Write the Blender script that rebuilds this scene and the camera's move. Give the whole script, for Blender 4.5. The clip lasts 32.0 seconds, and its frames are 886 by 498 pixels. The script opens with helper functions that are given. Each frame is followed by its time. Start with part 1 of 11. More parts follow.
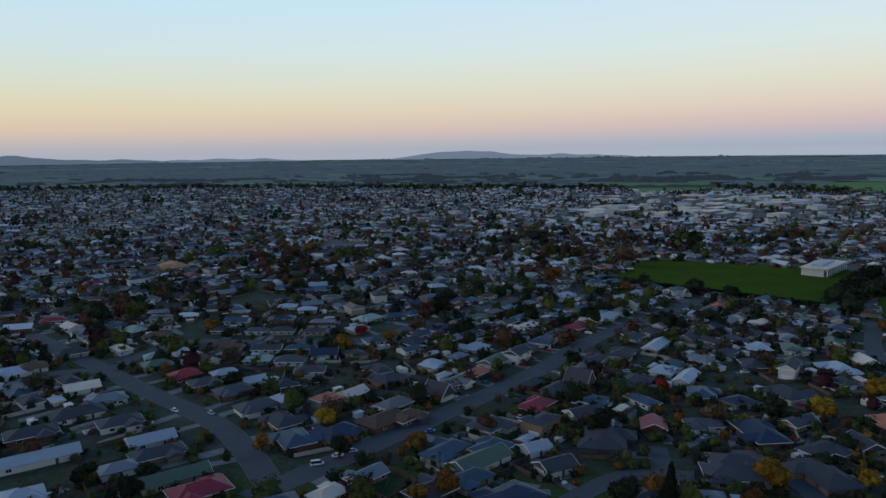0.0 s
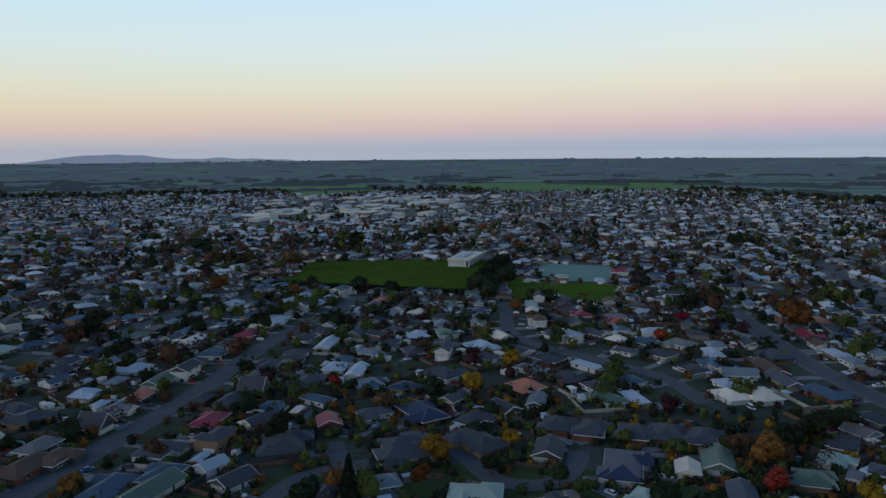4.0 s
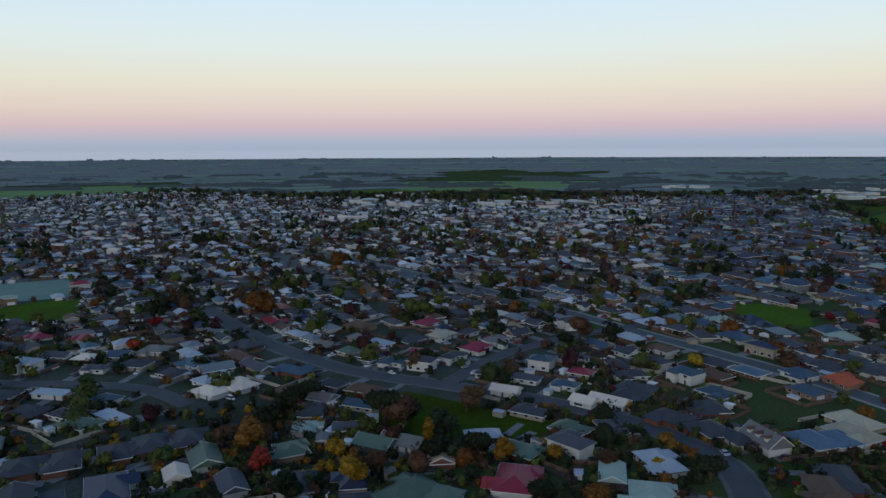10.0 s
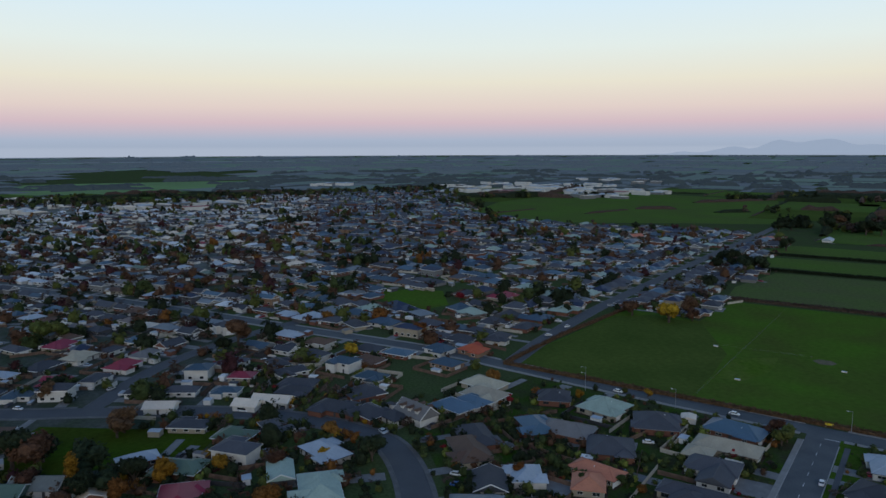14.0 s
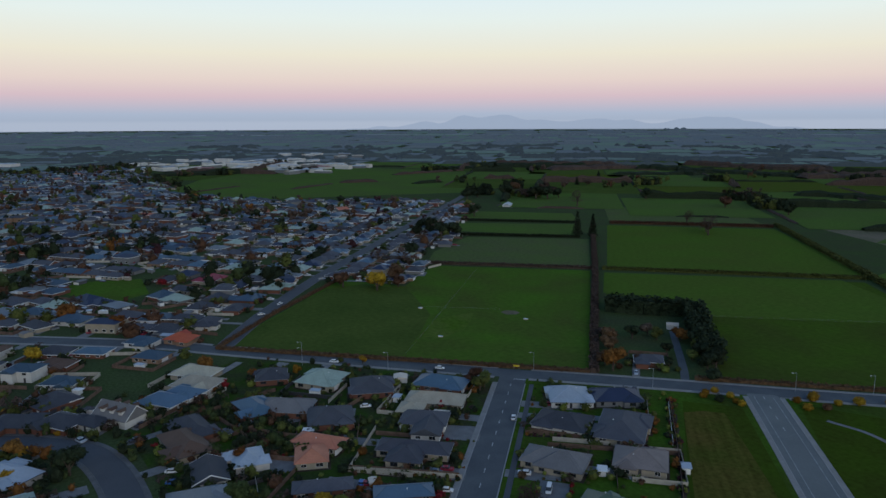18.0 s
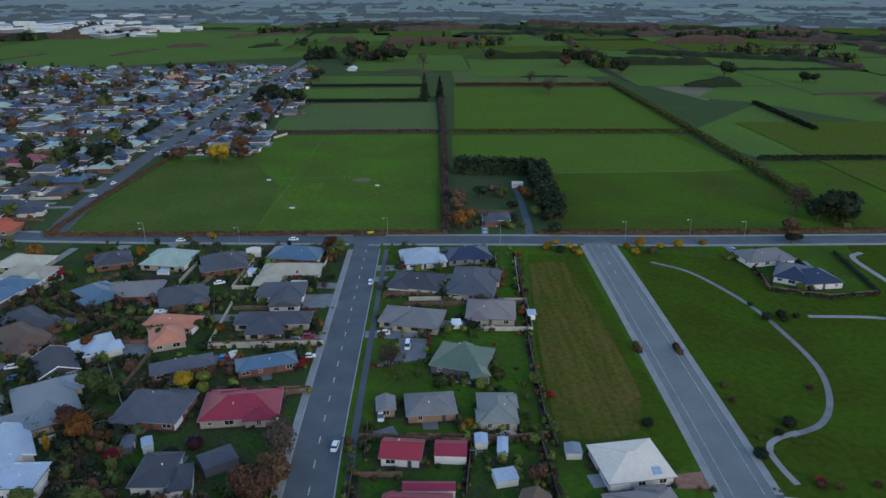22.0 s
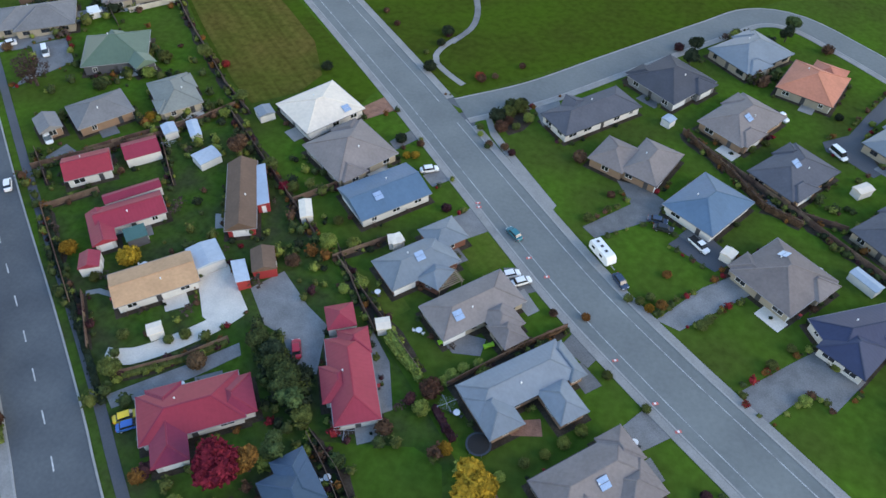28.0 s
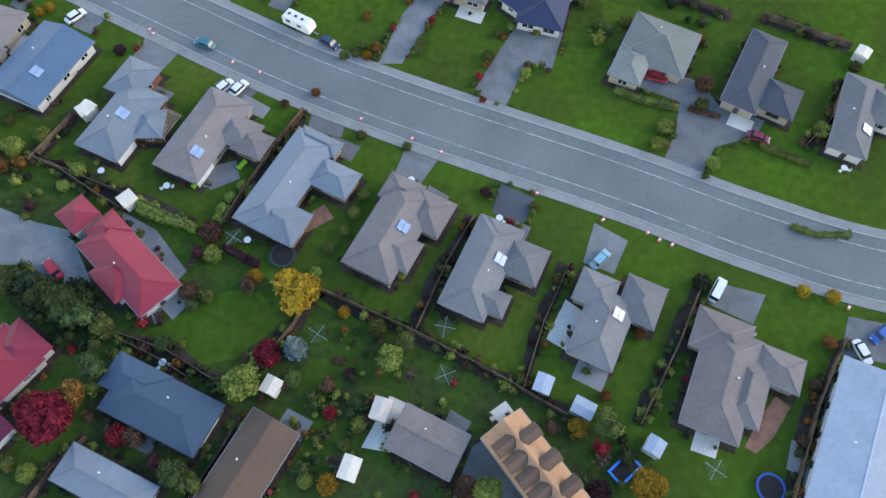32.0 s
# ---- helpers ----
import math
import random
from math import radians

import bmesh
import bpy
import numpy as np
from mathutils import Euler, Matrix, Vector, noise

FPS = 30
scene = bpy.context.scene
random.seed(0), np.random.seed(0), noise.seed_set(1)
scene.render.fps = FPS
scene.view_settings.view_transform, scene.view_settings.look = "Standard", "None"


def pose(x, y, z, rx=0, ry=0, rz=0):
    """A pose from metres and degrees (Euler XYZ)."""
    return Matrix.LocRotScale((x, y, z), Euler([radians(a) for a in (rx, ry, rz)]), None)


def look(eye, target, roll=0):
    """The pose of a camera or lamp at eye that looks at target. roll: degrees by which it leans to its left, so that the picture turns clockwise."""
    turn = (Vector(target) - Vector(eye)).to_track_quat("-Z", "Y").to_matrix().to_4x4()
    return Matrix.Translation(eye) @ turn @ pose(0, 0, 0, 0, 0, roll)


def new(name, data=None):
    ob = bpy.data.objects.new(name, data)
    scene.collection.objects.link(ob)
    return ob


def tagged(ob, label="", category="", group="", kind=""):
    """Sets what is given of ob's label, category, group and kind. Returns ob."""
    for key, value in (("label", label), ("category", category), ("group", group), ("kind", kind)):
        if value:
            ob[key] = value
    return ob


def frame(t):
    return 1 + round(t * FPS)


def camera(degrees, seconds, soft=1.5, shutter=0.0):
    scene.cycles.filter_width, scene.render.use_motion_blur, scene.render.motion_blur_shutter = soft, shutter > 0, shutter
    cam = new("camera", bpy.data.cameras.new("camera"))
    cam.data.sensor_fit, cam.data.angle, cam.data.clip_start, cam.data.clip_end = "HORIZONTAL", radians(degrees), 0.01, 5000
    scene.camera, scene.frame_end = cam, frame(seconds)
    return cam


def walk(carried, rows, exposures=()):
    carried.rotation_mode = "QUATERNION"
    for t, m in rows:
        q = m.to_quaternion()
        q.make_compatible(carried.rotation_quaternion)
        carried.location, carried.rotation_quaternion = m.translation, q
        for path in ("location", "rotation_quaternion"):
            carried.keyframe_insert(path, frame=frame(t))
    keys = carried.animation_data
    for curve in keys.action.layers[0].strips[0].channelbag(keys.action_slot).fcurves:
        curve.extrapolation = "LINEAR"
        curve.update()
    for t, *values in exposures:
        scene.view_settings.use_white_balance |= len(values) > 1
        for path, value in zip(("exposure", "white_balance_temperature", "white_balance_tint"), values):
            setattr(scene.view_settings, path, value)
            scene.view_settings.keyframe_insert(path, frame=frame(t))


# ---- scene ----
SKY = 1.0
NEAR_FILL = 45
SUN = 0.6
EXPOSURES = [(0, 0.05, 6380, 10), (16, 0.13, 6400, 10), (19, 0.25, 6400, 10), (21, 0.93, 6450, 10), (23, 1.5, 6850, 11), (25, 1.97, 7250, 12), (28, 2.07, 7450, 13), (32, 2.2, 7550, 14)]
H = 110.0
cam = camera(64.0, 32.0)
ROWS = [
    (0.0, 82.185, 0.671, 0.163),
    (0.5, 82.218, 0.678, -2.857),
    (1.0, 82.181, 0.520, -6.043),
    (1.5, 82.174, 0.501, -9.312),
    (2.0, 82.186, 0.445, -12.651),
    (2.5, 82.204, 0.414, -16.016),
    (3.0, 82.225, 0.406, -19.490),
    (3.5, 82.252, 0.432, -23.035),
    (5.5, 82.275, 0.427, -36.571),
    (6.0, 82.288, 0.442, -39.925),
    (6.5, 82.285, 0.420, -43.302),
    (7.0, 82.288, 0.440, -46.701),
    (7.5, 82.276, 0.465, -50.058),
    (8.0, 82.261, 0.458, -53.504),
    (8.5, 82.246, 0.372, -56.969),
    (9.0, 82.219, 0.432, -60.444),
    (9.5, 82.190, 0.390, -64.144),
    (10.0, 82.129, 0.294, -68.099),
    (10.5, 82.061, 0.333, -71.777),
    (11.0, 81.974, 0.286, -75.625),
    (11.5, 81.924, 0.294, -79.080),
    (12.0, 81.904, 0.247, -82.343),
    (12.5, 81.914, 0.277, -85.634),
    (13.0, 81.901, 0.220, -89.011),
    (13.5, 81.914, 0.259, -92.468),
    (14.0, 81.937, 0.197, -95.824),
    (14.5, 81.936, 0.208, -98.723),
    (16.5, 81.497, 0.277, -110.439),
    (17.0, 81.280, 0.205, -113.362),
    (17.5, 80.948, 0.198, -116.339),
    (18.0, 79.875, 0.213, -119.339),
    (18.5, 78.577, 0.138, -122.361),
    (19.0, 77.247, 0.103, -125.421),
    (19.5, 75.939, 0.068, -128.427),
    (20.0, 74.632, 0.038, -130.903),
    (20.5, 73.328, 0.006, -131.412),
    (21.0, 72.028, 0.007, -131.467),
    (21.5, 70.691, 0.009, -131.554),
    (22.0, 69.134, -0.019, -131.620),
    (22.5, 67.017, -0.074, -131.658),
    (23.0, 64.578, -0.058, -131.743),
    (23.5, 62.178, -0.074, -131.916),
    (24.0, 59.778, -0.141, -132.341),
    (24.5, 57.538, -0.197, -134.153),
    (25.0, 55.303, -0.290, -137.439),
    (25.5, 53.049, -0.336, -140.788),
    (27.5, 44.218, -0.777, -155.995),
    (28.0, 42.052, -0.864, -160.620),
    (28.5, 39.884, -0.961, -164.986),
    (29.0, 37.764, -1.018, -169.340),
    (29.5, 35.650, -1.061, -173.654),
    (30.0, 33.529, -1.141, -177.807),
    (30.5, 31.419, -1.209, -181.911),
    (31.0, 29.304, -1.275, -186.056),
    (31.5, 27.207, -1.331, -190.310),
    (32.0, 25.122, -1.349, -194.650),
]
walk(cam, [(t, pose(0, 0, H, a, b, c)) for t, a, b, c in ROWS], exposures=EXPOSURES)

# ---- sky and light ----
world = bpy.data.worlds.new("dusk_sky")
scene.world = world
world.use_nodes = True
wn, wl = world.node_tree.nodes, world.node_tree.links
wn.clear()
w_out = wn.new("ShaderNodeOutputWorld")
w_bg = wn.new("ShaderNodeBackground")
w_co = wn.new("ShaderNodeTexCoord")
w_sep = wn.new("ShaderNodeSeparateXYZ")
wl.new(w_co.outputs["Generated"], w_sep.inputs[0])


def sky_ramp(stops):
    ramp = wn.new("ShaderNodeValToRGB")
    el = ramp.color_ramp.elements
    el[0].position, el[0].color = stops[0][0], (*stops[0][1], 1)
    el[1].position, el[1].color = stops[-1][0], (*stops[-1][1], 1)
    for p, c in stops[1:-1]:
        e = el.new(p)
        e.color = (*c, 1)
    wl.new(w_sep.outputs["Z"], ramp.inputs[0])
    return ramp


# towards the afterglow, and away from it, where the earth's shadow rises
glow_side = sky_ramp([(0.0, (0.40, 0.41, 0.47)), (0.012, (0.50, 0.45, 0.45)), (0.03, (0.69, 0.54, 0.41)), (0.058, (0.73, 0.65, 0.43)),
                      (0.09, (0.67, 0.71, 0.58)), (0.135, (0.60, 0.74, 0.75)), (0.2, (0.53, 0.74, 0.87)), (0.34, (0.27, 0.43, 0.60)), (0.6, (0.066, 0.15, 0.32)), (1.0, (0.038, 0.105, 0.26))])
dark_side = sky_ramp([(0.0, (0.37, 0.425, 0.525)), (0.004, (0.335, 0.395, 0.50)), (0.012, (0.36, 0.42, 0.53)), (0.035, (0.60, 0.46, 0.50)), (0.056, (0.70, 0.58, 0.53)),
                      (0.09, (0.75, 0.71, 0.58)), (0.135, (0.71, 0.78, 0.74)), (0.2, (0.62, 0.77, 0.86)), (0.34, (0.29, 0.44, 0.60)), (0.6, (0.066, 0.15, 0.32)), (1.0, (0.038, 0.105, 0.26))])
w_side = wn.new("ShaderNodeVectorMath")
w_side.operation = "DOT_PRODUCT"
w_side.inputs[1].default_value = (-0.96, 0.28, 0)
wl.new(w_co.outputs["Generated"], w_side.inputs[0])
w_map = wn.new("ShaderNodeMapRange")
w_map.inputs["From Min"].default_value, w_map.inputs["From Max"].default_value = -0.6, 0.9
wl.new(w_side.outputs["Value"], w_map.inputs["Value"])
w_mix = wn.new("ShaderNodeMix")
w_mix.data_type = "RGBA"
wl.new(w_map.outputs[0], w_mix.inputs[0])
wl.new(dark_side.outputs[0], w_mix.inputs[6])
wl.new(glow_side.outputs[0], w_mix.inputs[7])
wl.new(w_mix.outputs[2], w_bg.inputs["Color"])
w_bg.inputs["Strength"].default_value = SKY
wl.new(w_bg.outputs[0], w_out.inputs[0])

sun = new("sun", bpy.data.lights.new("sun", "SUN"))
sun.data.energy, sun.data.angle, sun.data.color = SUN, radians(40), (1.0, 0.93, 0.86)
sun.matrix_world = look((0, 0, 300), (195, -20, 220))
sun.location = (-300, 160, 400)

# ---- materials ----
MATS = {}


def rgb(c):
    return (*c, 1.0)


def material(name, color, rough=0.8, metal=0.0, var=0.25, scale=0.5, fine=6.0, bump=0.15, spec=0.4, second=None, amount=0.5,
             corrugated=0.0, rows=0.0, per_object=0.0):
    """Noise at two scales over a base colour, with relief; corrugated and rows are pitches in metres along the roof's own grid."""
    if name in MATS:
        return MATS[name]
    m = bpy.data.materials.new(name)
    m.use_nodes = True
    n, l = m.node_tree.nodes, m.node_tree.links
    b = n["Principled BSDF"]
    b.inputs["Roughness"].default_value, b.inputs["Metallic"].default_value = rough, metal
    b.inputs["Specular IOR Level"].default_value = spec
    co = n.new("ShaderNodeTexCoord")
    geo = n.new("ShaderNodeNewGeometry")
    big, small = n.new("ShaderNodeTexNoise"), n.new("ShaderNodeTexNoise")
    big.inputs["Scale"].default_value, small.inputs["Scale"].default_value = scale, fine
    big.inputs["Detail"].default_value = 4
    small.inputs["Detail"].default_value = 3
    for t in (big, small):
        l.new(geo.outputs["Position"], t.inputs["Vector"])
    mix = n.new("ShaderNodeMix")
    mix.data_type = "RGBA"
    dark = second or tuple(c * (1 - var * 1.6) for c in color)
    mix.inputs[6].default_value, mix.inputs[7].default_value = rgb(dark), rgb(color)
    ramp = n.new("ShaderNodeMapRange")
    ramp.inputs["From Min"].default_value, ramp.inputs["From Max"].default_value = 0.32, 0.32 + 0.36 * (1.6 - amount)
    l.new(big.outputs["Fac"], ramp.inputs["Value"])
    l.new(ramp.outputs[0], mix.inputs[0])
    hsv = n.new("ShaderNodeHueSaturation")
    l.new(mix.outputs[2], hsv.inputs["Color"])
    val = n.new("ShaderNodeMapRange")
    val.inputs["From Min"].default_value, val.inputs["From Max"].default_value = 0.25, 0.75
    val.inputs["To Min"].default_value, val.inputs["To Max"].default_value = 1 - var, 1 + var
    l.new(small.outputs["Fac"], val.inputs["Value"])
    value = val.outputs[0]
    if per_object:
        info = n.new("ShaderNodeObjectInfo")
        pr = n.new("ShaderNodeMapRange")
        pr.inputs["To Min"].default_value, pr.inputs["To Max"].default_value = 1 - per_object, 1 + per_object
        l.new(info.outputs["Random"], pr.inputs["Value"])
        mul = n.new("ShaderNodeMath")
        mul.operation = "MULTIPLY"
        l.new(value, mul.inputs[0])
        l.new(pr.outputs[0], mul.inputs[1])
        value = mul.outputs[0]
        hr = n.new("ShaderNodeMapRange")
        hr.inputs["To Min"].default_value, hr.inputs["To Max"].default_value = 0.5 - per_object * 0.05, 0.5 + per_object * 0.05
        l.new(info.outputs["Random"], hr.inputs["Value"])
        l.new(hr.outputs[0], hsv.inputs["Hue"])
    l.new(value, hsv.inputs["Value"])
    l.new(hsv.outputs[0], b.inputs["Base Color"])
    bp = n.new("ShaderNodeBump")
    bp.inputs["Strength"].default_value, bp.inputs["Distance"].default_value = bump, 0.05
    height = small.outputs["Fac"]
    if corrugated or rows:
        sep = n.new("ShaderNodeSeparateXYZ")
        l.new(co.outputs["UV"], sep.inputs[0])
        wave = n.new("ShaderNodeMath")
        wave.operation = "PINGPONG" if corrugated else "FRACT"
        mul = n.new("ShaderNodeMath")
        mul.operation = "MULTIPLY"
        mul.inputs[1].default_value = 2.0 / corrugated if corrugated else 1.0 / rows
        l.new(sep.outputs["X" if corrugated else "Y"], mul.inputs[0])
        l.new(mul.outputs[0], wave.inputs[0])
        if corrugated:
            wave.inputs[1].default_value = 1.0
        height = wave.outputs[0]
        bp.inputs["Distance"].default_value = 0.03
        bp.inputs["Strength"].default_value = 0.3
    l.new(height, bp.inputs["Height"])
    l.new(bp.outputs[0], b.inputs["Normal"])
    MATS[name] = m
    return m


ROOFS = {
    "charcoal": (0.062, 0.066, 0.08), "grey": (0.185, 0.18, 0.18), "taupe": (0.205, 0.175, 0.165), "bluegrey": (0.175, 0.205, 0.232),
    "blue": (0.08, 0.14, 0.20), "slateblue": (0.05, 0.085, 0.125), "navy": (0.03, 0.04, 0.078), "brown": (0.12, 0.075, 0.055), "red": (0.27, 0.03, 0.052),
    "orange": (0.50, 0.19, 0.12), "green": (0.10, 0.15, 0.11), "mint": (0.33, 0.42, 0.36), "white": (0.70, 0.60, 0.49),
    "cream": (0.42, 0.38, 0.29), "tan": (0.47, 0.265, 0.15), "pale": (0.36, 0.42, 0.49), "greygreen": (0.20, 0.21, 0.19), "teal": (0.06, 0.14, 0.13),
    "zinc": (0.62, 0.66, 0.70), "terracotta": (0.45, 0.10, 0.05), "slate": (0.085, 0.09, 0.108),
}
METAL_ROOFS = ("zinc", "slateblue", "blue", "bluegrey", "navy", "red", "green", "white", "pale", "teal")


def roof_material(c):
    if c in METAL_ROOFS:
        return material("roof_metal_" + c, ROOFS[c], 0.5, 0.0, 0.07, 0.2, 1.2, corrugated=0.76, spec=0.3, per_object=0.14)
    return material("roof_tile_" + c, ROOFS[c], 0.75, 0.0, 0.10, 0.25, 1.6, rows=0.36, spec=0.25, per_object=0.14)


WALLS = {"white": (0.58, 0.56, 0.53), "cream": (0.34, 0.29, 0.22), "brick": (0.17, 0.07, 0.045), "grey": (0.19, 0.19, 0.19), "tan": (0.27, 0.17, 0.11), "red": (0.33, 0.03, 0.03), "dark": (0.08, 0.08, 0.09)}


def wall_material(c):
    return material("wall_" + c, WALLS[c], 0.85, 0.0, 0.10, 0.4, 8.0, 0.2, per_object=0.06)


M_GRASS = material("lawn_grass", (0.058, 0.122, 0.013), 0.95, 0, 0.24, 0.05, 0.6, 0.5, 0.0, second=(0.052, 0.074, 0.015))
M_OLIVELAWN = material("olive_lawn_grass", (0.062, 0.108, 0.013), 0.95, 0, 0.2, 0.12, 0.9, 0.4, 0.0, second=(0.085, 0.105, 0.02))
M_BACK = material("back_garden_grass", (0.046, 0.092, 0.013), 0.95, 0, 0.28, 0.11, 0.8, 0.5, 0.0, second=(0.044, 0.052, 0.022), amount=0.65)
# darker copy of the lawn, with shade put into its colour
M_YARD = material("yard_grass_painted_shade", (0.038, 0.082, 0.010), 0.95, 0, 0.28, 0.09, 0.9, 0.4, 0.0, second=(0.05, 0.05, 0.03))
M_GROUND = material("rough_ground", (0.060, 0.092, 0.032), 0.95, 0, 0.3, 0.04, 0.8, 0.5, 0.0, second=(0.062, 0.074, 0.036))
M_GARDEN = material("garden_soil", (0.075, 0.058, 0.042), 0.95, 0, 0.35, 0.3, 3.0, 0.5, 0.1)
M_FIELD = material("pasture", (0.070, 0.138, 0.016), 0.95, 0, 0.16, 0.025, 0.35, 0.4, 0.0, second=(0.070, 0.092, 0.020), per_object=0.15)
M_PARK = material("park_grass", (0.049, 0.088, 0.009), 0.95, 0, 0.22, 0.045, 0.5, 0.4, 0.0, second=(0.046, 0.062, 0.010))
M_ROUGH = material("unmown_field", (0.068, 0.108, 0.014), 0.95, 0, 0.28, 0.05, 0.6, 0.4, 0.0, second=(0.085, 0.095, 0.022))
def far_haze(name, c, glow):
    """A surface miles off; haze is painted on it as a faint bluish emission."""
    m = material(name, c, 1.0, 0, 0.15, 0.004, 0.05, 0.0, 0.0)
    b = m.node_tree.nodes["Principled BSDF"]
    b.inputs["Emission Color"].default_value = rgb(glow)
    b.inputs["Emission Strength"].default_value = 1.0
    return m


M_HAZEFIELD = far_haze("plain_field", (0.095, 0.19, 0.05), (0.020, 0.032, 0.034))
M_HAY = material("unmown_rows", (0.110, 0.080, 0.022), 0.95, 0, 0.28, 0.05, 0.6, 0.4, 0.0, second=(0.072, 0.078, 0.015))


def add_rows(m, turn, pitch, k):
    """Mown rows along a bearing: an uneven band of lighter stalks."""
    n, l = m.node_tree.nodes, m.node_tree.links
    hsv = next(x for x in n if x.type == "HUE_SAT")
    geo, rot, wave = n.new("ShaderNodeNewGeometry"), n.new("ShaderNodeMapping"), n.new("ShaderNodeTexNoise")
    turned = n.new("ShaderNodeMapping")
    turned.inputs["Rotation"].default_value = (0, 0, -turn)
    rot.inputs["Scale"].default_value = (0.035, 1.0 / pitch, 1.0)
    wave.inputs["Scale"].default_value, wave.inputs["Detail"].default_value = 1.0, 3
    l.new(geo.outputs["Position"], turned.inputs["Vector"])
    l.new(turned.outputs[0], rot.inputs["Vector"])
    l.new(rot.outputs[0], wave.inputs["Vector"])
    rng = n.new("ShaderNodeMapRange")
    rng.inputs["From Min"].default_value, rng.inputs["From Max"].default_value = 0.3, 0.7
    rng.inputs["To Min"].default_value, rng.inputs["To Max"].default_value = 1 - k, 1 + k
    l.new(wave.outputs["Fac"], rng.inputs["Value"])
    mul = n.new("ShaderNodeMath")
    mul.operation = "MULTIPLY"
    l.new(hsv.inputs["Value"].links[0].from_socket, mul.inputs[0])
    l.new(rng.outputs[0], mul.inputs[1])
    l.new(mul.outputs[0], hsv.inputs["Value"])


add_rows(M_HAY, math.atan2(-71, 83), 1.9, 0.2)
M_LUSH = material("lush_pasture", (0.078, 0.138, 0.020), 0.95, 0, 0.16, 0.02, 0.3, 0.3, 0.0, second=(0.082, 0.118, 0.022))
# far pasture and scrub: base colours paled to imitate haze
M_FARFIELD = material("far_pasture", (0.088, 0.152, 0.030), 0.95, 0, 0.16, 0.012, 0.3, 0.2, 0.0, second=(0.088, 0.122, 0.036))
M_FARDARK = material("hazed_far_scrub", (0.08, 0.10, 0.105), 0.95, 0, 0.25, 0.01, 0.3, 0.2, 0.0)
# far paving and gardens, with a lighter grey standing in for haze
M_TOWN = material("hazed_town_paving_and_gardens", (0.15, 0.155, 0.165), 0.8, 0, 0.3, 0.05, 0.4, 0.2, 0.3, second=(0.04, 0.052, 0.03), amount=0.1)
M_TOWNYARD = material("old_yards", (0.085, 0.088, 0.085), 0.9, 0, 0.35, 0.06, 0.5, 0.3, 0.1, second=(0.036, 0.052, 0.024), amount=0.2)
M_MIDFIELD = material("grazed_pasture", (0.095, 0.135, 0.04), 0.95, 0, 0.22, 0.03, 0.4, 0.4, 0.0, second=(0.10, 0.115, 0.05))
M_DULL = material("dull_pasture", (0.060, 0.090, 0.020), 0.95, 0, 0.16, 0.03, 0.35, 0.4, 0.0, second=(0.08, 0.11, 0.025))
M_WORN = material("worn_pasture", (0.105, 0.135, 0.032), 0.95, 0, 0.2, 0.05, 0.4, 0.4, 0.0, second=(0.07, 0.13, 0.015))
M_BARE = material("bare_field", (0.16, 0.13, 0.09), 0.95, 0, 0.25, 0.03, 0.5, 0.3, 0.1, second=(0.10, 0.10, 0.05))
M_ROAD = material("asphalt", (0.112, 0.122, 0.128), 0.9, 0, 0.1, 0.10, 1.5, 0.12, 0.2, second=(0.080, 0.088, 0.096))
M_ROADPALE = material("worn_asphalt", (0.178, 0.19, 0.182), 0.9, 0, 0.08, 0.09, 1.2, 0.12, 0.2, second=(0.14, 0.15, 0.147))
M_ROADFAR = material("asphalt_dark", (0.085, 0.09, 0.10), 0.85, 0, 0.12, 0.10, 4.0, 0.25, 0.3)
M_PATH = material("concrete_path", (0.28, 0.27, 0.255), 0.85, 0, 0.14, 0.25, 4.0, 0.2, 0.3)
M_KERB = material("kerb_concrete", (0.33, 0.32, 0.305), 0.85, 0, 0.12, 0.3, 4.0, 0.2, 0.3)
M_KERBOLD = material("weathered_kerb", (0.15, 0.15, 0.15), 0.9, 0, 0.2, 0.3, 4.0, 0.2, 0.2)
M_DRIVE = material("drive_concrete", (0.20, 0.198, 0.195), 0.85, 0, 0.2, 0.3, 4.0, 0.2, 0.3, per_object=0.2)
M_EDGE = material("faded_edge_paint", (0.47, 0.48, 0.47), 0.8, 0, 0.35, 0.6, 5.0, 0.1)
M_PAINT = material("worn_road_paint", (0.62, 0.62, 0.60), 0.7, 0, 0.3, 1.0, 6.0, 0.1)
M_FENCE = material("timber_fence", (0.17, 0.105, 0.075), 0.9, 0, 0.3, 0.6, 6.0, 0.3, per_object=0.3)
M_FENCELIGHT = material("pale_fence", (0.45, 0.41, 0.34), 0.85, 0, 0.15, 0.5, 6.0, 0.2)
M_FASCIA = material("grey_gutter", (0.26, 0.25, 0.25), 0.5, 0, 0.08, 1.0, 8.0, 0.05)
M_TRIM = material("white_trim", (0.74, 0.73, 0.71), 0.55, 0, 0.05, 1.0, 8.0, 0.05)
M_DARKTRIM = material("dark_trim", (0.05, 0.05, 0.055), 0.5, 0, 0.08, 1.0, 8.0, 0.05)
M_PANE = material("window_pane", (0.02, 0.024, 0.03), 0.08, 0, 0.05, 1.0, 2.0, 0.0, 0.8)
M_SOLAR = material("solar_panel_glass", (0.30, 0.40, 0.55), 0.12, 0, 0.08, 1.0, 4.0, 0.0, 0.9)
M_BARK = material("bark", (0.09, 0.065, 0.05), 0.95, 0, 0.3, 1.0, 8.0, 0.5)
M_TYRE = material("tyre_rubber", (0.015, 0.015, 0.016), 0.9, 0, 0.1)
M_RIM = material("alloy_rim", (0.45, 0.46, 0.48), 0.35, 0.8, 0.05)
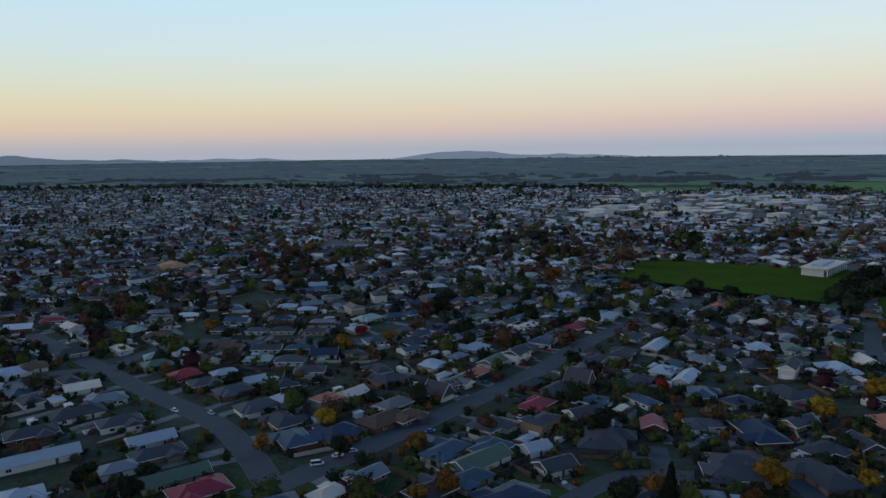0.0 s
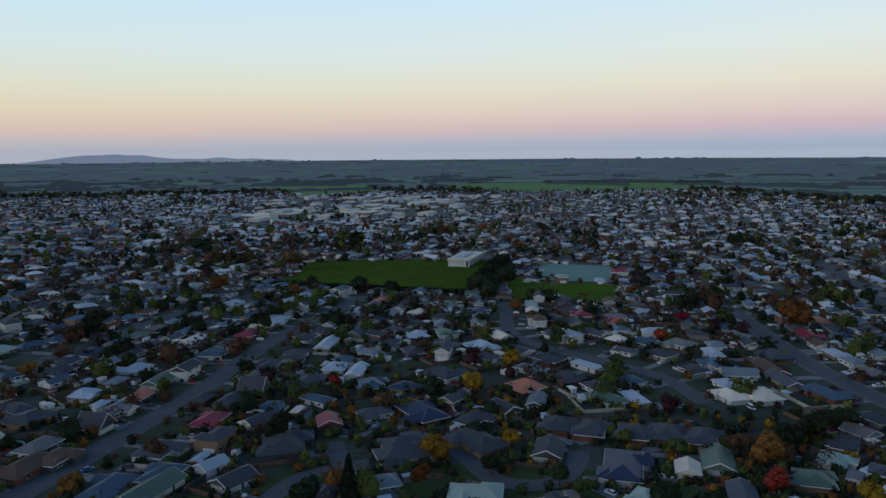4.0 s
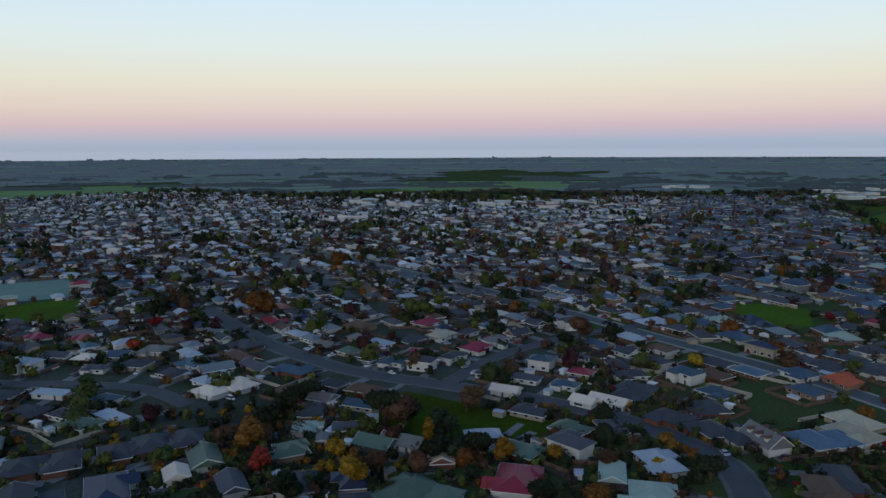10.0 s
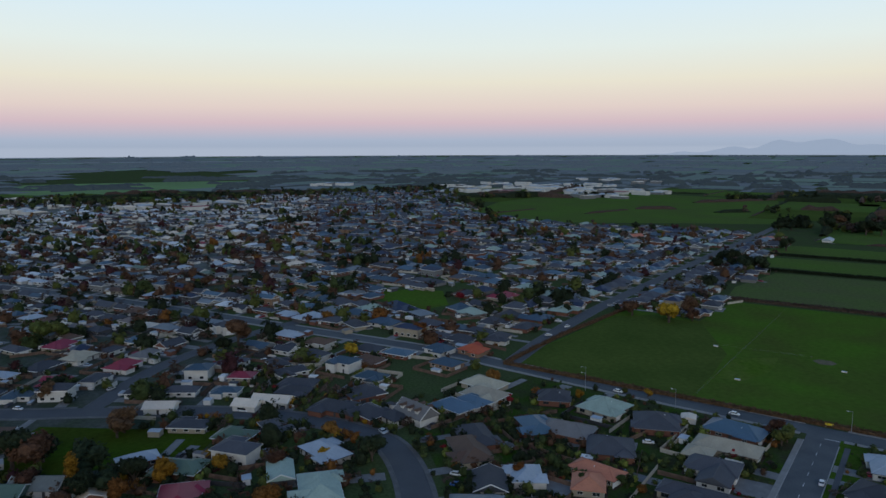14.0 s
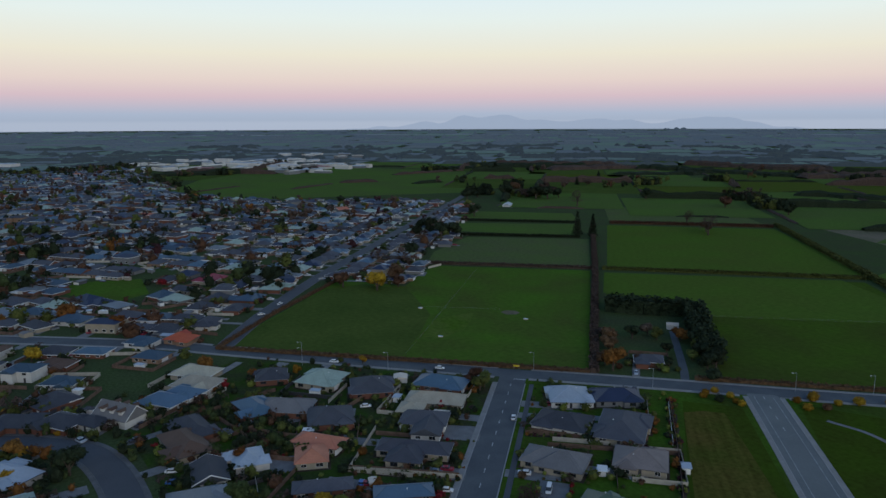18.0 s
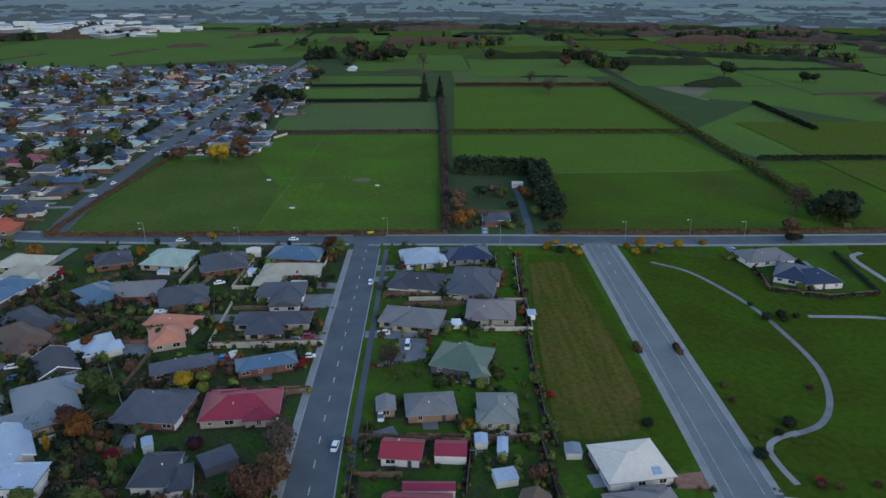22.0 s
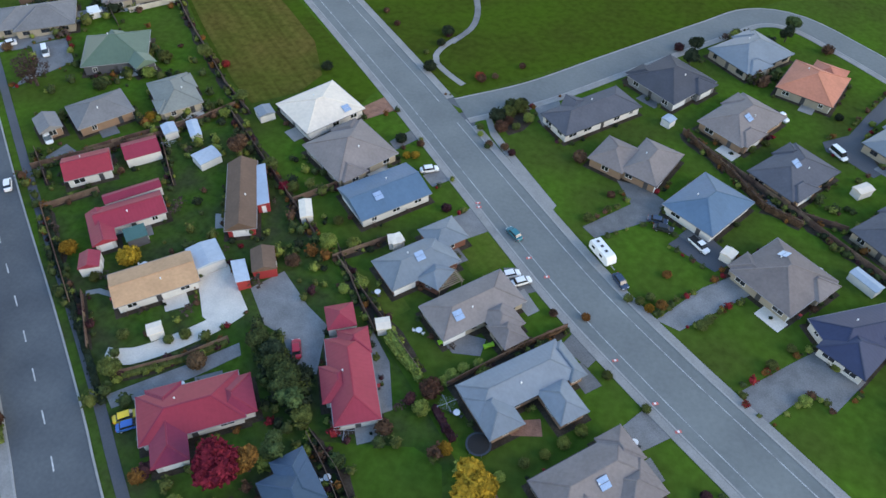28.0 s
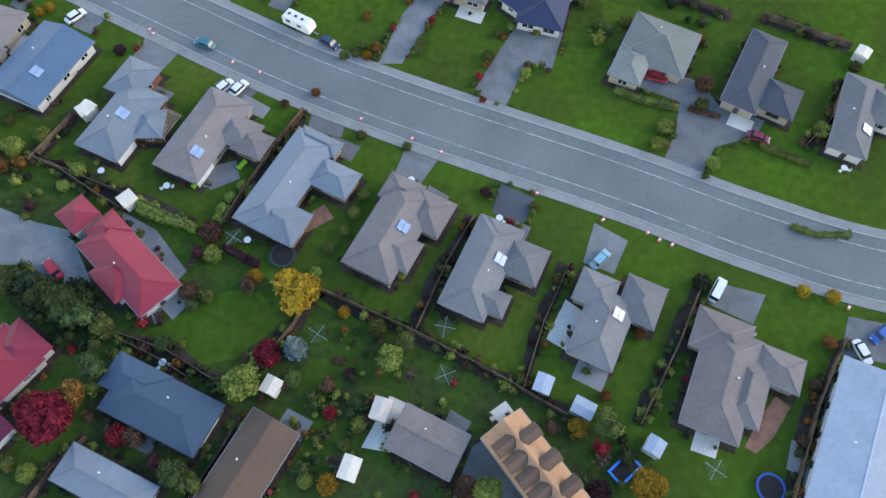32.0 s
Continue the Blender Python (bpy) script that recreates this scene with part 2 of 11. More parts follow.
M_LAMP = material("tail_lamp", (0.4, 0.02, 0.02), 0.3, 0, 0.05)
M_HEAD = material("head_lamp", (0.7, 0.72, 0.74), 0.2, 0, 0.05)
M_WATER = material("pool_water", (0.05, 0.28, 0.42), 0.08, 0, 0.08, 0.5, 2.0, 0.1, 0.6)
M_GALV = material("galvanised_steel", (0.38, 0.40, 0.42), 0.45, 0.6, 0.1, 0.5, 6.0, 0.1)


def leaf(name, color, v=0.35):
    LEAFC[name] = color
    return material("leaves_" + name, color, 0.9, 0, v, 0.8, 5.0, 0.6, 0.05, per_object=0.3)


LEAFC = {}
LEAVES = {"green": leaf("green", (0.068, 0.094, 0.034)), "dark": leaf("dark", (0.032, 0.044, 0.024)), "lime": leaf("lime", (0.21, 0.25, 0.055)),
          "yellow": leaf("yellow", (0.37, 0.215, 0.026)), "orange": leaf("orange", (0.23, 0.105, 0.030)), "red": leaf("red", (0.29, 0.030, 0.030)),
          "rust": leaf("rust", (0.135, 0.075, 0.045)), "bare": leaf("bare", (0.12, 0.085, 0.066)), "bluegreen": leaf("bluegreen", (0.15, 0.21, 0.19)),
          "olive": leaf("olive", (0.115, 0.135, 0.038)), "maroon": leaf("maroon", (0.08, 0.034, 0.036))}

# ---- building blocks ----


def mesh_of(bm, name, mat):
    me = bpy.data.meshes.new(name)
    bm.to_mesh(me)
    bm.free()
    for m in mat if isinstance(mat, (list, tuple)) else [mat]:
        me.materials.append(m)
    return me


def part(name, bm, mat, parent=None, label="", m=None):
    me = bm if isinstance(bm, bpy.types.Mesh) else mesh_of(bm, name, mat)
    ob = new(name, me)
    if parent:
        ob.parent = parent
    if m is not None:
        ob.matrix_basis = m
    if label:
        tagged(ob, label)
    return ob


def thing(name, m, label, category, group="", kind=""):
    ob = new(name)
    ob.empty_display_size = 0.3
    ob.matrix_basis = m
    return tagged(ob, label, category, group, kind)


def add_box(bm, x0, x1, y0, y1, z0, z1, m=None):
    vs = [bm.verts.new((x, y, z)) for z in (z0, z1) for x, y in ((x0, y0), (x1, y0), (x1, y1), (x0, y1))]
    if m is not None:
        for v in vs:
            v.co = m @ v.co
    for f in ((3, 2, 1, 0), (4, 5, 6, 7), (0, 1, 5, 4), (1, 2, 6, 5), (2, 3, 7, 6), (3, 0, 4, 7)):
        bm.faces.new([vs[i] for i in f])
    return vs


def box(x0, x1, y0, y1, z0, z1, bevel=0.0):
    bm = bmesh.new()
    add_box(bm, x0, x1, y0, y1, z0, z1)
    if bevel:
        bmesh.ops.bevel(bm, geom=bm.edges[:], offset=bevel, segments=2, affect="EDGES")
    return bm


def cyl(bm, r0, r1, z0, z1, n=8, m=None):
    a = [bm.verts.new((r0 * math.cos(i * math.tau / n), r0 * math.sin(i * math.tau / n), z0)) for i in range(n)]
    b = [bm.verts.new((r1 * math.cos(i * math.tau / n), r1 * math.sin(i * math.tau / n), z1)) for i in range(n)]
    if m is not None:
        for v in a + b:
            v.co = m @ v.co
    for i in range(n):
        bm.faces.new((a[i], a[(i + 1) % n], b[(i + 1) % n], b[i]))
    bm.faces.new(b)
    bm.faces.new(a[::-1])


SHARED = {}


def shared(key, make):
    if key not in SHARED:
        SHARED[key] = make()
    return SHARED[key]


def smooth_line(pts, step):
    """Points about step metres apart on a smooth curve through pts."""
    p = [Vector(q) for q in pts]
    p = [2 * p[0] - p[1]] + p + [2 * p[-1] - p[-2]]
    out = []
    for i in range(1, len(p) - 2):
        k = max(1, int((p[i + 1] - p[i]).length / step))
        for j in range(k):
            t = j / k
            a, b, c, d = p[i - 1:i + 3]
            out.append(0.5 * (2 * b + (c - a) * t + (2 * a - 5 * b + 4 * c - d) * t * t + (3 * b - a - 3 * c + d) * t ** 3))
    out.append(p[-2])
    return out


def normals(line):
    res = []
    for i in range(len(line)):
        d = line[min(i + 1, len(line) - 1)] - line[max(i - 1, 0)]
        d.normalize()
        res.append(Vector((-d.y, d.x)))
    return res


def flat(name, pts, z, mat, parent=None, kind="structure", label="", category="", thick=0.0):
    """A sheet over a ring of points, slightly above the ground."""
    bm = bmesh.new()
    vs = [bm.verts.new((x, y, z)) for x, y in pts]
    f = bm.faces.new(vs)
    f.normal_update()
    if f.normal.z < 0:
        f.normal_flip()
    bmesh.ops.triangulate(bm, faces=[f])
    if thick:
        r = bmesh.ops.extrude_face_region(bm, geom=bm.faces[:])
        bmesh.ops.translate(bm, verts=[g for g in r["geom"] if isinstance(g, bmesh.types.BMVert)], vec=(0, 0, thick))
        bmesh.ops.recalc_face_normals(bm, faces=bm.faces[:])
    ob = part(name, bm, mat, parent)
    if kind and not parent:
        tagged(ob, label, category, kind=kind)
    return ob

# ---- ground and roads ----


def ground_height(r):
    """Level round the town, then raised so its rim fits the camera's horizon."""
    return 0.0 if r < 2600 else 64.0 * ((r - 2600) / 2300) ** 1.25


def make_ground():
    radii = [0, 60, 120, 180, 250, 330, 420, 520, 640, 800, 1000, 1250, 1550, 1900, 2300, 2600, 2900, 3200, 3500, 3800, 4100, 4400, 4650, 4900]
    n = 128
    bm = bmesh.new()
    rings = [[bm.verts.new((0, 0, 0))]]
    for r in radii[1:]:
        rings.append([bm.verts.new((r * math.cos(i * math.tau / n), r * math.sin(i * math.tau / n), ground_height(r))) for i in range(n)])
    for i in range(n):
        bm.faces.new((rings[0][0], rings[1][i], rings[1][(i + 1) % n]))
        for a, b in zip(rings[1:], rings[2:]):
            bm.faces.new((a[i], b[i], b[(i + 1) % n], a[(i + 1) % n]))
    ob = part("ground", bm, M_GROUND)
    return tagged(ob, "dark green and brown ground reaching the horizon", "ground", kind="structure")


make_ground()
ROADS = []


def on_road(p, but=None, extra=0.0):
    for line, half, name in ROADS:
        if name != but:
            for q in line:
                if (q - p).length < half + extra:
                    return True
    return False


def plan_road(name, pts, width):
    ROADS.append((smooth_line(pts, 3.0), width / 2, name))


def strip(name, line, off0, off1, z0, z1, mat, parent, skip=None, label=""):
    """A band beside a line between two offsets, its top at z1, its foot at z0."""
    nr = normals(line)
    bm = bmesh.new()
    prev = None
    for p, n in zip(line, nr):
        if skip and skip(p + n * (off0 + off1) / 2):
            prev = None
            continue
        a, b = p + n * off0, p + n * off1
        cur = [bm.verts.new((a.x, a.y, z0)), bm.verts.new((a.x, a.y, z1)), bm.verts.new((b.x, b.y, z1)), bm.verts.new((b.x, b.y, z0))]
        if prev:
            for i in range(3):
                bm.faces.new((prev[i], cur[i], cur[i + 1], prev[i + 1]))
        prev = cur
    bmesh.ops.recalc_face_normals(bm, faces=bm.faces[:])
    if not bm.faces:
        bm.free()
        return None
    return part(name, bm, mat, parent, label)


def build_roads():
    for i, (line, half, name) in enumerate(ROADS):
        near = min(q.length for q in line) < 330
        z = 0.05 + 0.006 * i
        nr = normals(line)
        bm = bmesh.new()
        prev = None
        for p, n in zip(line, nr):
            a, b = p + n * half, p - n * half
            cur = (bm.verts.new((a.x, a.y, z)), bm.verts.new((p.x, p.y, z + 0.03)), bm.verts.new((b.x, b.y, z)))
            if prev:
                bm.faces.new((prev[1], prev[0], cur[0], cur[1]))
                bm.faces.new((prev[2], prev[1], cur[1], cur[2]))
            prev = cur
        bmesh.ops.recalc_face_normals(bm, faces=bm.faces[:])
        road = part("road", bm, M_ROADPALE if name in ("north", "bend") else M_ROAD if name in ("dashes", "main") else M_ROADFAR)
        tagged(road, "grey asphalt street with concrete kerbs" if near else "dark grey asphalt street between houses", "road", kind="structure")
        road["street"] = name
        off = lambda q: on_road(q, name, 0.4)
        if not name.startswith("far"):
            for s in (1, -1):
                strip("kerb", line, s * half, s * (half + 0.35), 0.0, 0.17, M_KERB if name in ("dashes", "main", "north", "bend") else M_KERBOLD, road, off)
                if name in ("main", "north", "hill") or (name == "bend" and s < 0):
                    away = off
                    strip("footpath", line, s * (half + 0.37), s * (half + (2.0 if name != "hill" else 1.8)), 0.0, 0.12, M_KERBOLD if name == "hill" else M_PATH, road, away)
                elif name == "dashes":
                    if s < 0:
                        strip("footpath", line, s * (half + 0.37), s * (half + 2.2), 0.0, 0.12, M_PATH, road, off)
                    else:
                        strip("footpath", line, half + 2.0, half + 3.9, 0.0, 0.1, M_ROADFAR, road, off)


def dash(name, line, off, on, gap, road_ob, wide=0.14, z=0.12, start=0.0, stop=1e9):
    """Painted dashes along a line, each a piece of its own."""
    d = 0.0
    bm = lambda: box(-on / 2, on / 2, -wide / 2, wide / 2, 0, 0.008)
    me = shared(("dash", on, wide), lambda: mesh_of(bm(), "lane_dash", M_PAINT))
    nxt = start
    for a, b in zip(line, line[1:]):
        seg = (b - a).length
        while d + seg > nxt and nxt < stop:
            t = (b - a).normalized()
            p = a + t * (nxt - d) + Vector((-t.y, t.x)) * off
            if not on_road(p, road_ob["street"], 1.0):
                part(name, me, None, road_ob, m=Matrix.Translation((p.x, p.y, z)) @ Matrix.Rotation(math.atan2(t.y, t.x), 4, "Z"))
            nxt += on + gap
        d += seg


def mark_roads():
    for line, half, name in ROADS:
        ob = next(o for o in bpy.data.objects if o.get("street") == name)
        if name == "dashes":
            dash("lane_dash", line, 0.0, 3.0, 6.6, ob, 0.24, 0.1)
            dash("stop_line", line, 3.2, 0.5, 500.0, ob, 5.5, 0.12, 12.0, 13.0)
        if name == "north":
            for s in (1, -1):
                strip("edge_line", line, s * (half - 2.43), s * (half - 2.23), 0.0, 0.118, M_EDGE, ob, lambda q, n=name: on_road(q, n, 0.5))
        if name == "north":
            dash("lane_dash", line, 0.0, 3.0, 7.0, ob, 0.22, 0.115, 4.0, 40.0)

# ---- houses ----


def roof_uv(bm):
    uv = bm.loops.layers.uv.verify()
    for f in bm.faces:
        f.normal_update()
        n = f.normal
        u = Vector((-n.y, n.x, 0))
        u = u.normalized() if u.length > 1e-3 else Vector((1, 0, 0))
        v = n.cross(u)
        for lp in f.loops:
            lp[uv].uv = (lp.vert.co.dot(u), lp.vert.co.dot(v))


def roof_block(bm, m, L, W, z, pitch, kind, over=0.5):
    """A hip, gable or lean roof over a rectangle centred on m, ridge along x when L is the longer side."""
    if W > L:
        m = m @ Matrix.Rotation(math.pi / 2, 4, "Z")
        L, W = W, L
    a, b = L / 2 + over, W / 2 + over
    rise = b * math.tan(radians(pitch))
    t = 0.18
    if kind == "flat":
        pts = [(-a, -b, z), (a, -b, z), (a, b, z + 0.35), (-a, b, z + 0.35)]
        top = [bm.verts.new(m @ Vector(p)) for p in pts]
        low = [bm.verts.new(m @ (Vector(p) - Vector((0, 0, t)))) for p in pts]
        bm.faces.new(top)
        bm.faces.new(low[::-1])
        for i in range(4):
            bm.faces.new((low[i], low[(i + 1) % 4], top[(i + 1) % 4], top[i]))
        return z + 0.3, 0
    r = max(0.3, a - b) if kind == "hip" else a
    if kind == "dutch":
        r = a - b * 0.45
    e = [bm.verts.new(m @ Vector(p)) for p in ((-a, -b, z), (a, -b, z), (a, b, z), (-a, b, z))]
    g = [bm.verts.new(m @ Vector(p)) for p in ((-r, 0, z + rise), (r, 0, z + rise))]
    lo = [bm.verts.new(v.co - Vector((0, 0, t))) for v in e]
    bm.faces.new((e[0], e[1], g[1], g[0]))
    bm.faces.new((e[2], e[3], g[0], g[1]))
    bm.faces.new((e[1], e[2], g[1]))
    bm.faces.new((e[3], e[0], g[0]))
    for i in range(4):
        bm.faces.new((lo[i], lo[(i + 1) % 4], e[(i + 1) % 4], e[i]))
    bm.faces.new(lo[::-1])
    return z + rise, r


def ridge_line(found, m, L, W, z, pitch, kind, over=0.5):
    """Raised caps on the ridge and the hips."""
    if W > L:
        m = m @ Matrix.Rotation(math.pi / 2, 4, "Z")
        L, W = W, L
    a, b = L / 2 + over, W / 2 + over
    rise = b * math.tan(radians(pitch))
    r = max(0.3, a - b) if kind == "hip" else a
    lines = [((-r, 0, z + rise), (r, 0, z + rise))]
    if kind == "hip":
        lines += [((sx * a, sy * b, z), (sx * r, 0, z + rise)) for sx in (-1, 1) for sy in (-1, 1)]
    for p, q in lines:
        found.append((m @ Vector(p), m @ Vector(q)))


def framed(w, h):
    bm = box(-w / 2 - 0.1, w / 2 + 0.1, -0.02, 0.03, -h / 2 - 0.1, h / 2 + 0.1)
    n = len(bm.faces)
    for s in (-1, 1):
        add_box(bm, s * w / 4 - w / 4 + 0.04, s * w / 4 + w / 4 - 0.04, -0.02, 0.045, -h / 2, h / 2)
    bm.faces.ensure_lookup_table()
    for f in bm.faces[n:]:
        f.material_index = 1
    return mesh_of(bm, "window", [M_TRIM, M_PANE])


def window(parent, x, y, z, ang, w, h, frame_mat=None, simple=False):
    """A framed window on a wall whose outside faces along ang."""
    def make():
        bm = bmesh.new()
        t = 0.07
        add_box(bm, -w / 2, w / 2, -0.03, 0.05, -h / 2, -h / 2 + t)
        add_box(bm, -w / 2, w / 2, -0.03, 0.05, h / 2 - t, h / 2)
        for u in (-w / 2, -t / 2, w / 2 - t):
            add_box(bm, u, u + t, -0.03, 0.05, -h / 2 + t, h / 2 - t)
        return mesh_of(bm, "window_frame", frame_mat or M_TRIM)

    fr = shared(("wf", w, h, (frame_mat or M_TRIM).name), make)
    pn = shared(("wp", w, h), lambda: mesh_of(box(-w / 2 + 0.05, w / 2 - 0.05, -0.02, 0.012, -h / 2 + 0.05, h / 2 - 0.05), "pane", M_PANE))
    m = Matrix.Translation((x, y, z)) @ Matrix.Rotation(ang - math.pi / 2, 4, "Z")
    if simple:
        part("window", shared(("ws", w, h), lambda: framed(w, h)), None, parent, m=m)
        return
    wi = part("window", fr, None, parent, m=m)
    part("pane", pn, None, wi)


def panel(parent, name, x, y, z, ang, w, h, mat, ribs=4):
    def make():
        bm = bmesh.new()
        add_box(bm, -w / 2, w / 2, -0.02, 0.04, 0, h)
        for i in range(ribs):
            zz = h * (i + 0.5) / ribs
            add_box(bm, -w / 2 + 0.1, w / 2 - 0.1, 0.04, 0.055, zz - h / ribs * 0.38, zz + h / ribs * 0.38)
        return mesh_of(bm, name, mat)

    me = shared((name, w, h, mat.name, ribs), make)
    part(name, me, None, parent, m=Matrix.Translation((x, y, z)) @ Matrix.Rotation(ang - math.pi / 2, 4, "Z"))


WORDS = {"zinc": "bright zinc-coloured", "terracotta": "terracotta-red", "charcoal": "charcoal", "grey": "grey", "taupe": "taupe-grey", "bluegrey": "blue-grey", "blue": "blue", "slateblue": "slate-blue", "navy": "navy", "brown": "brown", "red": "dark red",
         "orange": "terracotta", "green": "green", "mint": "pale green", "white": "white", "cream": "cream", "tan": "tan", "pale": "pale blue-white",
         "greygreen": "grey-green", "teal": "teal", "slate": "slate-grey"}
WALLW = {"white": "white", "cream": "cream", "brick": "red brick", "grey": "grey", "tan": "tan brick", "red": "red-painted", "dark": "dark-stained"}
HOUSES = []
FOOTS = []


def house(x, y, rot, L, W, roof="grey", kind="hip", wall="cream", wings=(), eave=2.6, pitch=24, solar=None, detail=2, name="house", dormers=0, caps=True, seed=None):
    """One house: walls, roof over the main block and its wings, gutters, ridge caps, windows, doors.
    wings: (x, y, turn, L, W, kind) in the house's own frame; solar: (x, y) there."""
    rng = random.Random(int(x * 13 + y * 7))
    big = L * W > 60
    label = f"{WALLW[wall]} {'two-storey ' if eave > 4 else ''}{'house' if big else 'shed'} with a {WORDS[roof]} {'hipped' if kind == 'hip' else 'gabled' if kind == 'gable' else 'low'} {'metal' if roof in METAL_ROOFS else 'tiled'} roof"
    ob = thing(name if big else ("garden_shed" if name == "house" else name), pose(x, y, 0, 0, 0, rot), label, "house" if big else "shed", "houses of the town" if big else "garden sheds")
    HOUSES.append((x, y, max(L, W) / 2 + 1))
    FOOTS.append((x, y, radians(rot), L, W))
    blocks = [(0, 0, 0, L, W, kind)] + list(wings)
    roofs, wb, caps_of = [], bmesh.new(), []
    eh = eave
    for i, (bx, by, bt, bl, bw, bk) in enumerate(blocks):
        m = pose(bx, by, 0, 0, 0, bt)
        zz = eh - 0.012 * i
        pt = pitch if i == 0 else pitch - 1
        rb = bmesh.new()
        roof_block(rb, m, bl, bw, zz, pt, bk, (0.55 if detail > 1 else 0.7) if big else 0.15)
        bmesh.ops.recalc_face_normals(rb, faces=rb.faces[:])
        roof_uv(rb)
        roofs.append(rb)
        if bk != "flat" and caps:
            ridge_line(caps_of, m, bl, bw, zz, pt, bk, (0.55 if detail > 1 else 0.7) if big else 0.15)
        add_box(wb, -bl / 2 + 0.02 * i, bl / 2 - 0.02 * i, -bw / 2 + 0.02 * i, bw / 2 - 0.02 * i, -0.05, zz - 0.06, m)
        if bk in ("gable", "dutch"):
            mm, a, b = (m, bl, bw) if bl >= bw else (m @ Matrix.Rotation(math.pi / 2, 4, "Z"), bw, bl)
            rise = (b / 2) * math.tan(radians(pt))
            for s in (-1, 1):
                q = [(s * a / 2, -b / 2, zz - 0.1), (s * a / 2, b / 2, zz - 0.1), (s * a / 2, 0, zz + rise)]
                q2 = [(u - s * 0.15, v, w) for u, v, w in q]
                v1, v2 = [wb.verts.new(mm @ Vector(k)) for k in q], [wb.verts.new(mm @ Vector(k)) for k in q2]
                wb.faces.new(v1)
                wb.faces.new(v2[::-1])
                for k in range(3):
                    wb.faces.new((v1[k], v1[(k + 1) % 3], v2[(k + 1) % 3], v2[k]))
    bmesh.ops.recalc_face_normals(wb, faces=wb.faces[:])
    part("wall", wb, wall_material(wall), ob)
    ro = part("roof", roofs[0], roof_material(roof), ob)
    for rb in roofs[1:]:
        part("roof", rb, roof_material(roof), ob)
    if big and detail > 1 and caps:
        for p, q in caps_of:
            d = q - p
            bmc = bmesh.new()
            add_box(bmc, 0, d.length, -0.13, 0.13, -0.03, 0.06, Matrix.Translation(p) @ d.to_track_quat("X", "Z").to_matrix().to_4x4())
            part("ridge_cap", bmc, roof_material(roof), ro)
    if not big:
        panel(ob, "door", L / 2, 0, 0.02, 0.0, 0.9, 1.95, M_TRIM, 1)
        return ob
    if detail > 1:
        for bx, by, bt, bl, bw, bk in blocks:
            m = pose(x, y, 0, 0, 0, rot) @ pose(bx, by, 0, 0, 0, bt)
            ring = [m @ Vector((u * (bl / 2 + 1.1), v * (bw / 2 + 1.1), 0)) for u, v in ((-1, -1), (1, -1), (1, 1), (-1, 1))]
            sheet("garden_bed", [(q.x, q.y) for q in ring], M_GARDEN, "dark soil bed round a house wall", "garden bed")
        if math.hypot(x, y) < 235:
            m = pose(x, y, 0, 0, 0, rot)
            s, u, q = rng.choice((-1, 1)), rng.uniform(-0.25, 0.15) * L, rng.uniform(3.5, 6)
            ring = [m @ Vector((a, s * b, 0)) for a, b in ((u, W / 2 - 0.1), (u + q, W / 2 - 0.1), (u + q, W / 2 + rng.uniform(2.6, 3.6)), (u, W / 2 + 3.2))]
            sheet("patio", [(v.x, v.y) for v in ring], rng.choice((M_PALE, M_DRIVE, M_PATH, M_DRIVE)), "grey paved patio beside a house", "patio")
    fr = M_TRIM if rng.random() < 0.7 else M_DARKTRIM
    for i, (bx, by, bt, bl, bw, bk) in enumerate(blocks):
        m = pose(bx, by, 0, 0, 0, bt)
        for side in range(4):
            ln = bl if side % 2 == 0 else bw
            off = (bw if side % 2 == 0 else bl) / 2
            ang = radians((-90, 0, 90, 180)[side])
            count = max(1, int(ln / 4.2)) if detail > 1 else min(2, max(1, int(ln / 6.5)))
            if detail < 2 and (i > 0 or side in (1, 3)):
                count = 0 if side in (1, 3) else min(count, 1)
            for k in range(count):
                u = (k + 0.5) / count * ln - ln / 2
                px, py = (u, -off) if side == 0 else (off, u) if side == 1 else (-u, off) if side == 2 else (-off, -u)
                p = m @ Vector((px, py, 0))
                inside = any(j != i and abs((pose(o[0], o[1], 0, 0, 0, o[2]).inverted() @ p).x) < o[3] / 2 + 0.1 and abs((pose(o[0], o[1], 0, 0, 0, o[2]).inverted() @ p).y) < o[4] / 2 + 0.1 for j, o in enumerate(blocks))
                if inside:
                    continue
                a = ang + radians(bt)
                if i == 0 and side == 1 and k == 0 and detail > 1 or (i == 1 and side == 1 and k == 0):
                    panel(ob, "garage_door", p.x, p.y, 0.02, a, min(4.8, ln * 0.7) // 0.6 * 0.6, 2.1, M_TRIM)
                elif side == 0 and k == count // 2 and i == 0:
                    panel(ob, "door", p.x, p.y, 0.02, a, 1.0, 2.05, M_DARKTRIM, 3)
                else:
                    window(ob, p.x, p.y, 1.45, a, rng.choice((1.2, 1.8, 2.4)) if detail > 1 else 1.8, rng.choice((1.1, 1.4)) if detail > 1 else 1.2, fr, detail < 2)
                if eave > 4:
                    window(ob, p.x, p.y, 4.0, a, 1.8, 1.2, fr)
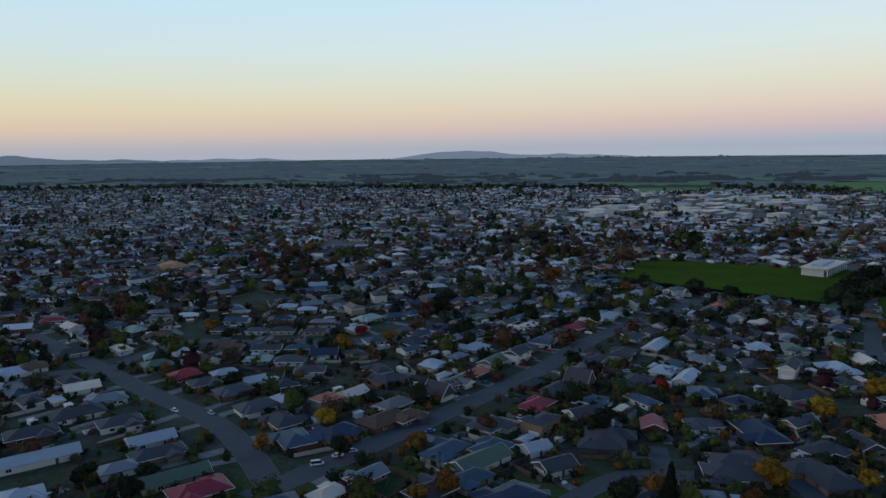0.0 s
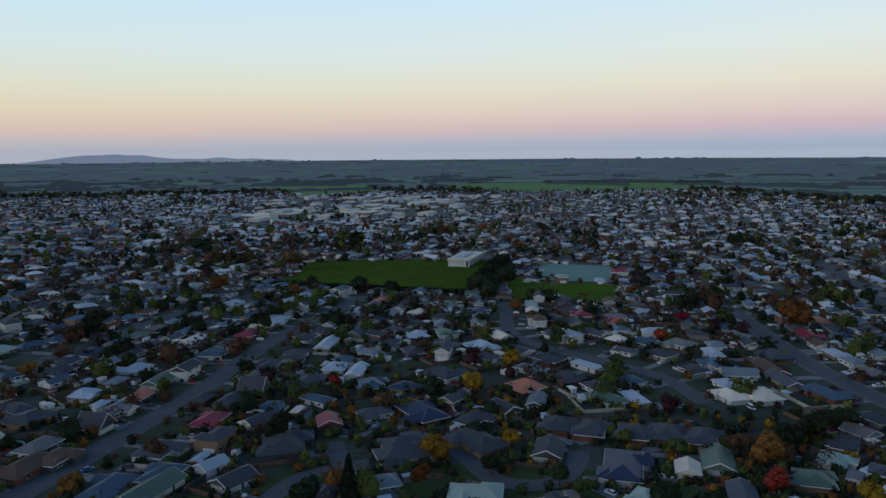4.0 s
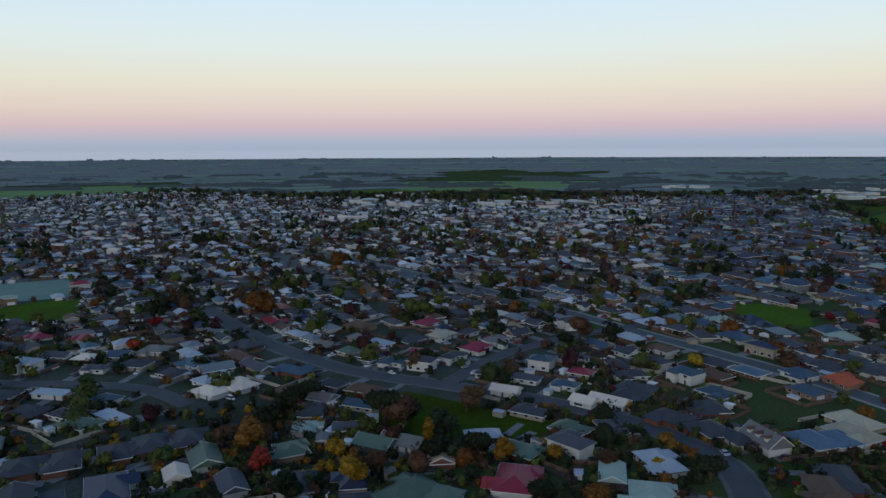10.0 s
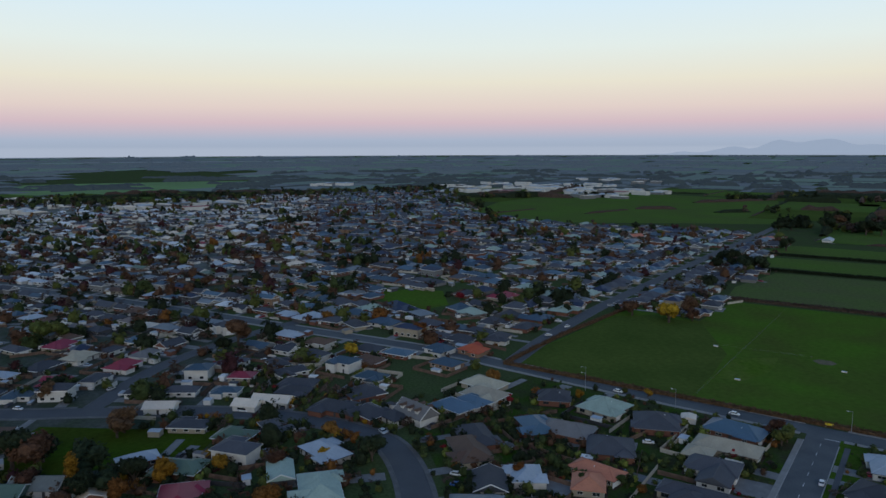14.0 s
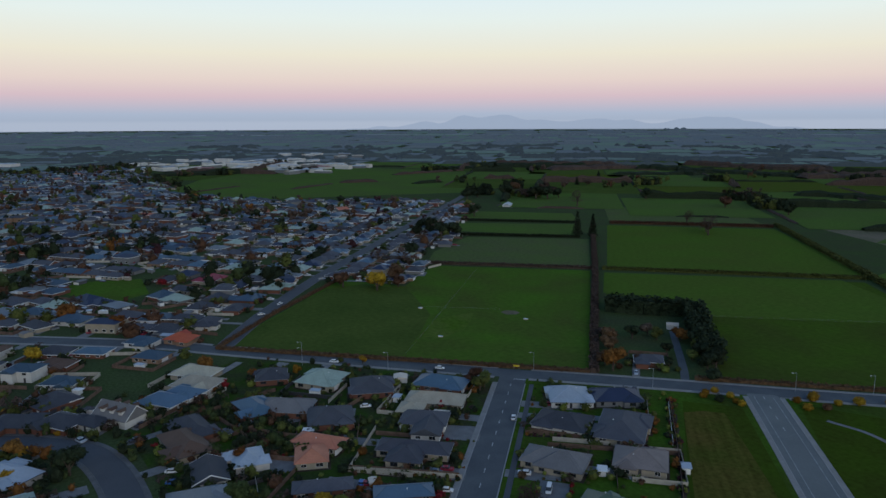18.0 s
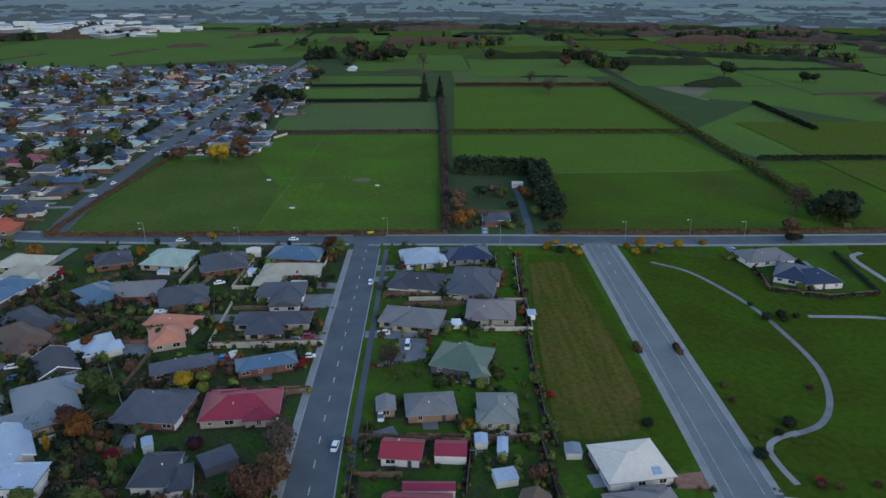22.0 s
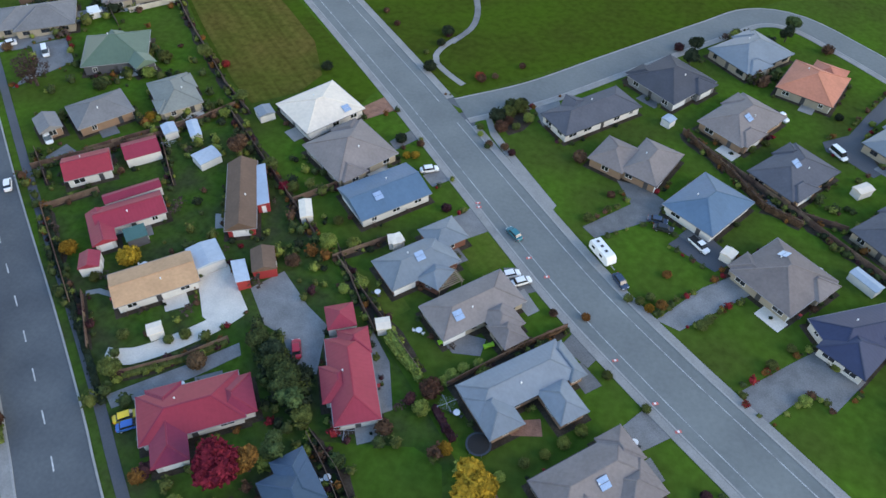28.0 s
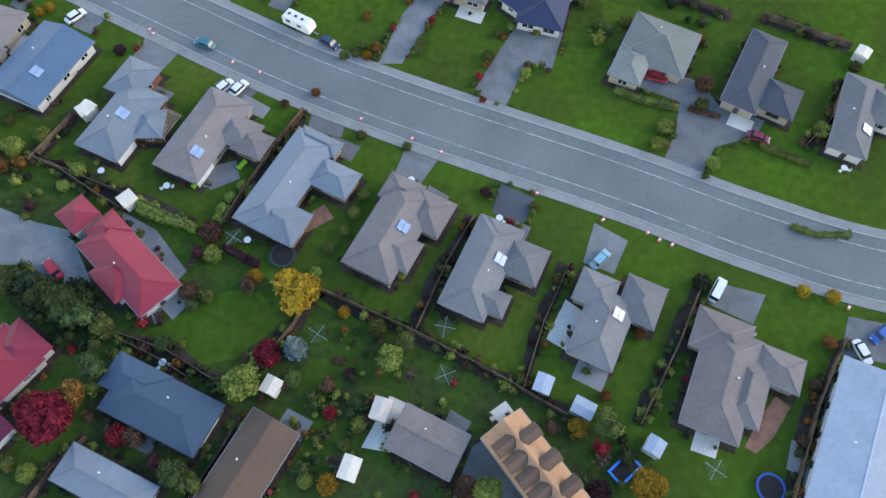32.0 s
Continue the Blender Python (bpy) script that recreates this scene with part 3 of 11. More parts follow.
    if detail < 2 and kind != "flat":
        board = M_TRIM if rng.random() < 0.6 else M_DARKTRIM
        a, b = max(L, W) / 2 + 0.7, min(L, W) / 2 + 0.7
        turn = Matrix.Identity(4) if L >= W else Matrix.Rotation(math.pi / 2, 4, "Z")
        if kind == "hip":
            gb = bmesh.new()
            rings = [[gb.verts.new(turn @ Vector((u * (a + o), v * (b + o), z))) for u, v in ((-1, -1), (1, -1), (1, 1), (-1, 1))] for o, z in ((0.01, eh - 0.21), (0.11, eh - 0.21), (0.11, eh + 0.01), (0.01, eh + 0.01))]
            for r0, r1 in zip(rings, rings[1:] + rings[:1]):
                for k in range(4):
                    gb.faces.new((r0[k], r0[(k + 1) % 4], r1[(k + 1) % 4], r1[k]))
            part("fascia", gb, board, ro)
        else:
            rise = b * math.tan(radians(pitch))
            for sd in (-1, 1):
                gb = bmesh.new()
                sec = [[gb.verts.new(turn @ Vector((sd * (a + o), v, z + dz))) for o, dz in ((0.01, -0.3), (0.1, -0.3), (0.1, 0.04), (0.01, 0.04))] for v, z in ((-b, eh), (0, eh + rise), (b, eh))]
                for r0, r1 in zip(sec, sec[1:]):
                    for k in range(4):
                        gb.faces.new((r0[k], r0[(k + 1) % 4], r1[(k + 1) % 4], r1[k]))
                gb.faces.new(sec[0])
                gb.faces.new(sec[-1][::-1])
                part("bargeboard", gb, M_TRIM, ro)
    if detail > 1:
        gb = bmesh.new()
        for i, (bx, by, bt, bl, bw, bk) in enumerate(blocks[:1]):
            a, b, z = bl / 2 + 0.56, bw / 2 + 0.56, eh - 0.16
            for q in ((-a, a, -b - 0.11, -b), (-a, a, b, b + 0.11), (-a - 0.11, -a, -b, b), (a, a + 0.11, -b, b)):
                add_box(gb, *q, z, z + 0.12)
        part("gutter", gb, M_FASCIA if rng.random() < 0.6 else M_DARKTRIM, ro)
        rise = (min(L, W) / 2 + 0.5) * math.tan(radians(pitch))
        vb = bmesh.new()
        cyl(vb, 0.12, 0.12, 0, 0.5, 8)
        cyl(vb, 0.17, 0.17, 0.5, 0.58, 8)
        sx = rng.uniform(-0.15, 0.15) * L
        sy = rng.choice((-1, 1)) * min(L, W) * 0.2
        lo = (sx, sy) if L >= W else (sy, sx)
        hz = eh + (min(L, W) / 2 + 0.5 - abs(sy)) * math.tan(radians(pitch)) - 0.15
        part("flue", vb, M_TRIM, ro, m=Matrix.Translation((*lo, hz)))
    for spot in ((solar,) if solar else ()):
        sx, sy = spot
        along = L >= W
        d, sgn = (sy, 1) if along else (sx, 1)
        b = min(L, W) / 2 + 0.55
        z = eh + (b - abs(d)) * math.tan(radians(pitch)) + 0.05
        tilt = radians(pitch) * (1 if d < 0 else -1)
        rm = Matrix.Rotation(tilt, 4, "X") if along else Matrix.Rotation(-tilt, 4, "Y")
        for k in (-1, 1):
            sb = box(-0.95, 0.95, -0.48, 0.48, 0.0, 0.08, 0.02) if along else box(-0.48, 0.48, -0.95, 0.95, 0.0, 0.08, 0.02)
            o = (0, 0.52 * k, 0.1) if along else (0.52 * k, 0, 0.1)
            part("solar_panel", sb, M_SOLAR, ro, "pale blue glass roof panel", m=Matrix.Translation((sx, sy, z)) @ rm @ Matrix.Translation(o))
    if dormers:
        along = L >= W
        b, ll = min(L, W) / 2 + 0.55, max(L, W)
        for s in (-1, 1):
            for k in range(dormers if s > 0 else 3):
                n = dormers if s > 0 else 3
                u = ((k + 0.5) / n - 0.5) * ll * 0.85
                db = bmesh.new()
                mm = (Matrix.Identity(4) if along else Matrix.Rotation(math.pi / 2, 4, "Z")) @ Matrix.Translation((u, s * b * 0.52, 0))
                z0 = eh + b * 0.48 * math.tan(radians(pitch))
                add_box(db, -0.9, 0.9, -1.0, 1.0, z0 - 1.0, z0 + 0.9, mm)
                dr = part("dormer", db, wall_material(wall), ro)
                tb = bmesh.new()
                roof_block(tb, mm @ Matrix.Rotation(math.pi / 2, 4, "Z"), 2.9, 1.8, z0 + 0.9, 30, "gable", 0.25)
                bmesh.ops.recalc_face_normals(tb, faces=tb.faces[:])
                roof_uv(tb)
                part("dormer_roof", tb, roof_material("brown"), dr)
    return ob

# ---- plants ----


def leaf_quad(verts, faces, c, r, rng):
    """One spray of leaves: a bent four-sided leaf shape, tilted at random."""
    ux, uy, uz = rng.gauss(0, 1), rng.gauss(0, 1), rng.gauss(0, 0.55)
    k = r / (math.sqrt(ux * ux + uy * uy + uz * uz) + 1e-6)
    ux, uy, uz = ux * k, uy * k, uz * k
    wx, wy, wz = -uy, ux, rng.uniform(-0.75, 0.75) * r
    k = rng.uniform(0.5, 0.9)
    wx, wy, wz = wx * k, wy * k, wz * k
    b = len(verts)
    x, y, z = c
    d = rng.uniform(-0.3, 0.3)
    verts.extend(((x - ux, y - uy, z - uz), (x + wx + ux * d, y + wy + uy * d, z + wz + 0.2 * r), (x + ux, y + uy, z + uz), (x - wx + ux * d, y - wy + uy * d, z - wz + 0.2 * r)))
    faces.append((b, b + 1, b + 2, b + 3))


def clump(bm, c, r, rng, n=4):
    """A small ragged tuft of leaves."""
    vs, fs = [], []
    for _ in range(n):
        leaf_quad(vs, fs, (c.x + rng.uniform(-0.7, 0.7) * r, c.y + rng.uniform(-0.7, 0.7) * r, c.z + rng.uniform(-0.6, 0.6) * r), r * rng.uniform(0.55, 1.0), rng)
    vv = [bm.verts.new(v) for v in vs]
    for f in fs:
        bm.faces.new([vv[i] for i in f])


def leafy_core(bm, c, r, rng, flat_z=0.85):
    """The dense inside of a crown: a small uneven lump."""
    made = bmesh.ops.create_icosphere(bm, subdivisions=2, radius=r)["verts"]
    for v in made:
        k = rng.uniform(0.72, 1.12)
        v.co = Vector((v.co.x * k, v.co.y * k, v.co.z * k * flat_z)) + c


def crown_mesh(shape, color, variant, n):
    rng = random.Random(f"{shape}{variant}")
    bm = bmesh.new()
    lobes = [Vector((rng.uniform(-0.5, 0.5), rng.uniform(-0.5, 0.5), rng.uniform(-0.35, 0.45))) for _ in range(5)]
    if shape == "round":
        for lb in lobes:
            leafy_core(bm, Vector((lb.x * 0.9, lb.y * 0.9, lb.z * 0.72 + 0.1)), 0.46, rng)
    elif shape == "cone":
        for h in range(5):
            leafy_core(bm, Vector((0, 0, -0.8 + h * 0.45)), 0.52 - h * 0.09, rng)
    elif shape == "column":
        for h in range(4):
            leafy_core(bm, Vector((0, 0, -0.5 + h * 0.6)), 0.32, rng, 1.2)
    elif shape == "shrub":
        leafy_core(bm, Vector((0, 0, -0.05)), 0.8, rng, 0.75)
    for i in range(n):
        d = Vector((rng.gauss(0, 1), rng.gauss(0, 1), rng.gauss(0, 1))).normalized()
        rad = rng.uniform(0.35, 1.0) ** 0.5
        if shape == "round":
            lb = rng.choice(lobes)
            p = lb * 0.9 + d * rad * 0.55
            p.z = p.z * 0.8 + 0.1
        elif shape == "cone":
            h = rng.random() ** 1.5
            a = rng.uniform(0, 6.28)
            rr = (1 - h) * 0.75 * rng.uniform(0.6, 1.05) + 0.03
            p = Vector((rr * math.cos(a), rr * math.sin(a), h * 2.6 - 1.0))
        elif shape == "column":
            p = Vector((d.x * 0.42 * rad, d.y * 0.42 * rad, d.z * 1.5 * rad + 0.4))
        elif shape == "bare":
            lb = rng.choice(lobes)
            p = lb * 1.0 + d * rad * 0.6
        else:
            p = Vector((d.x * rad, d.y * rad, d.z * rad * 0.75))
        clump(bm, p, rng.uniform(0.09, 0.17) * (0.55 if shape == "bare" else 1.0) * (1.1 if n < 200 else 0.9 if n < 400 else 0.72), rng)
    return mesh_of(bm, "crown", LEAVES[color])


def trunk_mesh(shape):
    rng = random.Random(shape)
    bm = bmesh.new()
    cyl(bm, 0.10, 0.055, -1.3, 0.2, 7)
    for i in range(7 if shape == "bare" else 5):
        a = i * 2.4
        tip = Vector((math.cos(a) * 0.55, math.sin(a) * 0.55, rng.uniform(0.1, 0.7)))
        base = Vector((0, 0, rng.uniform(-0.8, -0.1)))
        d = tip - base
        cyl(bm, 0.04, 0.012, 0, d.length, 5, Matrix.Translation(base) @ d.to_track_quat("Z", "Y").to_matrix().to_4x4())
    return mesh_of(bm, "trunk", M_BARK)


TREEW = {"green": "green", "dark": "dark evergreen", "lime": "light green", "yellow": "golden-yellow autumn", "orange": "orange autumn", "red": "bright red autumn", "rust": "rust-brown autumn",
         "bare": "leafless brown", "bluegreen": "silvery blue-green", "olive": "olive-green", "maroon": "dark maroon"}
COUNT = {"tree": 0}


def tree(x, y, r, color="green", shape="round", h=None, n=None):
    """A tree with crown radius r, or a shrub where it is low."""
    COUNT["tree"] += 1
    far = math.hypot(x, y) > 240
    v = COUNT["tree"] % (3 if not far else 2)
    shrub = shape == "shrub"
    n = n or (240 if far else 330 if shrub else 850)
    zs = h / (2.75 if shape == "cone" else 2.3) if h else r
    zc = (0.7 if shrub else 0.85 if far and shape == "round" else 1.15) * zs
    ob = thing("shrub" if shrub else "tree", pose(x, y, 0, 0, 0, (COUNT["tree"] * 77) % 360), f"{TREEW[color]} {'rounded garden shrub' if shrub else 'conical tree' if shape == 'cone' else 'narrow upright tree' if shape == 'column' else 'broad garden tree'} among the houses" if shrub or not far else f"{TREEW[color]} tree seen from above among roofs", "shrub" if shrub else "tree", "garden plants")
    m = Matrix.Translation((0, 0, zc)) @ Matrix.Diagonal((r, r, zs, 1))
    if not shrub:
        part("trunk", shared(("trunk", shape), lambda: trunk_mesh(shape)), None, ob, m=m)
    part("crown", shared(("crown", shape, color, v, n), lambda: crown_mesh(shape, color, v, n)), None, ob, m=m)
    return ob


def hedge(pts, wide=0.9, high=1.3, color="green", size=0.3, dens=3.2, label="", name="hedge"):
    """A clipped or shaggy row of leaves along a line."""
    rng = random.Random(int(pts[0][0] * 31 + pts[0][1]))
    bm = bmesh.new()
    for a, b in zip(pts, pts[1:]):
        a, b = Vector(a), Vector(b)
        n = int((b - a).length * dens * wide * high / max(size * 3.2, 0.5)) + 2
        n = min(n, int((b - a).length * 14))
        d = (b - a).normalized()
        s = Vector((-d.y, d.x))
        for _ in range(n):
            p = a.lerp(b, rng.random()) + s * rng.uniform(-0.5, 0.5) * wide
            clump(bm, Vector((p.x, p.y, rng.random() ** 0.6 * high)), size * rng.uniform(0.7, 1.4), rng)
        k = max(1, int((b - a).length / 3))
        for i in range(k):
            p, q = a.lerp(b, i / k), a.lerp(b, (i + 1) / k)
            add_box(bm, 0, (q - p).length, -wide * 0.36, wide * 0.36, 0, high * rng.uniform(0.72, 0.85), Matrix.Translation((p.x, p.y, 0)) @ Matrix.Rotation(math.atan2(d.y, d.x), 4, "Z"))
    ob = part(name, bm, LEAVES[color])
    return tagged(ob, label or f"{TREEW[color]} leafy hedge along a boundary", "hedge", "hedges")


# ---- fences, drives, garden things ----


def planting(ring, n, colors="olive green lime green dark olive green rust orange lime", size=(0.5, 1.6)):
    """Shrubs spread over a bed of soil, kept for the one mesh of garden planting."""
    PLANTING.append((np.array(ring, float), n, colors.split(), size))


def fence(pts, high=1.7, mat=None, label="brown timber paling fence round a garden", name="fence"):
    mat = mat or M_FENCE
    p0 = Vector(pts[0])
    ob = thing(name, pose(p0.x, p0.y, 0), label, "fence", "garden fences")
    FENCES.append([Vector(q) for q in pts])
    for a, b in zip(pts, pts[1:]):
        a, b = Vector(a), Vector(b)
        side = Vector((-(b - a).y, (b - a).x)).normalized()
        sheet("garden_bed", [tuple(q) for q in (a + side * 0.6, b + side * 0.6, b - side * 0.5, a - side * 0.5)], M_GARDEN, "dark soil bed along a fence", "garden bed")
        k = max(1, round((b - a).length / 3.0))
        ln = (b - a).length / k
        q = round(ln * 5) / 5

        def make():
            bm = bmesh.new()
            c = max(3, int(q / 0.3))
            prof = [(0, -0.05), (0, 0.06), (0.1, 0.06)]
            for i in range(c):
                u0, u1 = q * i / c, q * (i + 1) / c
                prof += [(max(u0, 0.11), 0.03), (u1 - 0.03, 0.03), (u1 - 0.03, 0.012), (u1 - 0.001, 0.012)]
            prof += [(q, -0.05)]
            lo = [bm.verts.new((u, v, -0.05)) for u, v in prof]
            up = [bm.verts.new((u, v, high)) for u, v in prof]
            for i in range(len(prof)):
                j = (i + 1) % len(prof)
                bm.faces.new((lo[i], lo[j], up[j], up[i]))
            bm.faces.new(up)
            bmesh.ops.recalc_face_normals(bm, faces=bm.faces[:])
            return mesh_of(bm, "fence_panel", mat)

        me = shared(("fence", q, high, mat.name), make)
        ang = math.atan2(b.y - a.y, b.x - a.x)
        for i in range(k):
            p = a.lerp(b, i / k) - p0
            part("fence_panel", me, None, ob, m=Matrix.Translation((p.x, p.y, 0)) @ Matrix.Rotation(ang, 4, "Z") @ Matrix.Diagonal((ln / q, 1, 1, 1)))
    return ob


SHEET = [0]
PLANTING = []
FENCES = []
OPEN = []


def sheet(name, pts, mat, label="", category=""):
    """Paving, lawn or soil: a thin slab of its own height."""
    SHEET[0] += 1
    if name in ("field", "sports_pitch", "unmown_section", "driveway"):
        OPEN.append(np.array(pts, float))
    z = {"swimming_pool": 0.068, "patio": 0.057, "lawn": 0.010, "back_lawn": 0.0195, "garden_lawn": 0.027, "garden_bed": 0.036, "field": 0.019}.get(name, 0.047) + (SHEET[0] % 9) * 0.0008
    return flat(name, pts, z, mat, None, "structure", label or name.replace("_", " "), category or name.replace("_", " "))


DRIVES = []


def drive(pts, mat=None, label="grey concrete driveway beside a house"):
    DRIVES.append([tuple(q) for q in pts])
    return sheet("driveway", pts, mat or M_DRIVE, label, "driveway")


def lathe_wheel(r, w):
    bm = bmesh.new()
    cyl(bm, r * 0.93, r, -w / 2, -w / 4, 14)
    cyl(bm, r, r, -w / 4, w / 4, 14)
    cyl(bm, r, r * 0.93, w / 4, w / 2, 14)
    return mesh_of(bm, "tyre", M_TYRE)


CARW = {"white": (0.75, 0.75, 0.74), "teal": (0.02, 0.16, 0.19), "darkblue": (0.03, 0.05, 0.09), "red": (0.42, 0.02, 0.035), "yellow": (0.75, 0.5, 0.03), "blue": (0.03, 0.12, 0.38), "silver": (0.42, 0.44, 0.46),
        "black": (0.02, 0.02, 0.023), "maroon": (0.20, 0.02, 0.04), "lightblue": (0.22, 0.42, 0.5)}


def car(x, y, rot, color="white", kind="car", label=""):
    van = kind in ("van", "ute")
    L, W, Hc = (4.9, 1.85, 1.95) if kind == "van" else (5.1, 1.85, 1.75) if kind == "ute" else (4.35, 1.76, 1.45)
    paint = material("car_paint_" + color, CARW[color], 0.28, 0.0, 0.04, 1.0, 8.0, 0.0, 0.6)
    ob = thing("van" if kind == "van" else "utility_truck" if kind == "ute" else "car", pose(x, y, 0.06, 0, 0, rot), label or f"{color if color != 'darkblue' else 'dark blue'} {'van' if kind == 'van' else 'pickup truck' if kind == 'ute' else 'small car'} parked by the kerb", "car", "parked cars")

    def body():
        bm = bmesh.new()
        xs = [-L / 2, -L / 2 + 0.25, -L * 0.2, L * 0.2, L / 2 - 0.35, L / 2]
        zt = [0.72, 0.92, 0.95, 0.93, 0.82, 0.62]
        ys = [0.78, 0.92, 1, 1, 0.95, 0.8]
        rings = []
        for u, z, k in zip(xs, zt, ys):
            hw = W / 2 * k
            rings.append([bm.verts.new(v) for v in ((u, -hw * 0.92, 0.28), (u, -hw, 0.55), (u, -hw * 0.9, z), (u, hw * 0.9, z), (u, hw, 0.55), (u, hw * 0.92, 0.28))])
        for a, b in zip(rings, rings[1:]):
            for i in range(6):
                bm.faces.new((a[i], b[i], b[(i + 1) % 6], a[(i + 1) % 6]))
        bm.faces.new(rings[0][::-1])
        bm.faces.new(rings[-1])
        bmesh.ops.recalc_face_normals(bm, faces=bm.faces[:])
        bmesh.ops.bevel(bm, geom=bm.edges[:], offset=0.04, segments=2, affect="EDGES")
        return mesh_of(bm, "body", paint)

    def cab(z0, z1, inset, k):
        x0, x1 = (-L / 2 + 0.2, L * 0.27) if kind == "van" else (-L * 0.05, L * 0.24) if kind == "ute" else (-L * 0.36, L * 0.2)
        bm = bmesh.new()
        lo = [(x0, -W * 0.44), (x1 + 0.35, -W * 0.44), (x1 + 0.35, W * 0.44), (x0, W * 0.44)]
        hi = [(x0 + inset, -W * 0.36), (x1 - 0.2, -W * 0.36), (x1 - 0.2, W * 0.36), (x0 + inset, W * 0.36)]
        f = lambda a, b, t: (a[0] + (b[0] - a[0]) * t, a[1] + (b[1] - a[1]) * t)
        t0, t1 = (z0 - 0.9) / (Hc - 0.9), (z1 - 0.9) / (Hc - 0.9)
        va = [bm.verts.new((*[c * k for c in f(a, b, t0)], z0)) for a, b in zip(lo, hi)]
        vb = [bm.verts.new((*[c * k for c in f(a, b, t1)], z1)) for a, b in zip(lo, hi)]
        for i in range(4):
            bm.faces.new((va[i], va[(i + 1) % 4], vb[(i + 1) % 4], vb[i]))
        bm.faces.new(vb)
        bm.faces.new(va[::-1])
        bmesh.ops.bevel(bm, geom=bm.edges[:], offset=0.03, segments=2, affect="EDGES")
        return bm

    part("body", shared(("cb", kind, color), body), None, ob)
    part("glazing", shared(("cg", kind), lambda: mesh_of(cab(0.9, Hc - 0.06, 0.1 if van else 0.45, 1.0), "glazing", M_PANE)), None, ob)
    part("roof_panel", shared(("cr", kind, color), lambda: mesh_of(cab(Hc - 0.09, Hc, 0.1 if van else 0.45, 1.02), "roof_panel", paint)), None, ob)
    if kind == "ute":
        tray = bmesh.new()
        add_box(tray, -L / 2 + 0.1, -L * 0.07, -W / 2 + 0.1, W / 2 - 0.1, 0.93, 0.97)
        part("tray_cover", tray, M_TYRE, ob)
    ty = shared(("tyre",), lambda: lathe_wheel(0.32, 0.21))

    def rim():
        bm = bmesh.new()
        cyl(bm, 0.2, 0.18, 0, 0.03, 10)
        return mesh_of(bm, "rim", M_RIM)

    ri = shared(("rim",), rim)
    for sx in (-0.31, 0.31):
        for sy in (-1, 1):
            wh = part("wheel", ty, None, ob, m=Matrix.Translation((sx * L, sy * (W / 2 - 0.09), 0.32)) @ Matrix.Rotation(-sy * math.pi / 2, 4, "X"))
            part("rim", ri, None, wh, m=Matrix.Translation((0, 0, 0.105)))
    hl = shared(("hl",), lambda: mesh_of(box(-0.06, 0.06, -0.2, 0.2, -0.07, 0.07, 0.02), "headlight", M_HEAD))
    tl = shared(("tl",), lambda: mesh_of(box(-0.04, 0.04, -0.13, 0.13, -0.1, 0.1, 0.02), "tail_light", M_LAMP))
    for sy in (-1, 1):
        part("headlight", hl, None, ob, m=Matrix.Translation((L / 2 - 0.12, sy * W * 0.33, 0.66)))
        part("tail_light", tl, None, ob, m=Matrix.Translation((-L / 2 + 0.06, sy * W * 0.36, 0.74)))
    return ob


def trampoline(x, y, r, pad=(0.03, 0.04, 0.05)):
    ob = thing("trampoline", pose(x, y, 0), "round garden trampoline with a black mat on a lawn", "trampoline")
    bm = bmesh.new()
    cyl(bm, r * 0.84, r * 0.84, 0.8, 0.82, 28)
    part("mat", bm, M_TYRE, ob)
    bm = bmesh.new()
    n = 28
    for i in range(n):
        a, b = i * math.tau / n, (i + 1) * math.tau / n
        v = [bm.verts.new((k * math.cos(t), k * math.sin(t), z)) for t in (a, b) for k, z in ((r * 0.84, 0.83), (r, 0.83), (r, 0.78))]
        bm.faces.new((v[0], v[1], v[4], v[3]))
        bm.faces.new((v[1], v[2], v[5], v[4]))
    part("pad", bm, material("pad_%d" % (pad[2] * 1000), pad, 0.7, 0, 0.1), ob)
    for i in range(6):
        bm = bmesh.new()
        a = i * math.tau / 6
        cyl(bm, 0.035, 0.035, -0.02, 0.8, 6, Matrix.Translation((r * 0.95 * math.cos(a), r * 0.95 * math.sin(a), 0)))
        part("leg", bm, M_GALV, ob)
    return ob


def clothesline(x, y, r=1.8):
    ob = thing("rotary_clothesline", pose(x, y, 0, 0, 0, (x * 17) % 90), "grey steel rotary clothesline standing on a lawn", "clothesline", "clotheslines")
    bm = bmesh.new()
    cyl(bm, 0.04, 0.04, -0.02, 2.1, 6)
    part("pole", bm, M_GALV, ob)
    for i in range(4):
        a = i * math.pi / 2
        bm = bmesh.new()
        add_box(bm, 0, r, -0.03, 0.03, 1.95, 2.0, Matrix.Rotation(a, 4, "Z"))
        part("arm", bm, M_GALV, ob)
    bm = bmesh.new()
    for k in (0.55, 0.78, 1.0):
        for i in range(4):
            p, q = Vector((r * k * math.cos(i * math.pi / 2), r * k * math.sin(i * math.pi / 2), 1.97)), Vector((r * k * math.cos((i + 1) * math.pi / 2), r * k * math.sin((i + 1) * math.pi / 2), 1.97))
            d = q - p
            add_box(bm, 0, d.length, -0.006, 0.006, -0.006, 0.006, Matrix.Translation(p) @ Matrix.Rotation(math.atan2(d.y, d.x), 4, "Z"))
    part("line", bm, M_GALV, ob)
    return ob


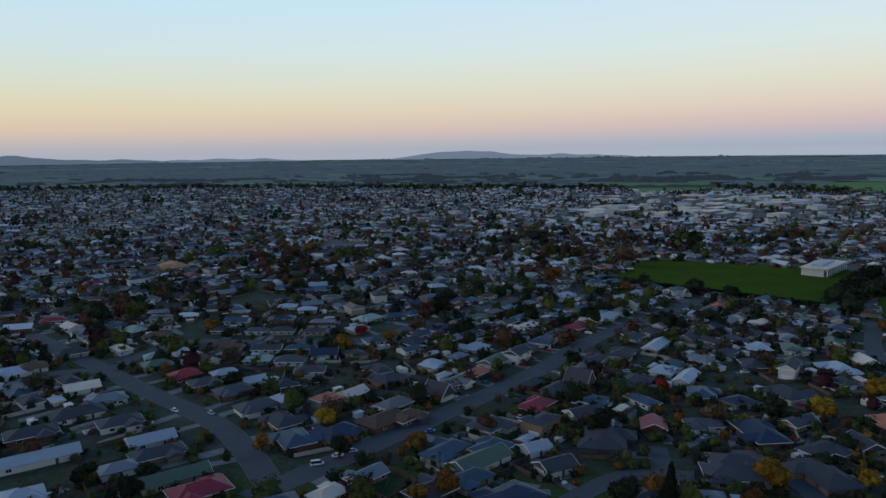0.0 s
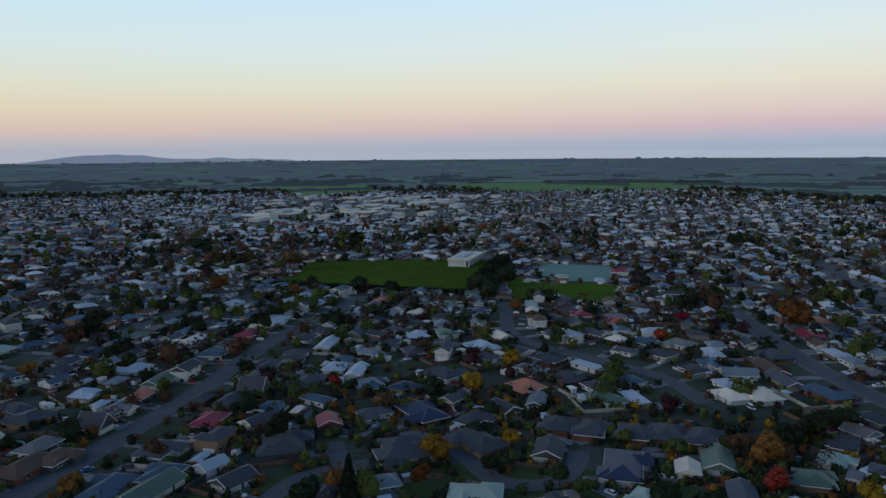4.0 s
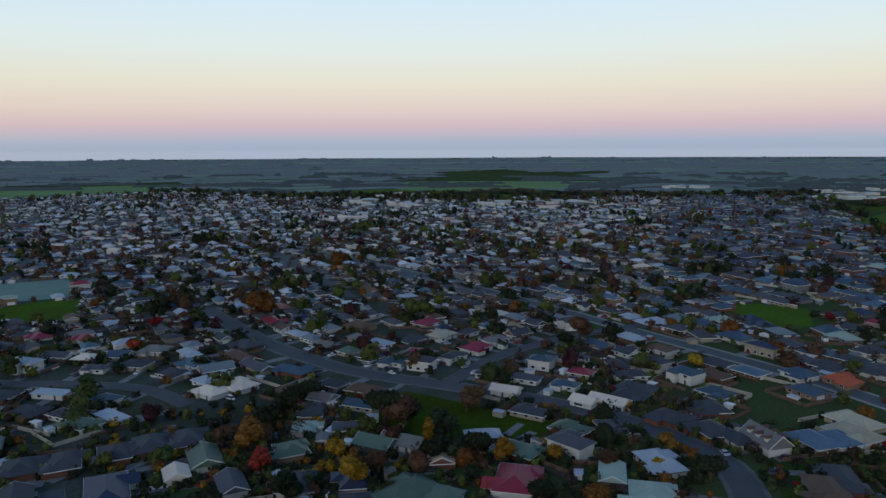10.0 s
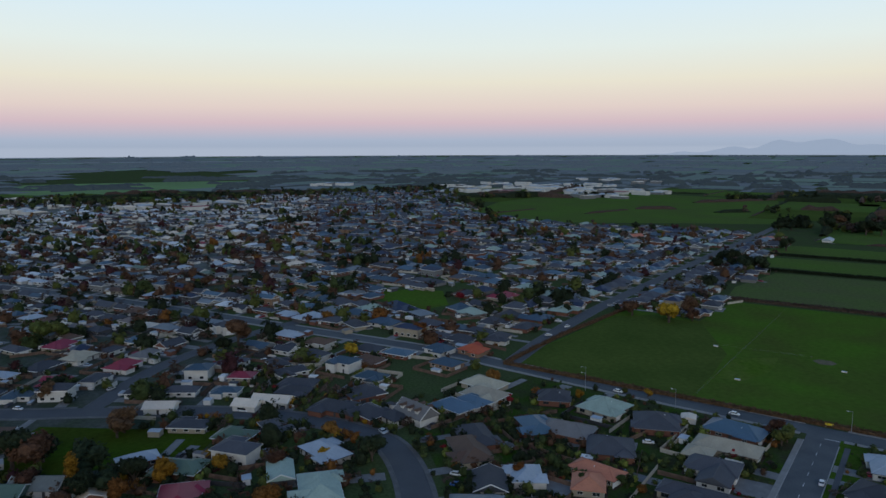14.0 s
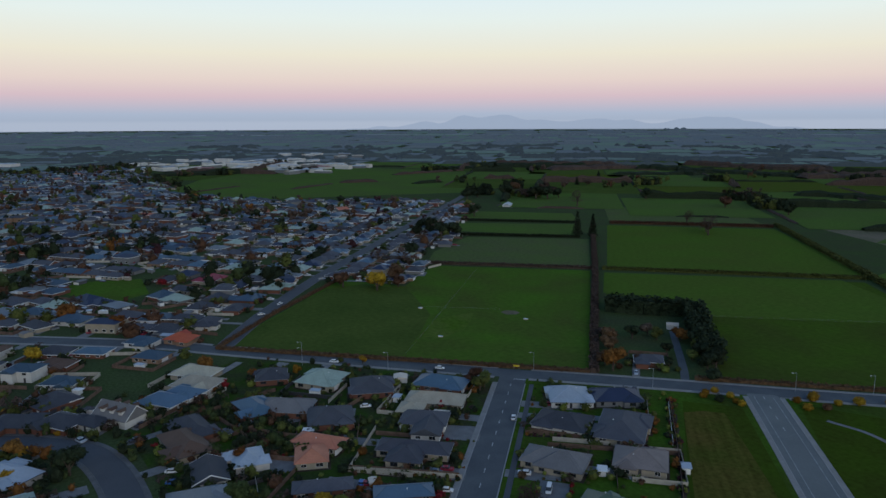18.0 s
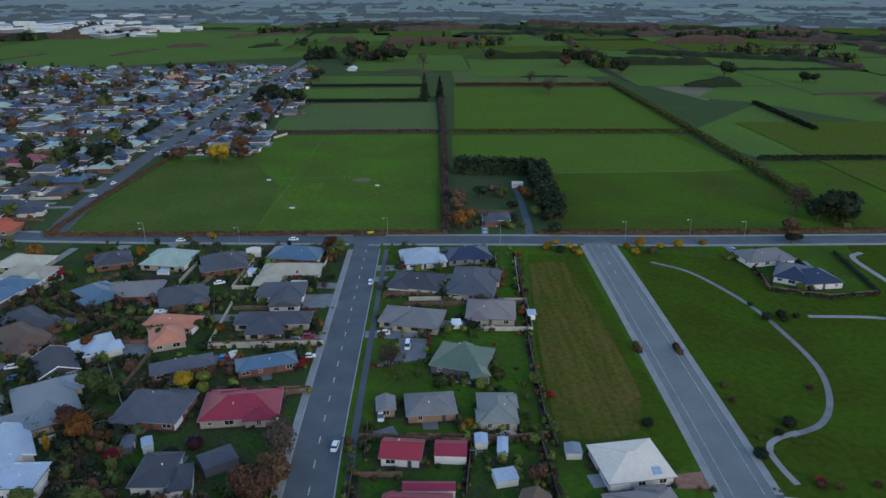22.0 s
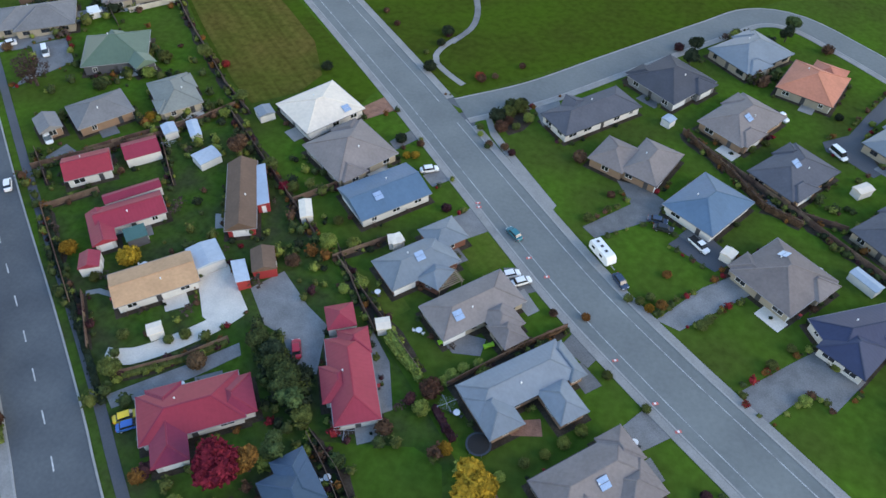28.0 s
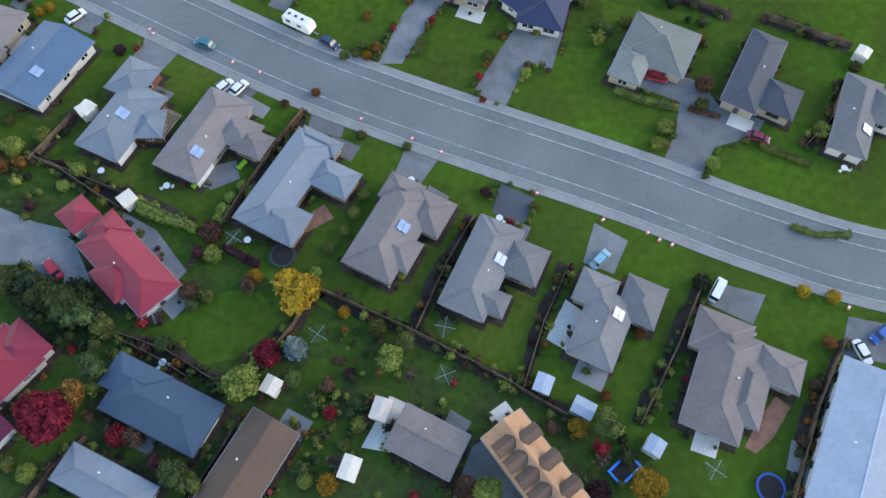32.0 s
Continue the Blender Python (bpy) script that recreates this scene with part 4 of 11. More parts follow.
def caravan(x, y, rot, L=6.6):
    ob = thing("caravan", pose(x, y, 0.06, 0, 0, rot), "long white caravan parked at the kerb behind a car", "caravan")
    W, Hc = 2.4, 2.6
    bm = bmesh.new()
    prof = [(-L / 2, 0.6), (-L / 2 + 0.1, 0.45), (L / 2 - 0.5, 0.45), (L / 2, 0.9), (L / 2 - 0.2, 2.0), (L / 2 - 0.8, Hc), (-L / 2 + 0.4, Hc), (-L / 2, Hc - 0.4)]
    a = [bm.verts.new((u, -W / 2, z)) for u, z in prof]
    b = [bm.verts.new((u, W / 2, z)) for u, z in prof]
    bm.faces.new(a)
    bm.faces.new(b[::-1])
    for i in range(len(prof)):
        j = (i + 1) % len(prof)
        bm.faces.new((a[j], a[i], b[i], b[j]))
    bmesh.ops.recalc_face_normals(bm, faces=bm.faces[:])
    bmesh.ops.bevel(bm, geom=bm.edges[:], offset=0.08, segments=2, affect="EDGES")
    part("body", bm, M_TRIM, ob)
    for u in (-2.1, -0.6, 0.9):
        part("roof_hatch", box(u - 0.3, u + 0.3, -0.3, 0.3, Hc - 0.01, Hc + 0.1, 0.03), M_DARKTRIM, ob)
    for s in (-1, 1):
        for u in (-1.8, 0.8):
            part("window", box(u - 0.5, u + 0.5, s * W / 2 - 0.02, s * W / 2 + 0.02, 1.4, 2.0), M_PANE, ob)
        wh = part("wheel", shared(("tyre",), lambda: lathe_wheel(0.32, 0.21)), None, ob, m=Matrix.Translation((-0.4, s * (W / 2 - 0.1), 0.32)) @ Matrix.Rotation(math.pi / 2, 4, "X"))
    part("drawbar", box(L / 2 - 0.1, L / 2 + 1.2, -0.08, 0.08, 0.4, 0.52), M_GALV, ob)
    return ob


def street_lamp(x, y, rot, h=8.5):
    ob = thing("street_lamp", pose(x, y, 0, 0, 0, rot), "tall grey steel street lamp at the roadside", "street lamp", "street lamps")
    bm = bmesh.new()
    cyl(bm, 0.11, 0.06, -0.05, h, 8)
    part("pole", bm, M_GALV, ob)
    bm = bmesh.new()
    add_box(bm, 0, 1.6, -0.04, 0.04, h - 0.1, h)
    part("arm", bm, M_GALV, ob)
    part("lamp_head", box(1.4, 2.1, -0.14, 0.14, h - 0.16, h + 0.02, 0.04), M_TRIM, ob)
    return ob

M_TURF = material("artificial_turf", (0.15, 0.26, 0.21), 0.9, 0, 0.1, 0.1, 2.0, 0.1)
M_PALE = material("pale_concrete", (0.66, 0.60, 0.52), 0.85, 0, 0.12, 0.3, 4.0, 0.2)
M_BRICK = material("brick_paving", (0.34, 0.16, 0.10), 0.85, 0, 0.25, 0.6, 5.0, 0.3)
M_MARK = material("red_spray_marker", (0.65, 0.16, 0.14), 0.8, 0, 0.15)
M_LIME = material("lime_fabric", (0.33, 0.62, 0.04), 0.8, 0, 0.08)


def path_strip(pts, w, mat, label):
    line = smooth_line(pts, 2.0)
    SHEET[0] += 1
    z = 0.076 + (SHEET[0] % 9) * 0.0008
    ob = strip("path", line, -w / 2, w / 2, 0.0, z, mat, None)
    return tagged(ob, label, "path", kind="structure")


def marker(x, y):
    """A red-painted square with a small post on the footpath."""
    ob = thing("survey_marker", pose(x, y, 0.12, 0, 0, 30), "small red barrier board lying on the footpath", "marker", "roadworks markers")
    part("board", box(-0.55, 0.55, -0.25, 0.25, 0.0, 0.12, 0.02), M_MARK, ob)
    part("reflector", box(-0.2, 0.2, -0.2, 0.2, 0.12, 0.14), M_TRIM, ob)


def play_frame(x, y, rot):
    ob = thing("rectangular_trampoline", pose(x, y, 0, 0, 0, rot), "rectangular trampoline with a bright blue pad on a lawn", "trampoline")
    part("mat", box(-1.9, 1.9, -1.1, 1.1, 0.62, 0.64), M_TYRE, ob)
    pad = material("blue_pad", (0.03, 0.25, 0.7), 0.6, 0, 0.06)
    for q in ((-2.3, 2.3, 1.1, 1.5), (-2.3, 2.3, -1.5, -1.1), (-2.3, -1.9, -1.1, 1.1), (1.9, 2.3, -1.1, 1.1)):
        part("pad", box(*q, 0.6, 0.68, 0.02), pad, ob)
    for sx in (-2, 2):
        for sy in (-1.2, 1.2):
            part("leg", box(sx - 0.04, sx + 0.04, sy - 0.04, sy + 0.04, -0.02, 0.6), M_GALV, ob)


def pergola(x, y, rot):
    ob = thing("pergola", pose(x, y, 0, 0, 0, rot), "timber pergola of pale rafters beside a house", "pergola")
    wood = material("pergola_timber", (0.34, 0.26, 0.18), 0.8, 0, 0.2)
    for sx in (-2.6, 2.6):
        for sy in (-1.7, 1.7):
            part("post", box(sx - 0.06, sx + 0.06, sy - 0.06, sy + 0.06, -0.02, 2.3), wood, ob)
        part("beam", box(sx - 0.06, sx + 0.06, -2.0, 2.0, 2.3, 2.46), wood, ob)
    for i in range(9):
        v = -1.8 + i * 0.45
        part("rafter", box(-3.0, 3.0, v - 0.05, v + 0.05, 2.46, 2.6), wood, ob)


def lounge_seat(x, y, rot):
    ob = thing("garden_sofa", pose(x, y, 0.05, 0, 0, rot), "lime-green garden sofa on a patio", "sofa", "garden seats")
    part("seat", box(-0.9, 0.9, -0.4, 0.4, 0.0, 0.4, 0.05), M_LIME, ob)
    part("backrest", box(-0.9, 0.9, 0.3, 0.5, 0.4, 0.8, 0.05), M_LIME, ob)
    for s in (-1, 1):
        part("armrest", box(s * 0.9 - 0.1, s * 0.9 + 0.1, -0.4, 0.5, 0.0, 0.6, 0.05), M_LIME, ob)

# ---- streets ----
plan_road('dashes', [(250.5, -177.5), (237.5, -166.5), (177.5, -114.5), (134.5, -77.5), (100.5, -49.5), (80.5, -32.5), (70.5, -23.5), (40.5, 2.5)], 11.6)
plan_road('main', [(700, 480), (560, 230), (480, 110), (430, 40), (375, -37), (346, -68), (318, -97), (270, -149), (247, -174), (206, -220), (154, -277), (92, -350), (20, -434), (-120, -600)], 10.5)
plan_road('north', [(176, -248), (140, -217), (100, -182), (57, -144), (28, -117), (3, -94), (-16, -79), (-34, -66), (-52, -53), (-70, -39), (-90, -26), (-130, -8), (-180, 5)], 12.0)
plan_road('bend', [(43, -141), (27, -155), (10, -175), (-13, -202), (-25, -215), (-38, -216), (-54, -205), (-75, -188), (-110, -165)], 8.4)
plan_road('hill', [(397, 340), (383, 324), (333, 244), (308, 185), (302, 150), (301, 120), (296, 67), (285, 32), (270, 8), (250, -7), (211, -13), (170, -8), (150, 0)], 10.0)
plan_road('cross', [(303, 121), (356, 111), (394, 93), (430, 68), (462, 38)], 8.5)
plan_road('gate', [(346, -68), (403, -106), (478, -164), (571, -244), (737, -388), (854, -494), (1300, -880)], 9.0)
plan_road('avenue', [(-64, 215), (-58, 223), (-21, 265), (39, 337), (91, 411), (188, 512)], 11.0)
plan_road('corner', [(-60, 225), (-78, 256), (-101, 285), (-143, 322), (-177, 354), (-260, 430)], 10.0)
plan_road('far_a', [(466, 262), (588, 397), (640, 455), (760, 600)], 9.0)
plan_road('close', [(37, 210), (50, 222), (63, 229), (87, 227), (114, 223), (117, 195), (132, 185), (148, 193), (156, 202)], 7.0)
plan_road('spur', [(73, 229), (78, 252)], 6.0)
plan_road('loop', [(270, 439), (228, 366), (226, 324), (238, 288), (245, 251), (236, 216)], 8.0)
plan_road('far_b', [(-177, 354), (-158, 406), (-104, 406), (-51, 410), (-11, 451), (70, 540)], 9.0)
plan_road('far_c', [(-226, 344), (-204, 350), (-177, 354)], 9.0)
build_roads()
mark_roads()

# ---- houses by the near streets ----
house(48.4, -103.8, 50.3, 16.1, 10.7, 'blue', 'gable', 'white', solar=(2.5, 1.9), pitch=16)
house(34.6, -87.1, 140.1, 7.8, 14.5, 'bluegrey', 'hip', 'brick', wings=[(-3.8, 8.6, 90, 7.2, 6.1, 'hip'), (4.9, 1.5, 26, 4.3, 5.1, 'hip')], solar=(0.6, 0.5))
house(20.6, -80.7, 140.1, 8.1, 17.5, 'taupe', 'hip', 'cream', wings=[(5.2, 2.9, 0, 6.2, 5.3, 'hip'), (8.8, 2.0, 0, 5.1, 4.3, 'hip')], solar=(1.8, -4.4))
house(7.9, -67.5, 137.7, 7.2, 19.9, 'bluegrey', 'hip', 'tan', wings=[(0.7, 9.5, 90, 2.5, 7.2, 'hip'), (7.0, 4.3, 0, 6.8, 4.9, 'hip'), (3.2, -7.1, 0, 8.0, 5.9, 'hip')])
house(-7.8, -53.8, 138.1, 8.2, 17.3, 'taupe', 'hip', 'cream', wings=[(-2.1, 7.3, 90, 4.4, 5.7, 'hip'), (4.0, 5.7, 0, 6.2, 6.3, 'hip'), (2.4, -3.1, 0, 6.4, 5.1, 'hip')], solar=(1.8, 0.7))
house(-20.7, -43.5, 140.8, 6.9, 16.8, 'grey', 'hip', 'cream', wings=[(0.5, 6.4, 90, 4.3, 5.4, 'hip'), (5.8, 3.8, 0, 6.2, 6.1, 'hip'), (3.4, -5.0, 0, 5.2, 3.3, 'hip')], solar=(2.3, 2.1))
house(-36.4, -28.5, 140.1, 6.5, 11.5, 'grey', 'hip', 'cream', wings=[(-3.1, 5.7, 90, 5.2, 5.4, 'hip'), (4.3, 7.0, 0, 5.7, 6.9, 'hip')], solar=(1.5, 2.8))
house(-51.7, -15.6, 141.4, 8.1, 16.6, 'taupe', 'hip', 'cream', wings=[(-2.0, 7.2, 90, 6.4, 8.2, 'hip'), (7.7, 5.6, 0, 6.4, 5.2, 'hip'), (3.7, 0.1, 0, 5.3, 10.0, 'hip')])
house(-67.9, -0.3, 48.1, 25.1, 12.3, 'pale', 'gable', 'white', eave=3.6, pitch=9)
house(-50.4, -99.6, 122.9, 9.0, 16.8, 'navy', 'hip', 'white', wings=[(2.8, -4.3, 117, 9.3, 8.5, 'hip')], solar=(3.3, 2.7))
house(-67.5, -80.6, 139.0, 12.2, 11.0, 'greygreen', 'hip', 'cream', wings=[(-3.4, -7.3, 0, 5.5, 7.5, 'hip')], solar=(-1.8, -6.8))
house(-83.0, -70.3, 136.5, 5.9, 18.9, 'slate', 'hip', 'cream', wings=[(6.4, -4.1, 0, 5.9, 6.8, 'hip')])
house(-97.2, -56.2, 140.6, 5.9, 17.7, 'grey', 'hip', 'white', wings=[(4.4, 4.0, 0, 6.3, 7.7, 'hip')], solar=(2.1, -3.2))
house(35.6, -57.9, -149.1, 6.9, 16.8, 'red', 'hip', 'white', wings=[(1.3, 7.5, 0, 4.7, 4.8, 'hip'), (-2.3, -0.5, -90, 6.5, 5.3, 'hip')], pitch=30)
house(43.1, -69.4, -147.4, 5.2, 5.3, 'red', 'hip', 'white')
house(58.8, -43.3, -141.6, 16.2, 8.6, 'red', 'hip', 'white', wings=[(-4.0, -1.9, -90, 14.1, 5.0, 'hip'), (7.1, -0.3, 0, 6.0, 6.9, 'hip')], pitch=20)
house(32.5, -33.1, 140.1, 15.8, 7.5, 'slateblue', 'hip', 'grey', wings=[(-5.7, 1.6, 90, 4.7, 8.8, 'hip')], pitch=20)
house(41.4, -24.0, 140.2, 13.8, 4.8, 'bluegrey', 'hip', 'grey', pitch=20)
house(21.7, -20.8, 136.7, 7.2, 15.1, 'brown', 'gable', 'tan')
house(-5.0, -18.2, 138.6, 9.7, 6.2, 'taupe', 'gable', 'cream', pitch=20)
house(-19.3, -10.0, -158.4, 6.5, 15.9, 'tan', 'gable', 'white', eave=3.4, pitch=38, dormers=5)
house(11.3, -148.8, -130.4, 22.8, 9.1, 'slate', 'hip', 'white', wings=[(-4.2, 2.0, 38, 10.8, 6.1, 'hip')])
house(-5.8, -169.6, 146.5, 14.8, 16.0, 'charcoal', 'hip', 'grey', wings=[(5.3, 3.8, 0, 6.5, 6.7, 'hip'), (-5.2, -4.3, 0, 6.8, 5.8, 'hip')])
house(-24.8, -190.6, 141.4, 13.2, 17.8, 'bluegrey', 'hip', 'cream', wings=[(4.7, -4.3, 0, 5.8, 7.5, 'hip'), (-4.6, 4.8, 0, 6.0, 6.4, 'hip')])
house(-41.2, -180.9, 162.5, 13.5, 14.9, 'orange', 'hip', 'cream', wings=[(1.7, 6.8, 90, 8.0, 7.7, 'hip')])
house(-5.6, -134.2, 161.5, 8.6, 13.2, 'taupe', 'hip', 'tan', wings=[(-7.8, -2.8, 0, 8.0, 9.4, 'hip')])
house(-24.5, -158.3, 148.4, 11.8, 17.9, 'taupe', 'hip', 'tan', wings=[(4.2, -4.3, 0, 5.2, 7.5, 'hip'), (-4.1, 4.8, 0, 5.4, 6.4, 'hip')], solar=(1.9, -1.3))
house(-19.4, -124.7, 150.5, 11.8, 15.0, 'blue', 'hip', 'white', pitch=22)
house(-36.9, -142.3, 144.4, 11.3, 16.6, 'slate', 'hip', 'tan', wings=[(4.1, -4.0, 0, 5.0, 7.0, 'hip'), (-3.9, 4.5, 0, 5.2, 6.0, 'hip')], solar=(0.1, -0.9))
house(-35.5, -108.6, 144.9, 13.3, 14.4, 'taupe', 'hip', 'cream', wings=[(4.8, 3.5, 0, 5.9, 6.1, 'hip'), (-4.7, -3.9, 0, 6.1, 5.2, 'hip')], solar=(-2.8, 2.8))
house(-58.2, -130.5, 140.3, 9.1, 17.0, 'slate', 'hip', 'cream', wings=[(3.3, -4.1, 0, 4.0, 7.1, 'hip'), (-3.2, 4.6, 0, 4.2, 6.1, 'hip')])
house(-70.8, -117.7, 133.8, 10.7, 12.6, 'red', 'hip', 'cream', wings=[(3.8, -3.0, 0, 4.7, 5.3, 'hip'), (-3.7, 3.4, 0, 4.9, 4.6, 'hip')], solar=(4.1, 2.1))
house(-90.8, -140.9, 141.4, 10.0, 16.4, 'bluegrey', 'hip', 'white', wings=[(3.6, -3.9, 0, 4.4, 6.9, 'hip'), (-3.5, 4.4, 0, 4.6, 5.9, 'hip')], solar=(2.0, -1.8))
house(-88.1, -106.8, 129.8, 9.8, 20.0, 'slate', 'hip', 'white', wings=[(3.5, -4.8, 0, 4.3, 8.4, 'hip'), (-3.4, 5.4, 0, 4.5, 7.2, 'hip')], solar=(1.7, -1.0))
house(75.1, -126.6, 147.8, 13.8, 15.5, 'white', 'hip', 'white', solar=(5.5, 4.1), pitch=18)
house(61.4, -114.2, -123.1, 15.2, 14.7, 'taupe', 'hip', 'cream', wings=[(3.6, 5.3, 0, 6.4, 6.5, 'hip'), (-4.1, -5.1, 0, 5.5, 6.7, 'hip')])
house(77.2, -92.0, 118.7, 20.5, 5.5, 'brown', 'gable', 'red', pitch=30)
house(74.8, -96.3, 122.9, 12.7, 2.5, 'pale', 'flat', 'red')
house(63.6, -77.0, -147.2, 4.6, 5.9, 'brown', 'gable', 'red')
house(66.3, -72.7, -139.6, 2.5, 5.6, 'pale', 'flat', 'red')
house(81.2, -65.3, -135.1, 15.0, 7.9, 'tan', 'gable', 'white', pitch=14)
house(75.2, -74.2, -130.5, 6.0, 6.2, 'pale', 'gable', 'white', pitch=8)
house(114.8, -88.6, -136.6, 9.2, 7.3, 'red', 'gable', 'white')
house(107.1, -97.8, -134.3, 7.7, 6.1, 'red', 'gable', 'white')
house(100.1, -84.7, -132.1, 11.9, 2.9, 'red', 'gable', 'white')
house(96.8, -79.3, -134.1, 13.1, 6.4, 'red', 'gable', 'white', wings=[(-6.2, -2.2, -90, 9.3, 3.8, 'gable')])
house(95.9, -64.9, -147.1, 3.8, 4.0, 'red', 'gable', 'white')
house(91.8, -74.3, -131.6, 4.1, 3.2, 'teal', 'flat', 'dark')
house(137.5, -130.2, -148.3, 15.7, 14.3, 'green', 'hip', 'dark', wings=[(3.4, -1.4, 30, 4.8, 18.5, 'gable')], eave=3.0, pitch=28)
house(125.2, -106.7, -125.5, 12.5, 9.9, 'grey', 'hip', 'tan', wings=[(-12.0, 1.4, 0, 4.4, 5.9, 'gable')])
house(111.9, -118.8, -131.1, 9.3, 13.5, 'greygreen', 'hip', 'cream', wings=[(3.3, 3.2, 0, 4.1, 5.7, 'hip'), (-3.2, -3.7, 0, 4.3, 4.9, 'hip')])
house(248.1, -138.3, -136.7, 21.0, 12.7, 'blue', 'hip', 'brick', wings=[(-5.0, 4.6, 0, 8.8, 5.6, 'hip'), (5.7, -4.4, 0, 7.6, 5.8, 'hip')])
house(233.4, -127.4, -130.5, 22.5, 11.1, 'cream', 'hip', 'cream', wings=[(-7.3, -10.6, 0, 9.3, 9.2, 'hip')])
house(218.8, -114.8, -127.9, 16.5, 12.1, 'slate', 'hip', 'white', wings=[(2.6, -8.5, 0, 10.1, 11.7, 'gable')])
house(199.8, -100.9, -129.7, 24.2, 8.9, 'charcoal', 'hip', 'cream', wings=[(-1.5, -5.2, 0, 11.4, 12.6, 'hip')])
house(220.4, -74.5, -139.3, 17.1, 8.4, 'orange', 'hip', 'cream', wings=[(2.7, -9.6, 30, 10.1, 12.7, 'hip')])
house(175.3, -84.7, -112.9, 16.9, 7.1, 'blue', 'hip', 'brick')
house(190.3, -65.0, -108.9, 17.3, 6.8, 'slate', 'hip', 'brick')
house(173.6, -50.6, -137.0, 17.0, 14.2, 'slate', 'hip', 'brick', wings=[(4.1, 5.1, 0, 7.1, 6.3, 'hip'), (-4.6, -5.0, 0, 6.1, 6.6, 'hip')])
house(158.7, -68.4, -125.0, 19.7, 13.2, 'red', 'hip', 'cream', wings=[(-4.7, 4.8, 0, 8.3, 5.8, 'hip'), (5.3, -4.6, 0, 7.1, 6.1, 'hip')])
house(255.8, -73.7, -127.1, 19.7, 12.6, 'grey', 'hip', 'brick', wings=[(4.7, 4.6, 0, 8.3, 5.6, 'hip'), (-5.3, -4.4, 0, 7.1, 5.8, 'hip')])
house(238.3, -85.3, -106.8, 16.0, 15.4, 'slate', 'hip', 'brick', wings=[(-3.8, 5.5, 0, 6.7, 6.8, 'hip'), (4.3, -5.4, 0, 5.8, 7.1, 'hip')])
house(278.1, -96.5, -140.3, 16.3, 17.3, 'mint', 'hip', 'cream', wings=[(5.9, -4.2, 0, 7.2, 7.3, 'hip'), (-5.7, 4.7, 0, 7.5, 6.2, 'hip')])
house(259.3, -111.2, -109.4, 16.2, 17.5, 'slate', 'hip', 'brick', wings=[(5.8, 4.2, 0, 7.1, 7.4, 'hip'), (-5.7, -4.7, 0, 7.4, 6.3, 'hip')])
house(292.5, -78.5, -108.3, 12.3, 13.5, 'charcoal', 'hip', 'brick', wings=[(4.4, -3.2, 0, 5.4, 5.7, 'hip'), (-4.3, 3.6, 0, 5.6, 4.9, 'hip')])
house(146.1, -40.5, -130.9, 7.9, 11.7, 'charcoal', 'hip', 'white', eave=3.2)
house(140.6, -43.5, -116.0, 5.9, 9.4, 'charcoal', 'hip', 'white')
house(141.9, -53.5, -97.8, 8.1, 6.3, 'slate', 'hip', 'dark')
house(119.8, -23.3, -114.5, 10.2, 6.1, 'green', 'gable', 'cream')
house(121.2, -13.4, -127.7, 9.3, 7.5, 'teal', 'gable', 'grey')
house(163.2, -15.8, -129.6, 9.6, 7.8, 'pale', 'flat', 'white', eave=4.2)
house(172.0, -14.6, -126.5, 5.9, 7.2, 'pale', 'flat', 'white', eave=4.6)
house(148.7, -19.0, -129.4, 7.9, 3.6, 'navy', 'gable', 'white')
house(210.4, -175.6, -122.5, 15.2, 16.3, 'pale', 'hip', 'white', wings=[(5.5, -3.9, 0, 6.7, 6.9, 'hip'), (-5.3, 4.4, 0, 7.0, 5.9, 'hip')])
house(200.5, -191.5, -118.7, 18.2, 12.7, 'navy', 'hip', 'grey', wings=[(-4.4, 4.6, 0, 7.7, 5.6, 'hip'), (4.9, -4.4, 0, 6.6, 5.8, 'hip')])
house(191.7, -157.4, -145.3, 18.9, 14.3, 'charcoal', 'hip', 'white', wings=[(4.5, 5.1, 0, 7.9, 6.3, 'hip'), (-5.1, -5.0, 0, 6.8, 6.6, 'hip')])
house(177.6, -173.6, -140.0, 16.2, 25.4, 'slate', 'hip', 'cream', wings=[(5.8, 6.1, 0, 7.1, 10.7, 'hip'), (-5.7, -6.9, 0, 7.5, 9.1, 'hip')])
house(169.9, -137.1, -142.8, 20.1, 11.8, 'grey', 'hip', 'cream', wings=[(2.5, -1.4, 0, 15.2, 12.6, 'hip')])
house(155.7, -160.7, -136.9, 16.1, 14.6, 'taupe', 'hip', 'cream', wings=[(3.9, 5.2, 0, 6.8, 6.4, 'hip'), (-4.3, -5.1, 0, 5.8, 6.7, 'hip')])
house(116.8, -282.7, -119.4, 20.2, 12.0, 'grey', 'hip', 'white', wings=[(-4.9, 4.3, 0, 8.5, 5.3, 'hip'), (5.5, -4.2, 0, 7.3, 5.5, 'hip')])
house(93.5, -275.0, -124.6, 14.8, 13.7, 'navy', 'hip', 'white', wings=[(-5.2, 4.9, -36, 12.7, 16.5, 'hip')])
house(41.2, -91.7, -152.6, 2.5, 2.5, 'white', 'gable', 'white', eave=2.1, pitch=12, caps=False)
house(16.2, -32.4, -131.4, 2.5, 2.5, 'white', 'gable', 'white', eave=2.1, pitch=12, caps=False)
house(-24.6, -22.3, -127.6, 2.8, 2.5, 'pale', 'gable', 'white', eave=2.1, pitch=12, caps=False)
house(-29.4, -17.2, 136.6, 3.2, 2.5, 'pale', 'gable', 'white', eave=2.1, pitch=12, caps=False)
